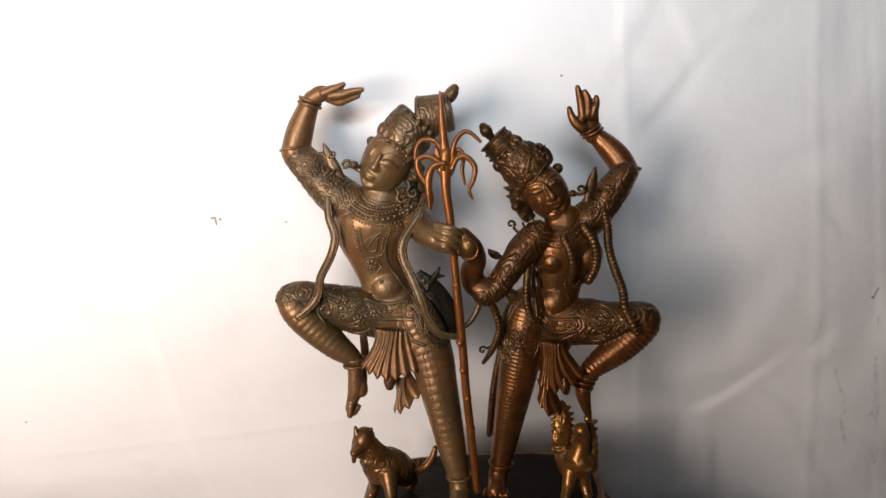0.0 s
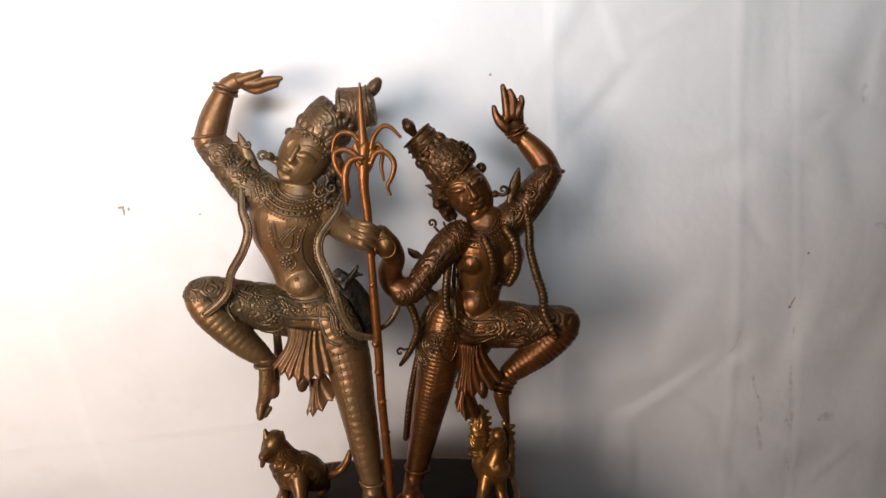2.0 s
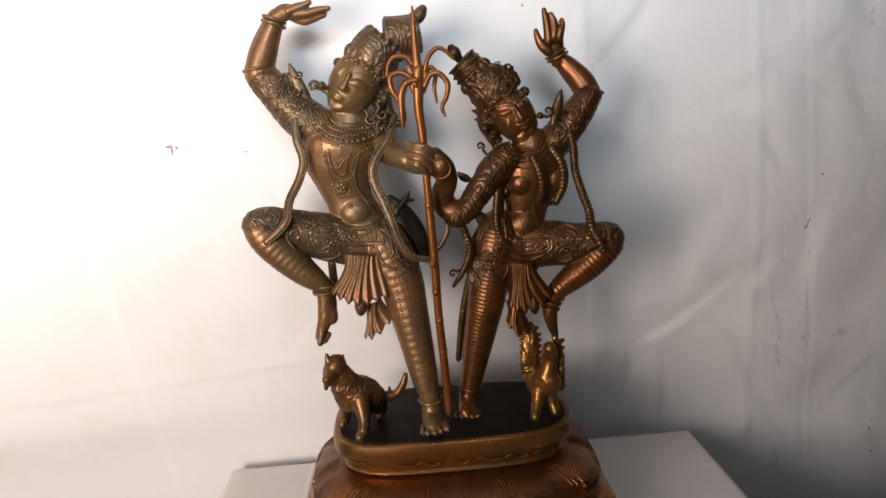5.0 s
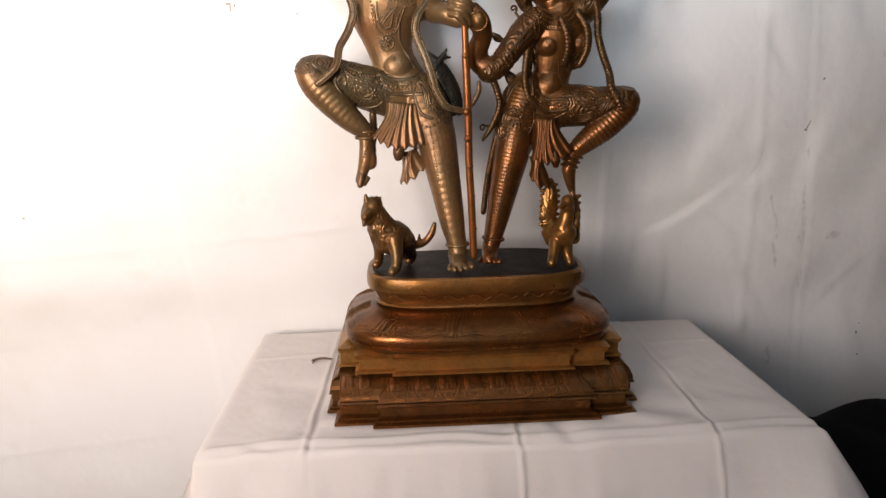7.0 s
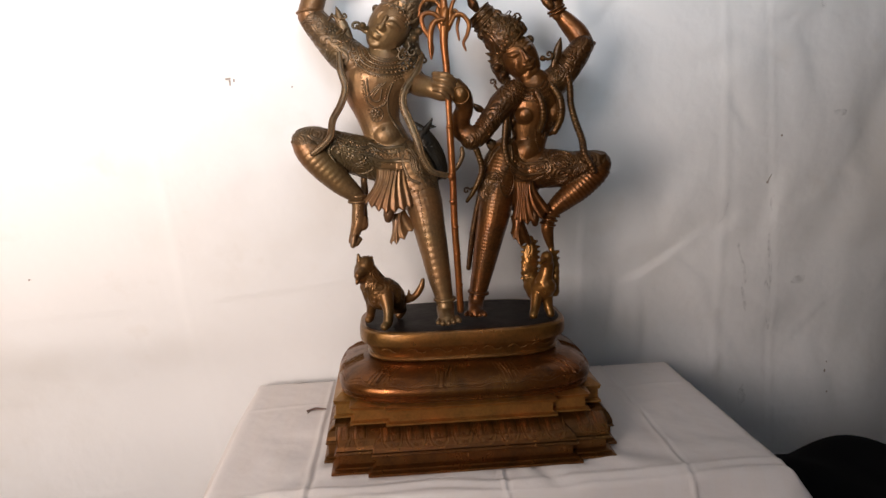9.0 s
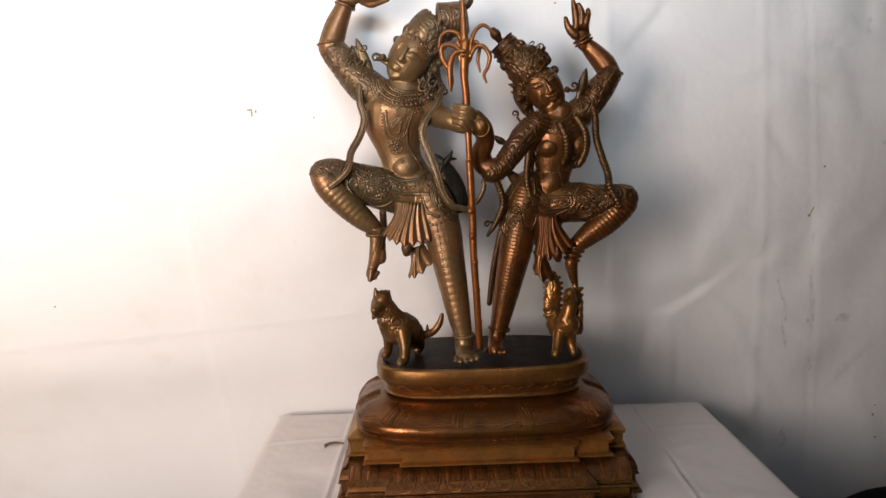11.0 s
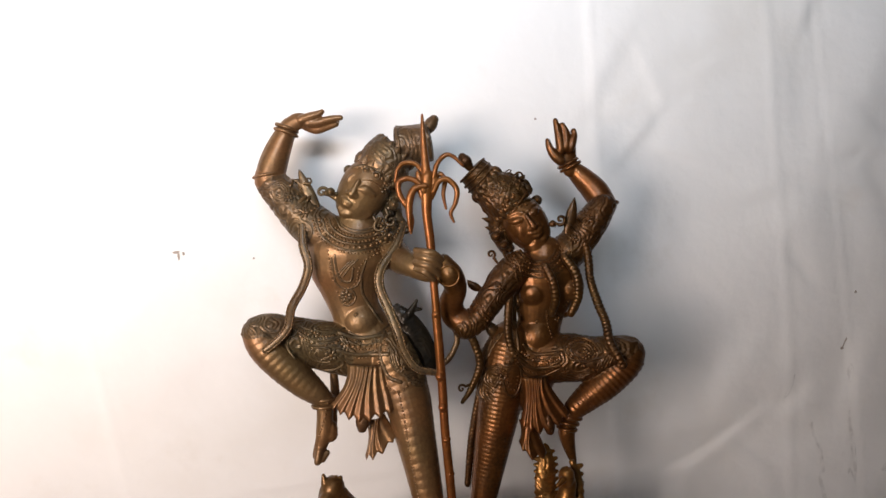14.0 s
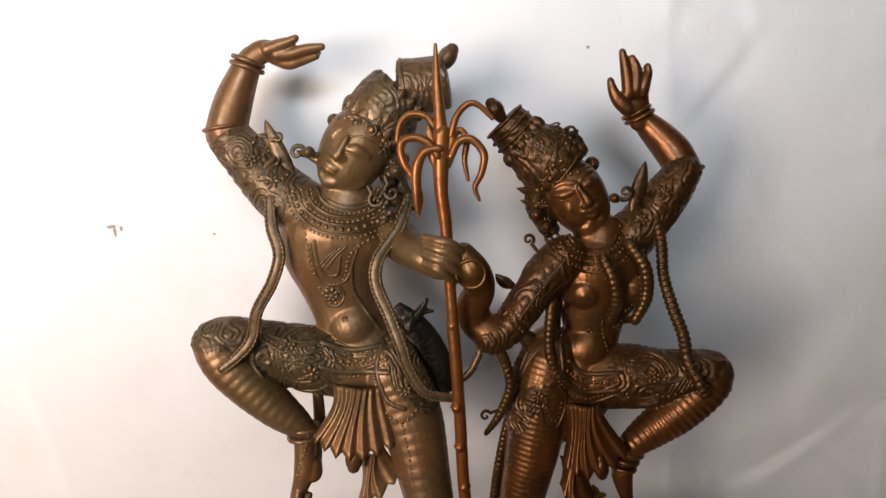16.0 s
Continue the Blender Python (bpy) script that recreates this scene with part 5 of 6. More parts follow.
limb(F, [(0.178, 0.183, 1.174, 0.0130), (0.1745, 0.183, 1.157, 0.0132), (0.176, 0.183, 1.142, 0.0112), (0.179, 0.183, 1.127, 0.0086), (0.1825, 0.183, 1.113, 0.0058), (0.1845, 0.183, 1.104, 0.0040)], SKIN, .9)
limb(F, [(0.094, 0.195, 1.302, 0.0336), (0.085, 0.193, 1.269, 0.0378), (0.078, 0.191, 1.231, 0.0355), (0.069, 0.189, 1.187, 0.0322), (0.057, 0.188, 1.136, 0.0278), (0.047, 0.188, 1.089, 0.0233), (0.037, 0.188, 1.045, 0.0189), (0.029, 0.185, 1.014, 0.0156)], FINE, 1)
limb(F, [(0.029, 0.185, 1.017, 0.0156), (0.026, 0.172, 1.003, 0.0154), (0.024, 0.158, 0.998, 0.0141)], SKIN, .8)
limb(F, [(0.008, 0.158, 0.997, 0.0043), (0.004, 0.148, 0.996, 0.0043)], SKIN, 1)
limb(F, [(0.016, 0.158, 0.996, 0.0043), (0.014, 0.147, 0.994, 0.0043)], SKIN, 1)
limb(F, [(0.024, 0.158, 0.995, 0.0043), (0.023, 0.147, 0.994, 0.0043)], SKIN, 1)
limb(F, [(0.032, 0.158, 0.995, 0.0043), (0.032, 0.147, 0.993, 0.0043)], SKIN, 1)
limb(F, [(0.04, 0.158, 0.996, 0.0049), (0.041, 0.147, 0.994, 0.0054)], SKIN, 1)
limb(F, [(0.135, 0.191, 1.379, 0.028), (0.133, 0.183, 1.378, 0.0243)], SKIN, 1)
limb(F, [(0.187, 0.193, 1.382, 0.0267), (0.186, 0.185, 1.38, 0.0237)], SKIN, 1)
limb(F, [(0.141, 0.196, 1.325, 0.026), (0.136, 0.193, 1.307, 0.0299), (0.131, 0.195, 1.289, 0.026)], SKIN, .9)
limb(F, [(0.092, 0.212, 1.493, 0.0225), (0.088, 0.212, 1.474, 0.0175), (0.094, 0.212, 1.454, 0.0132), (0.102, 0.212, 1.440, 0.0100)], CROWN, .9)
limb(F, [(0.099, 0.186, 1.282, 0.0295), (0.076, 0.182, 1.257, 0.0282), (0.06, 0.182, 1.226, 0.0218)], ORN, .75)
feature(F, [(0.1245, 0.16, 1.4960, 0.0026), (0.1300, 0.16, 1.4880, 0.0035), (0.1355, 0.16, 1.4785, 0.0055)], .9)
feature(F, [(0.1310, 0.16, 1.4755, 0.0040), (0.1320, 0.16, 1.4735, 0.0040)], .5)
feature(F, [(0.1420, 0.16, 1.4810, 0.0037), (0.1430, 0.16, 1.4800, 0.0037)], .5)
feature(F, [(0.1300, 0.16, 1.4680, 0.0024), (0.1380, 0.16, 1.4695, 0.0037), (0.1435, 0.16, 1.4725, 0.0037), (0.1490, 0.16, 1.4775, 0.0024)], .75)
feature(F, [(0.1340, 0.16, 1.4630, 0.0024), (0.1420, 0.16, 1.4645, 0.0043), (0.1485, 0.16, 1.4705, 0.0024)], .75)
feature(F, [(0.1400, 0.16, 1.4555, 0.0061), (0.1465, 0.16, 1.4545, 0.0082), (0.1515, 0.16, 1.4590, 0.0061)], .2)
feature(F, [(0.1180, 0.16, 1.4740, 0.0080), (0.1190, 0.16, 1.4650, 0.0090), (0.1270, 0.16, 1.4580, 0.0080)], -.15)
feature(F, [(0.1000, 0.16, 1.4880, 0.0043), (0.1085, 0.16, 1.4875, 0.0058), (0.1170, 0.16, 1.4900, 0.0043)], .15)
feature(F, [(0.0980, 0.16, 1.4845, 0.0007), (0.1080, 0.16, 1.4810, 0.0009), (0.1185, 0.16, 1.4850, 0.0007)], .8)
feature(F, [(0.1340, 0.16, 1.4985, 0.0040), (0.1385, 0.16, 1.5015, 0.0061), (0.1430, 0.16, 1.5055, 0.0037)], .4)
feature(F, [(0.1345, 0.16, 1.4935, 0.0006), (0.1410, 0.16, 1.4965, 0.0008), (0.1455, 0.16, 1.5025, 0.0006)], 1.1)
feature(F, [(0.0975, 0.16, 1.4945, 0.0027), (0.1090, 0.16, 1.5005, 0.0032), (0.1205, 0.16, 1.4995, 0.0031)], .12)
feature(F, [(0.1280, 0.16, 1.5030, 0.0031), (0.1345, 0.16, 1.5095, 0.0031), (0.1430, 0.16, 1.5125, 0.0027)], .12)
fuse(F)
studs(F, [(0.173, 0.18, 1.449, 0.0025), (0.189, 0.18, 1.42, 0.0025), (0.191, 0.18, 1.387, 0.0025), (0.192, 0.18, 1.354, 0.0025)])
band(F, [(0.101, 0.18, 1.414, 0.0044), (0.105, 0.18, 1.385, 0.0044), (0.101, 0.18, 1.345, 0.0044), (0.103, 0.18, 1.291, 0.0044)])
studs(F, [(0.149, 0.18, 1.399, 0.0025), (0.163, 0.18, 1.375, 0.0025), (0.164, 0.18, 1.352, 0.0025), (0.149, 0.18, 1.339, 0.0025)])
band(F, [(0.2, 0.18, 1.419, 0.0057), (0.203, 0.18, 1.38, 0.0057), (0.197, 0.18, 1.35, 0.0057), (0.18, 0.18, 1.338, 0.0057)])
band(F, [(0.111, 0.18, 1.299, 0.0044), (0.128, 0.18, 1.284, 0.0044), (0.16, 0.18, 1.285, 0.0044)])
studs(F, [(0.108, 0.18, 1.289, 0.0032), (0.127, 0.18, 1.275, 0.0032), (0.167, 0.18, 1.277, 0.0032)])
band(F, [(0.104, 0.18, 1.278, 0.005), (0.127, 0.18, 1.263, 0.005), (0.163, 0.18, 1.266, 0.005)])
studs(F, [(0.2, 0.18, 1.265, 0.0032), (0.216, 0.18, 1.258, 0.0032), (0.233, 0.18, 1.265, 0.0032)])
band(F, [(0.19, 0.18, 1.286, 0.0038), (0.206, 0.18, 1.275, 0.0038), (0.229, 0.18, 1.278, 0.0038), (0.242, 0.18, 1.289, 0.0038)])
band(F, [(0.163, 0.18, 1.253, 0.0038), (0.18, 0.18, 1.242, 0.0038), (0.2, 0.18, 1.245, 0.0038)])
studs(F, [(0.103, 0.18, 1.502, 0.0038), (0.114, 0.18, 1.509, 0.0038), (0.131, 0.18, 1.513, 0.0038)])
studs(F, [(0.088, 0.18, 1.495, 0.0044), (0.091, 0.18, 1.513, 0.0044), (0.104, 0.18, 1.524, 0.0044), (0.122, 0.18, 1.524, 0.0044)])
hoop(F, [(0.1925, 0.226, 1.5640), (0.2215, 0.226, 1.5775, 0.0028)])
hoop(F, [(0.1890, 0.226, 1.5695), (0.2175, 0.226, 1.5830, 0.0028)])
hoop(F, [(0.24, 0.225, 1.514), (0.279, 0.225, 1.51, 0.0034)])
hoop(F, [(0.163, 0.182, 1.176), (0.192, 0.182, 1.169, 0.0030)])
hoop(F, [(0.1655, 0.182, 1.1855), (0.1975, 0.182, 1.1775, 0.0026)])
hoop(F, [(0.1610, 0.182, 1.1660), (0.1890, 0.182, 1.1600, 0.0026)])
studs(F, [(0.176, 0.17, 1.183, 0.0022), (0.173, 0.17, 1.170, 0.0022), (0.172, 0.17, 1.158, 0.0022)])
bud(F, [(0.141, 0.150, 1.190), (0.143, 0.150, 1.170, 0.0082)])
cord(F, [(0.212, 0.185, 1.462, 0.0058), (0.219, 0.182, 1.428, 0.0064), (0.22, 0.177, 1.393, 0.0063), (0.228, 0.17, 1.358, 0.0068), (0.237, 0.16, 1.327, 0.0067), (0.237, 0.144, 1.303, 0.0066), (0.246, 0.134, 1.281, 0.0059), (0.253, 0.134, 1.267, 0.0053)], .3)
cord(F, [(0.099, 0.172, 1.406, 0.0056), (0.091, 0.162, 1.363, 0.0062), (0.088, 0.162, 1.318, 0.0062), (0.095, 0.162, 1.284, 0.0056)], .16)
cord(F, [(0.026, 0.172, 1.351, 0.005), (0.028, 0.16, 1.328, 0.0061), (0.038, 0.16, 1.301, 0.0061), (0.043, 0.162, 1.273, 0.0062), (0.029, 0.167, 1.238, 0.005), (0.014, 0.172, 1.215, 0.0031)], .16)
cord(F, [(0.045, 0.197, 1.231, 0.0059), (0.033, 0.197, 1.181, 0.0059), (0.025, 0.197, 1.138, 0.0059), (0.017, 0.197, 1.078, 0.0052)], .16)
cord(F, [(0.083, 0.187, 1.317, 0.0103), (0.066, 0.187, 1.29, 0.0154), (0.052, 0.187, 1.256, 0.0128), (0.044, 0.187, 1.228, 0.0077)], .1)
leaf(F, [(0.076, 0.185, 1.311), (0.064, 0.185, 1.325), (0.056, 0.185, 1.336)], 16)
leaf(F, [(0.049, 0.18, 1.387), (0.038, 0.18, 1.393), (0.031, 0.18, 1.401)], 10)
leaf(F, [(0.192, 0.195, 1.463), (0.199, 0.195, 1.495), (0.205, 0.195, 1.52)], 14)
curl(F, [(0.079, 0.18, 1.425), (0.069, 0.18, 1.439, 0.0069)])
curl(F, [(0.17, 0.185, 1.478), (0.179, 0.185, 1.487, 0.009)])
curl(F, [(0.027, 0.175, 1.241), (0.014, 0.175, 1.236, 0.0063)])
ball(F, [(0.148, 0.212, 1.519, 0.009), (0.079, 0.190, 1.466, 0.0085), (0.091, 0.190, 1.452, 0.0065), (0.114, 0.190, 1.544, 0.0080), (0.128, 0.190, 1.530, 0.0070), (0.167, 0.185, 1.481, 0.0058)])
gem(F, [(0.095, 0.17, 1.506, 0.0056), (0.111, 0.17, 1.515, 0.0043), (0.087, 0.17, 1.493, 0.0043)])
tuft(F, [(0.088, 0.19, 1.475, 0.0072), (0.094, 0.19, 1.455, 0.0065)])
tuft(F, [(0.203, 0.17, 1.282, 0.0093), (0.171, 0.17, 1.257, 0.0074)])
tuft(F, [(0.222, 0.17, 1.486, 0.0087), (0.197, 0.17, 1.456, 0.0087), (0.077, 0.17, 1.388, 0.0081)])
tuft(F, [(0.073, 0.17, 1.262, 0.0087), (0.132, 0.17, 1.279, 0.005)])
band(F, [(0.113, 0.17, 1.443, 0.0031), (0.118, 0.17, 1.434, 0.0031), (0.128, 0.17, 1.427, 0.0031), (0.141, 0.17, 1.425, 0.0031), (0.153, 0.17, 1.426, 0.0031), (0.163, 0.17, 1.432, 0.0031), (0.168, 0.17, 1.44, 0.0031)])
studs(F, [(0.109, 0.17, 1.442, 0.0022), (0.114, 0.17, 1.432, 0.0022), (0.126, 0.17, 1.424, 0.0022), (0.14, 0.17, 1.421, 0.0022), (0.155, 0.17, 1.423, 0.0022), (0.167, 0.17, 1.429, 0.0022), (0.173, 0.17, 1.439, 0.0022)])
band(F, [(0.105, 0.17, 1.442, 0.0031), (0.111, 0.17, 1.43, 0.0031), (0.123, 0.17, 1.421, 0.0031), (0.14, 0.17, 1.417, 0.0031), (0.157, 0.17, 1.42, 0.0031), (0.17, 0.17, 1.427, 0.0031), (0.176, 0.17, 1.438, 0.0031)])
studs(F, [(0.101, 0.17, 1.442, 0.0025), (0.107, 0.17, 1.428, 0.0025), (0.121, 0.17, 1.418, 0.0025), (0.14, 0.17, 1.413, 0.0025), (0.159, 0.17, 1.416, 0.0025), (0.174, 0.17, 1.425, 0.0025), (0.181, 0.17, 1.438, 0.0025)])
band(F, [(0.096, 0.17, 1.441, 0.0031), (0.103, 0.17, 1.426, 0.0031), (0.12, 0.17, 1.414, 0.0031), (0.14, 0.17, 1.41, 0.0031), (0.161, 0.17, 1.412, 0.0031), (0.178, 0.17, 1.422, 0.0031), (0.185, 0.17, 1.437, 0.0031)])
studs(F, [(0.092, 0.17, 1.441, 0.0022), (0.1, 0.17, 1.424, 0.0022), (0.118, 0.17, 1.411, 0.0022), (0.14, 0.17, 1.405, 0.0022), (0.163, 0.17, 1.408, 0.0022), (0.181, 0.17, 1.42, 0.0022), (0.19, 0.17, 1.437, 0.0022)])
band(F, [(0.087, 0.17, 1.441, 0.0025), (0.096, 0.17, 1.421, 0.0025), (0.116, 0.17, 1.407, 0.0025), (0.14, 0.17, 1.401, 0.0025), (0.165, 0.17, 1.405, 0.0025), (0.185, 0.17, 1.417, 0.0025), (0.194, 0.17, 1.436, 0.0025)])
bud(F, [(0.044, 0.202, 1.576), (0.034, 0.202, 1.591, 0.0092)])
leaf(F, [(0.115, 0.19, 1.536), (0.115, 0.19, 1.544), (0.113, 0.19, 1.552)], 14)
leaf(F, [(0.127, 0.19, 1.53), (0.131, 0.19, 1.537), (0.129, 0.19, 1.545)], 14)
band(F, [(0.084, 0.17, 1.482, 0.0043), (0.09, 0.17, 1.499, 0.0043), (0.105, 0.17, 1.513, 0.0043), (0.132, 0.17, 1.519, 0.0043)])
band(F, [(0.079, 0.17, 1.493, 0.0031), (0.087, 0.17, 1.511, 0.0031), (0.102, 0.17, 1.521, 0.0031), (0.124, 0.17, 1.527, 0.0031)])
gem(F, [(0.135, 0.17, 1.333, 0.0031)])
band(F, [(0.038, 0.17, 1.548, 0.0031), (0.054, 0.17, 1.562, 0.0031), (0.07, 0.17, 1.576, 0.0031)])
band(F, [(0.045, 0.17, 1.542, 0.0025), (0.062, 0.17, 1.554, 0.0025), (0.079, 0.17, 1.571, 0.0025)])
cord(F, [(0.146, 0.15, 1.42, 0.0055), (0.156, 0.146, 1.396, 0.0066), (0.16, 0.15, 1.369, 0.0067), (0.155, 0.16, 1.346, 0.0055)], .16)
cord(F, [(0.18, 0.17, 1.431, 0.0062), (0.196, 0.165, 1.403, 0.0074), (0.198, 0.168, 1.37, 0.0074), (0.187, 0.172, 1.343, 0.0062)], .16)
pleat(F, [(0.104, 0.16, 1.252), (0.148, 0.16, 1.25), (0.172, 0.16, 1.194), (0.099, 0.16, 1.18)], 6)
pleat(F, [(0.099, 0.172, 1.183), (0.128, 0.172, 1.181), (0.136, 0.172, 1.129), (0.098, 0.172, 1.149)], 3)
ring(F, [(0.001, 0.12, 1.414, 0.0151)])
hoop(F, [(0.016, 0.188, 1.032), (0.053, 0.188, 1.027, 0.0033)])
band(F, [(0.224, 0.17, 1.287, 0.0031), (0.216, 0.17, 1.275, 0.0031), (0.198, 0.17, 1.271, 0.0031), (0.18, 0.17, 1.277, 0.0031), (0.172, 0.17, 1.289, 0.0031), (0.18, 0.17, 1.301, 0.0031), (0.198, 0.17, 1.305, 0.0031), (0.216, 0.17, 1.299, 0.0031), (0.224, 0.17, 1.287, 0.0031)])
band(F, [(0.215, 0.17, 1.287, 0.0025), (0.21, 0.17, 1.28, 0.0025), (0.198, 0.17, 1.278, 0.0025), (0.186, 0.17, 1.281, 0.0025), (0.181, 0.17, 1.289, 0.0025), (0.186, 0.17, 1.296, 0.0025), (0.198, 0.17, 1.298, 0.0025), (0.21, 0.17, 1.295, 0.0025), (0.215, 0.17, 1.287, 0.0025)])
studs(F, [(0.219, 0.17, 1.287, 0.0019), (0.213, 0.17, 1.278, 0.0019), (0.198, 0.17, 1.275, 0.0019), (0.183, 0.17, 1.279, 0.0019), (0.177, 0.17, 1.289, 0.0019), (0.183, 0.17, 1.298, 0.0019), (0.198, 0.17, 1.302, 0.0019), (0.213, 0.17, 1.297, 0.0019), (0.219, 0.17, 1.287, 0.0019)])
band(F, [(0.214, 0.17, 1.252, 0.0025), (0.22, 0.17, 1.267, 0.0025), (0.228, 0.17, 1.28, 0.0025)])
band(F, [(0.219, 0.17, 1.256, 0.0025), (0.226, 0.17, 1.27, 0.0025), (0.232, 0.17, 1.281, 0.0025)])
band(F, [(0.225, 0.17, 1.26, 0.0025), (0.232, 0.17, 1.273, 0.0025), (0.237, 0.17, 1.282, 0.0025)])
band(F, [(0.231, 0.17, 1.263, 0.0025), (0.238, 0.17, 1.276, 0.0025), (0.241, 0.17, 1.283, 0.0025)])
band(F, [(0.237, 0.17, 1.267, 0.0025), (0.243, 0.17, 1.279, 0.0025), (0.246, 0.17, 1.284, 0.0025)])
band(F, [(0.243, 0.17, 1.271, 0.0025), (0.249, 0.17, 1.282, 0.0025), (0.25, 0.17, 1.285, 0.0025)])
band(F, [(0.157, 0.17, 1.273, 0.0025), (0.171, 0.17, 1.261, 0.0025), (0.19, 0.17, 1.256, 0.0025), (0.208, 0.17, 1.259, 0.0025)])
band(F, [(0.158, 0.17, 1.266, 0.0025), (0.172, 0.17, 1.256, 0.0025), (0.19, 0.17, 1.252, 0.0025), (0.208, 0.17, 1.256, 0.0025)])
band(F, [(0.16, 0.17, 1.26, 0.0025), (0.173, 0.17, 1.251, 0.0025), (0.19, 0.17, 1.248, 0.0025), (0.208, 0.17, 1.254, 0.0025)])
band(F, [(0.162, 0.17, 1.254, 0.0025), (0.175, 0.17, 1.246, 0.0025), (0.19, 0.17, 1.244, 0.0025), (0.208, 0.17, 1.251, 0.0025)])
band(F, [(0.096, 0.17, 1.297, 0.0031), (0.11, 0.17, 1.28, 0.0031), (0.135, 0.17, 1.274, 0.0031), (0.166, 0.17, 1.286, 0.0031)])
studs(F, [(0.096, 0.17, 1.291, 0.0022), (0.11, 0.17, 1.274, 0.0022), (0.135, 0.17, 1.267, 0.0022), (0.165, 0.17, 1.28, 0.0022)])
band(F, [(0.097, 0.17, 1.285, 0.0031), (0.111, 0.17, 1.268, 0.0031), (0.135, 0.17, 1.261, 0.0031), (0.164, 0.17, 1.274, 0.0031)])
studs(F, [(0.098, 0.17, 1.279, 0.0022), (0.111, 0.17, 1.262, 0.0022), (0.135, 0.17, 1.255, 0.0022), (0.164, 0.17, 1.267, 0.0022)])
band(F, [(0.098, 0.17, 1.273, 0.0031), (0.112, 0.17, 1.256, 0.0031), (0.135, 0.17, 1.249, 0.0031), (0.163, 0.17, 1.261, 0.0031)])
band(F, [(0.074, 0.17, 1.262, 0.0037), (0.08, 0.17, 1.232, 0.0037), (0.093, 0.17, 1.223, 0.0037), (0.105, 0.17, 1.245, 0.0037), (0.104, 0.17, 1.267, 0.0037)])
studs(F, [(0.081, 0.17, 1.261, 0.0025), (0.085, 0.17, 1.239, 0.0025), (0.095, 0.17, 1.233, 0.0025), (0.1, 0.17, 1.253, 0.0025)])
band(F, [(0.082, 0.17, 1.319, 0.0031), (0.066, 0.17, 1.299, 0.0031), (0.052, 0.17, 1.272, 0.0031)])
band(F, [(0.076, 0.17, 1.316, 0.0031), (0.062, 0.17, 1.294, 0.0031), (0.05, 0.17, 1.268, 0.0031)])
band(F, [(0.071, 0.17, 1.312, 0.0031), (0.058, 0.17, 1.288, 0.0031), (0.048, 0.17, 1.264, 0.0031)])
band(F, [(0.065, 0.17, 1.308, 0.0031), (0.054, 0.17, 1.283, 0.0031), (0.046, 0.17, 1.26, 0.0031)])
band(F, [(0.059, 0.17, 1.304, 0.0031), (0.05, 0.17, 1.278, 0.0031), (0.044, 0.17, 1.256, 0.0031)])
band(F, [(0.107, 0.16, 1.419, 0.0031), (0.087, 0.16, 1.4, 0.0031), (0.065, 0.16, 1.372, 0.0031)])
band(F, [(0.103, 0.16, 1.415, 0.0031), (0.082, 0.16, 1.394, 0.0031), (0.061, 0.16, 1.367, 0.0031)])
band(F, [(0.099, 0.16, 1.41, 0.0031), (0.078, 0.16, 1.388, 0.0031), (0.057, 0.16, 1.362, 0.0031)])
band(F, [(0.096, 0.16, 1.405, 0.0031), (0.073, 0.16, 1.382, 0.0031), (0.053, 0.16, 1.357, 0.0031)])
studs(F, [(0.033, 0.15, 1.364, 0.0024), (0.045, 0.15, 1.356, 0.0024), (0.057, 0.15, 1.342, 0.0024)])
studs(F, [(0.038, 0.15, 1.37, 0.0024), (0.05, 0.15, 1.362, 0.0024), (0.062, 0.15, 1.35, 0.0024)])
band(F, [(0.029, 0.15, 1.359, 0.0031), (0.042, 0.15, 1.35, 0.0031), (0.054, 0.15, 1.335, 0.0031)])
band(F, [(0.193, 0.18, 1.476, 0.0032), (0.206, 0.18, 1.462, 0.0032), (0.22, 0.18, 1.449, 0.0032)])
band(F, [(0.204, 0.18, 1.487, 0.0032), (0.217, 0.18, 1.475, 0.0032), (0.229, 0.18, 1.465, 0.0032)])
band(F, [(0.215, 0.18, 1.497, 0.0032), (0.228, 0.18, 1.487, 0.0032), (0.238, 0.18, 1.481, 0.0032)])
band(F, [(0.107, 0.16, 1.427, 0.0031), (0.111, 0.16, 1.401, 0.0031), (0.106, 0.16, 1.37, 0.0031), (0.108, 0.16, 1.34, 0.0031), (0.099, 0.16, 1.311, 0.0031)])
studs(F, [(0.149, 0.16, 1.348, 0.0024), (0.151, 0.16, 1.328, 0.0024), (0.156, 0.16, 1.308, 0.0024)])
tuft(F, [(0.169, 0.16, 1.337, 0.0079), (0.159, 0.16, 1.35, 0.0061), (0.181, 0.16, 1.356, 0.0067)])
crown_rows(F, (0.107, 0.208, 1.518), (0.071, 0.208, 1.547), 0.0375, 0.0290, 3, 14, 0.019)
girdle(F, (0.07, 0.214, 1.548), (0.049, 0.214, 1.571), (0.0, 0.35, 0.65, 1.0), 0.0285, 0.0252, 0.0022)
scrolls(F, (0.086, 1.511), (0.0115, 0.0095), (-0.0095, 0.0115), 4, 3, 0.0064, 0.17)
tuft(F, [(0.119, 0.185, 1.549, 0.012)])
for x, z in ((0.0615, 1.5075), (0.0605, 1.4930), (0.0645, 1.4790)):
    sweep(F, spline([(x + 0.020, 0.208, z - 0.004, 0.0075), (x + 0.010, 0.206, z - 0.001, 0.0050), (x, 0.204, z + 0.002, 0.0008)], 0.003), 0.5, 7, 1)
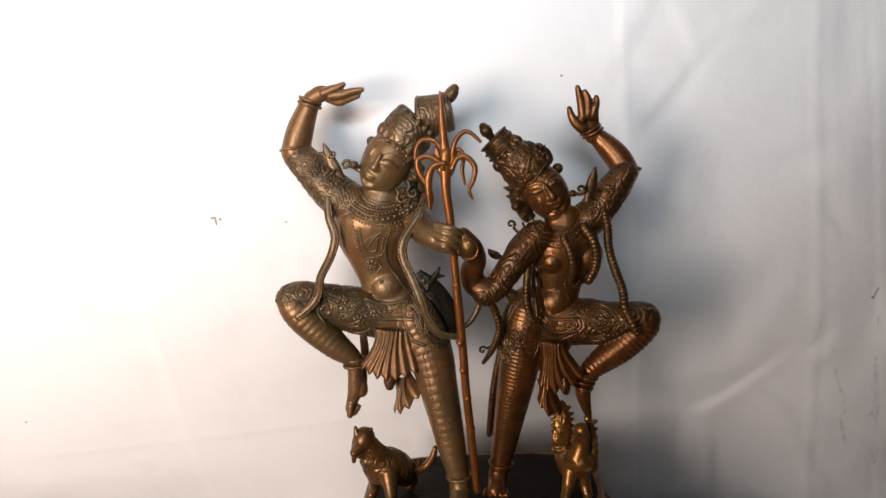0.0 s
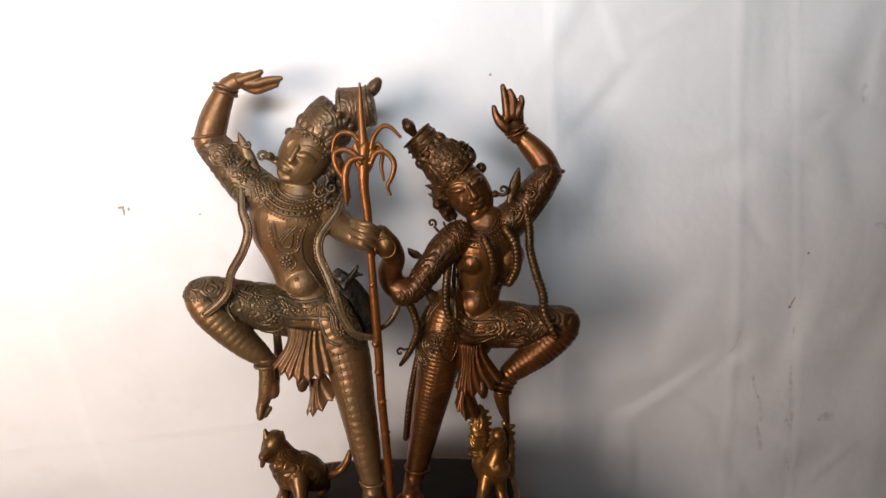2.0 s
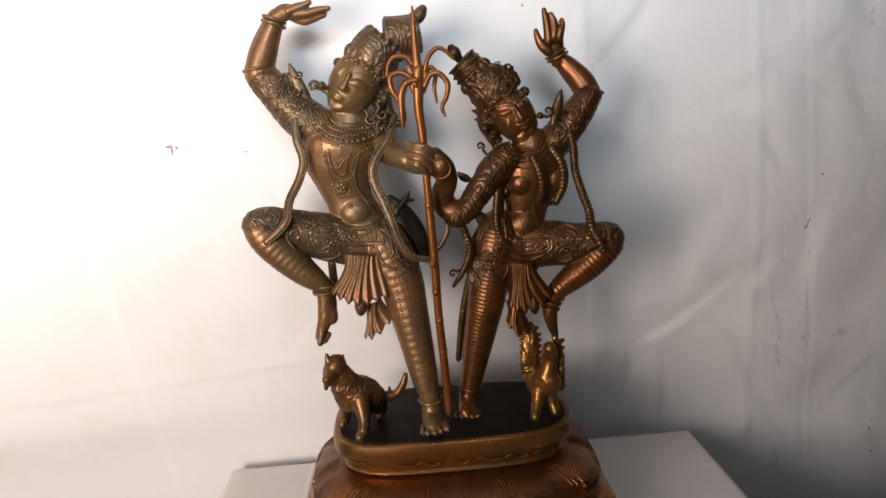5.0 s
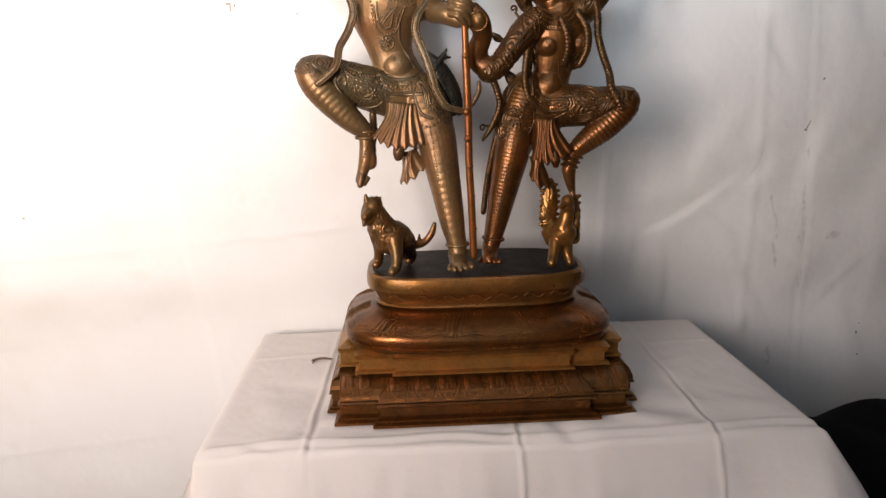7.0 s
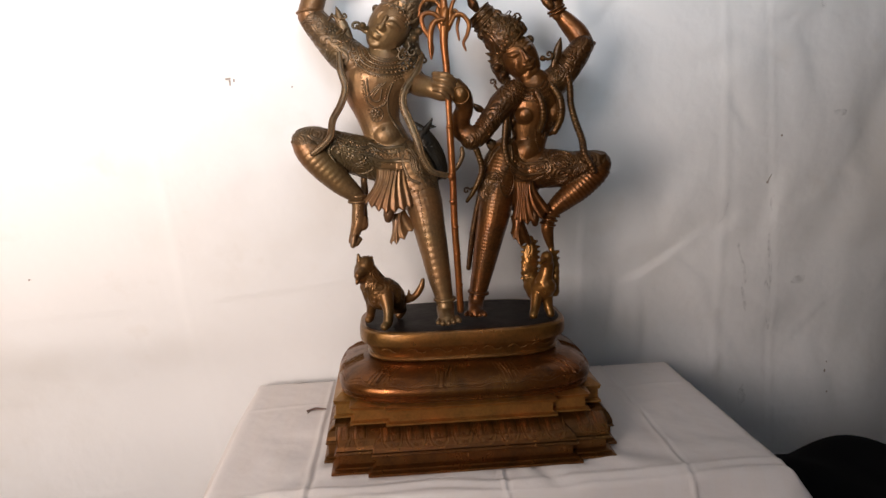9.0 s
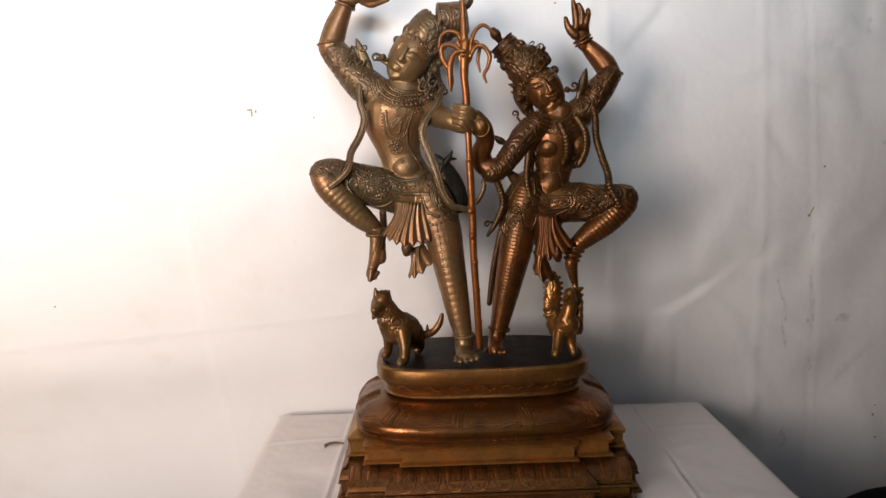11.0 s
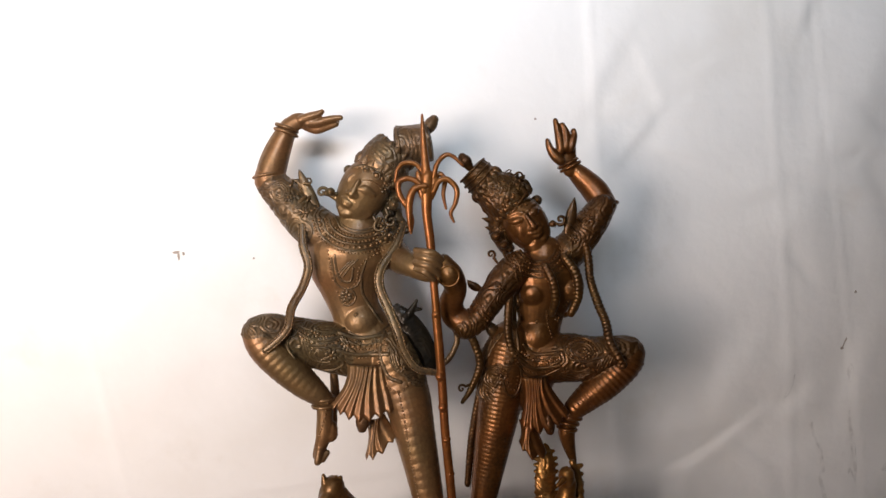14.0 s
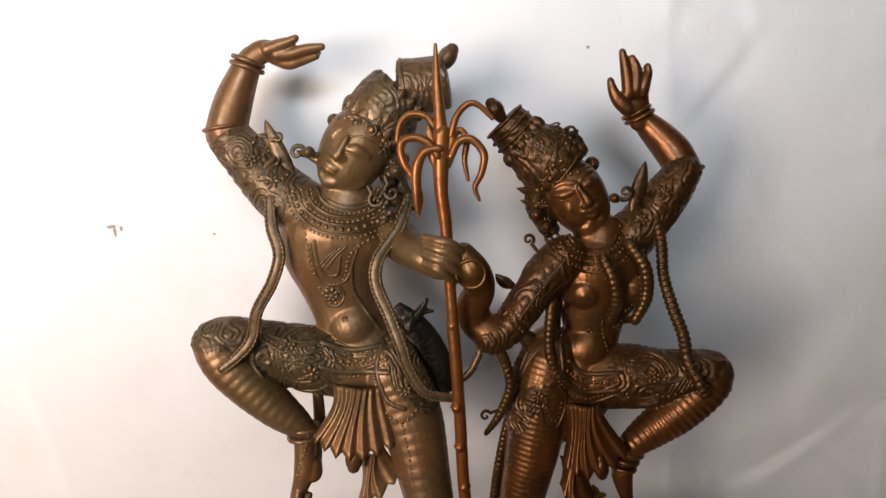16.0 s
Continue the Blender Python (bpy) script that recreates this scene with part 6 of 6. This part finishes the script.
finish(F, "statue", [BRONZE_RED, BRONZE_RED_CARVED, BRONZE_SHADED], "reddish bronze statue of a dancing female figure in a tall crown", "statue", None)

# the staff between them
staff = new("staff")
staff.location = (-0.007, 0.142, 1.007)
tagged(staff, "slim copper staff with a pointed tip and curling leaves", "staff")
cord(S, [(-0.018, 0.125, 1.315, 0.0059), (-0.021, 0.12, 1.404, 0.0058), (-0.023, 0.118, 1.464, 0.0064), (-0.026, 0.116, 1.502, 0.007), (-0.025, 0.116, 1.534, 0.0087), (-0.023, 0.118, 1.559, 0.0099)], 0)
cord(S, [(-0.02, 0.123, 1.359, 0.0066), (-0.018, 0.125, 1.315, 0.0066), (-0.016, 0.129, 1.249, 0.0066), (-0.015, 0.132, 1.18, 0.0066), (-0.011, 0.136, 1.103, 0.0066), (-0.007, 0.142, 1.007, 0.0066)], 0)
node(S, [(-0.021, 0.122, 1.4, 0.0065), (-0.02, 0.122, 1.359, 0.0065)])
node(S, [(-0.019, 0.126, 1.267, 0.0073), (-0.017, 0.128, 1.221, 0.0073), (-0.014, 0.132, 1.172, 0.0073), (-0.011, 0.136, 1.119, 0.0074), (-0.008, 0.14, 1.058, 0.0074)])
piece(S, "shaft", COPPER, staff)
cord(S, [(-0.024, 0.118, 1.553, 0.0081), (-0.025, 0.118, 1.584, 0.0058), (-0.026, 0.118, 1.617, 0.0041), (-0.026, 0.118, 1.646, 0.0017)], 0)
piece(S, "tip", COPPER, staff)
leaf(S, [(-0.019, 0.115, 1.528), (-0.014, 0.115, 1.55), (-0.012, 0.115, 1.568)], 10)
piece(S, "leaf", COPPER, staff)
leaf(S, [(-0.03, 0.115, 1.528), (-0.035, 0.115, 1.557), (-0.037, 0.115, 1.567)], 10)
piece(S, "leaf", COPPER, staff)
cord(S, [(-0.014, 0.115, 1.556, 0.0035), (-0.008, 0.115, 1.575, 0.0035), (0.004, 0.115, 1.587, 0.0035), (0.015, 0.115, 1.585, 0.0029), (0.028, 0.115, 1.572, 0.0023)], 0)
piece(S, "leaf", COPPER, staff)
cord(S, [(-0.015, 0.11, 1.536, 0.0041), (-0.007, 0.11, 1.55, 0.0041), (0.006, 0.11, 1.552, 0.0041), (0.018, 0.11, 1.537, 0.0041), (0.015, 0.11, 1.518, 0.0035), (0.008, 0.11, 1.504, 0.0029), (0.012, 0.11, 1.491, 0.0017)], 0)
piece(S, "leaf", COPPER, staff)
cord(S, [(-0.013, 0.125, 1.553, 0.0035), (-0.005, 0.125, 1.562, 0.0035), (0.002, 0.125, 1.552, 0.0035), (-0.001, 0.125, 1.532, 0.003), (0.002, 0.125, 1.511, 0.0018)], 0)
piece(S, "leaf", COPPER, staff)
cord(S, [(-0.028, 0.11, 1.537, 0.0041), (-0.037, 0.11, 1.55, 0.0041), (-0.051, 0.11, 1.556, 0.0041), (-0.064, 0.11, 1.551, 0.0041), (-0.063, 0.11, 1.533, 0.0041), (-0.052, 0.11, 1.513, 0.0041), (-0.048, 0.11, 1.495, 0.0035), (-0.05, 0.11, 1.478, 0.0017)], 0)
piece(S, "leaf", COPPER, staff)
cord(S, [(-0.026, 0.108, 1.544, 0.004), (-0.032, 0.108, 1.544, 0.004), (-0.043, 0.108, 1.54, 0.0051), (-0.05, 0.108, 1.524, 0.0057), (-0.051, 0.108, 1.501, 0.0046), (-0.051, 0.108, 1.481, 0.0017)], 0)
piece(S, "leaf", COPPER, staff)
cord(S, [(-0.029, 0.12, 1.565, 0.0035), (-0.039, 0.12, 1.577, 0.0035), (-0.055, 0.12, 1.579, 0.0035), (-0.065, 0.12, 1.57, 0.0029), (-0.069, 0.12, 1.553, 0.0023)], 0)
piece(S, "leaf", COPPER, staff)

# the two small animals on the pedestal
limb(L, [(-0.174, 0.157, 1.062, 0.0259), (-0.162, 0.163, 1.047, 0.0327), (-0.142, 0.174, 1.033, 0.0297), (-0.132, 0.184, 1.015, 0.02)], ORN, .95)
limb(L, [(-0.183, 0.148, 1.094, 0.0173), (-0.176, 0.152, 1.077, 0.0205), (-0.169, 0.158, 1.06, 0.0259)], ORN, .9)
egg(L, (-0.199, 0.148, 1.072), (-0.181, 0.148, 1.119), 0.0195, SKIN, 0.85)
limb(L, [(-0.192, 0.137, 1.096, 0.0118), (-0.2, 0.127, 1.09, 0.0085)], SKIN, 1)
limb(L, [(-0.201, 0.128, 1.085, 0.0053), (-0.203, 0.126, 1.075, 0.0037)], SKIN, 1)
limb(L, [(-0.197, 0.143, 1.114, 0.0064), (-0.199, 0.143, 1.126, 0.0027)], SKIN, 1)
limb(L, [(-0.177, 0.148, 1.11, 0.0065), (-0.174, 0.148, 1.12, 0.0027)], SKIN, 1)
limb(L, [(-0.18, 0.153, 1.05, 0.0151), (-0.18, 0.165, 1.019, 0.0098), (-0.183, 0.172, 0.997, 0.0088), (-0.187, 0.166, 0.992, 0.0082)], SKIN, 1)
limb(L, [(-0.151, 0.143, 1.044, 0.0161), (-0.147, 0.128, 1.017, 0.0106), (-0.149, 0.124, 0.996, 0.0095), (-0.155, 0.117, 0.99, 0.0084)], SKIN, 1)
limb(L, [(-0.129, 0.185, 1.022, 0.0167), (-0.122, 0.2, 0.999, 0.0112), (-0.126, 0.196, 0.99, 0.009)], SKIN, 1)
limb(L, [(-0.131, 0.184, 1.029, 0.01), (-0.111, 0.188, 1.022, 0.0078), (-0.093, 0.192, 1.028, 0.0072), (-0.081, 0.192, 1.044, 0.0067), (-0.076, 0.192, 1.06, 0.0044)], SKIN, 1)
limb(L, [(-0.115, 0.188, 1.03, 0.0039), (-0.117, 0.188, 1.041, 0.002)], SKIN, 1)
limb(L, [(-0.105, 0.19, 1.031, 0.0039), (-0.105, 0.19, 1.041, 0.002)], SKIN, 1)
fuse(L, 0.0013)
finish(L, "animal_statuette", [TAWNY, TAWNY, TAWNY], "small bronze statuette of a seated cat-like beast on the pedestal", "statuette", PLATE + 0.0005)
limb(P, [(0.145, 0.175, 1.043, 0.022), (0.154, 0.168, 1.035, 0.0262), (0.163, 0.156, 1.044, 0.0227)], SKIN, .9)
limb(P, [(0.159, 0.155, 1.052, 0.0173), (0.165, 0.155, 1.071, 0.014), (0.168, 0.155, 1.089, 0.013)], SKIN, 1)
egg(P, (0.164, 0.15, 1.084), (0.166, 0.15, 1.114), 0.013, SKIN, 0.85)
limb(P, [(0.157, 0.138, 1.1, 0.0054), (0.148, 0.13, 1.096, 0.0032)], SKIN, 1)
limb(P, [(0.177, 0.165, 1.117, 0.0044), (0.183, 0.165, 1.101, 0.0065), (0.187, 0.165, 1.078, 0.0065), (0.186, 0.165, 1.055, 0.0076), (0.185, 0.165, 1.029, 0.0087)], ORN, 1)
limb(P, [(0.141, 0.18, 1.042, 0.0132), (0.136, 0.178, 1.068, 0.0154), (0.138, 0.178, 1.095, 0.0154), (0.14, 0.178, 1.117, 0.0121), (0.139, 0.178, 1.139, 0.0055)], ORN, .6)
limb(P, [(0.147, 0.155, 1.029, 0.013), (0.14, 0.142, 1.007, 0.0096), (0.134, 0.128, 0.995, 0.0085)], SKIN, 1)
limb(P, [(0.167, 0.162, 1.029, 0.0131), (0.17, 0.158, 1.004, 0.0097), (0.173, 0.15, 0.99, 0.0086)], SKIN, 1)
limb(P, [(0.134, 0.178, 1.13, 0.0044), (0.127, 0.178, 1.133, 0.0029)], SKIN, 1)
limb(P, [(0.145, 0.178, 1.13, 0.0044), (0.152, 0.178, 1.131, 0.0029)], SKIN, 1)
limb(P, [(0.129, 0.178, 1.119, 0.0044), (0.122, 0.178, 1.121, 0.0029)], SKIN, 1)
limb(P, [(0.149, 0.178, 1.118, 0.0044), (0.156, 0.178, 1.12, 0.0029)], SKIN, 1)
limb(P, [(0.129, 0.178, 1.109, 0.0044), (0.122, 0.178, 1.111, 0.0029)], SKIN, 1)
limb(P, [(0.149, 0.178, 1.108, 0.0044), (0.156, 0.178, 1.11, 0.0029)], SKIN, 1)
limb(P, [(0.129, 0.178, 1.098, 0.0044), (0.122, 0.178, 1.101, 0.0029)], SKIN, 1)
limb(P, [(0.149, 0.178, 1.097, 0.0044), (0.156, 0.178, 1.099, 0.0029)], SKIN, 1)
limb(P, [(0.129, 0.178, 1.087, 0.0044), (0.122, 0.178, 1.09, 0.0029)], SKIN, 1)
limb(P, [(0.149, 0.178, 1.086, 0.0044), (0.156, 0.178, 1.088, 0.0029)], SKIN, 1)
limb(P, [(0.128, 0.178, 1.075, 0.0044), (0.122, 0.178, 1.078, 0.0029)], SKIN, 1)
limb(P, [(0.149, 0.178, 1.074, 0.0044), (0.156, 0.178, 1.076, 0.0029)], SKIN, 1)
limb(P, [(0.128, 0.178, 1.065, 0.0044), (0.121, 0.178, 1.068, 0.0029)], SKIN, 1)
limb(P, [(0.149, 0.178, 1.064, 0.0044), (0.156, 0.178, 1.066, 0.0029)], SKIN, 1)
limb(P, [(0.128, 0.178, 1.055, 0.0044), (0.121, 0.178, 1.057, 0.0029)], SKIN, 1)
limb(P, [(0.149, 0.178, 1.054, 0.0044), (0.156, 0.178, 1.056, 0.0029)], SKIN, 1)
limb(P, [(0.187, 0.165, 1.109, 0.0049), (0.192, 0.165, 1.111, 0.0033)], SKIN, 1)
limb(P, [(0.187, 0.165, 1.096, 0.0049), (0.192, 0.165, 1.098, 0.0033)], SKIN, 1)
limb(P, [(0.187, 0.165, 1.082, 0.0049), (0.192, 0.165, 1.084, 0.0033)], SKIN, 1)
limb(P, [(0.187, 0.165, 1.068, 0.0049), (0.192, 0.165, 1.07, 0.0033)], SKIN, 1)
limb(P, [(0.187, 0.165, 1.055, 0.0049), (0.192, 0.165, 1.057, 0.0033)], SKIN, 1)
limb(P, [(0.187, 0.165, 1.041, 0.0049), (0.191, 0.165, 1.043, 0.0033)], SKIN, 1)
fuse(P, 0.0013)
finish(P, "bird_statuette", [GOLDEN, GOLDEN, GOLDEN], "small bronze statuette of a standing bird with upright tail", "statuette", PLATE + 0.0005)

# ---- small and dark things beside the table ----
def black_bundle():
    """A heap of black cloth: a rounded block, sagging and creased."""
    bm = bmesh.new()
    bmesh.ops.create_grid(bm, x_segments=46, y_segments=46, size=1)
    for v in bm.verts:
        x, y = v.co.x, v.co.y
        r = max(abs(x), abs(y))
        q = math.hypot(x, y)
        top = max(0.0, 1 - (0.55 * r ** 4 + 0.45 * q ** 4) / 1.15) ** 0.33 if r < 1 else 0.0
        bend = noise.noise(Vector((x * 1.7, y * 1.7, 3.1)))
        z = 0.585 * top * (1 + 0.03 * bend) + 0.01 * math.sin(9 * x + 4 * y) * top
        v.co = Vector((0.93 + x * (0.33 + 0.02 * bend), 0.22 + y * (0.25 + 0.02 * bend), max(0.0, z - 0.10 * max(0.0, x) ** 2)))
    ob = part("seat_cover", bm, BLACK, None, "", True)
    return tagged(ob, "black cloth cover over a low seat beside the table", "seat cover")


def twig():
    verts, faces = [], []
    for pts in ([(-0.336, 0.298, 0.7525, 0.0022), (-0.318, 0.304, 0.754, 0.0028), (-0.296, 0.300, 0.7535, 0.0018)], [(-0.330, 0.299, 0.753, 0.0016), (-0.334, 0.284, 0.752, 0.001)]):
        tube(verts, faces, spline(pts, 0.004), 1.0, 6)
    ob = new("twig", mesh_of("twig", verts, faces, [TWIG]))
    tagged(ob, "short dark dry twig lying on the tablecloth", "twig")


def blot(x, z, rx, rz, lean=0.0, material=None):
    """A stain on the sheet, a thin irregular patch that follows its folds."""
    bm = bmesh.new()
    pts = []
    for i in range(14):
        a = 2 * math.pi * i / 14
        k = 1 + 0.35 * noise.noise(Vector((math.cos(a) * 1.5 + x * 40, math.sin(a) * 1.5, z * 40)))
        px, pz = x + rx * k * math.cos(a) + lean * rz * math.sin(a), z + rz * k * math.sin(a)
        y = float(sheet_plane(px, np.array(pz)) - fold_height(np.array(px), np.array(pz))) - 0.0022
        pts.append(bm.verts.new((px, y, pz)))
    bm.faces.new(pts)
    ob = part("stain", bm, material or STAIN, None)
    tagged(ob, "small brown stain on the hanging white sheet", "stain", "stains on the sheet", "structure")


black_bundle()
twig()
for b in ((-0.441, 1.464, 0.0055, 0.0022, 0.3), (-0.438, 1.457, 0.0018, 0.006), (-0.430, 1.461, 0.002, 0.003), (0.812, 1.207, 0.002, 0.011, 0.4), (0.807, 1.197, 0.004, 0.003), (0.831, 1.312, 0.003, 0.003),
          (0.177, 1.669, 0.0025, 0.002), (-0.911, 1.063, 0.003, 0.002), (1.043, 0.661, 0.003, 0.005), (1.053, 0.600, 0.003, 0.003), (1.047, 0.687, 0.002, 0.002), (-0.320, 1.447, 0.002, 0.0015)):
    blot(*b)
# faint rusty streaks that run down beside the seam
for b in ((0.753, 1.015, 0.004, 0.03, -0.3), (0.769, 0.959, 0.005, 0.035, -0.2), (0.778, 0.893, 0.005, 0.04, -0.3), (0.694, 1.121, 0.004, 0.028, 0.35), (0.837, 0.989, 0.006, 0.07, -0.15), (0.847, 0.871, 0.009, 0.08, -0.22),
          (0.808, 0.601, 0.012, 0.03), (0.826, 1.143, 0.006, 0.02), (0.923, 0.936, 0.02, 0.012, 0.5), (-0.558, 1.641, 0.012, 0.006), (0.915, 1.627, 0.008, 0.02), (0.989, 1.363, 0.02, 0.008)):
    blot(*b, *([0.0] * (5 - len(b))), FAINT)
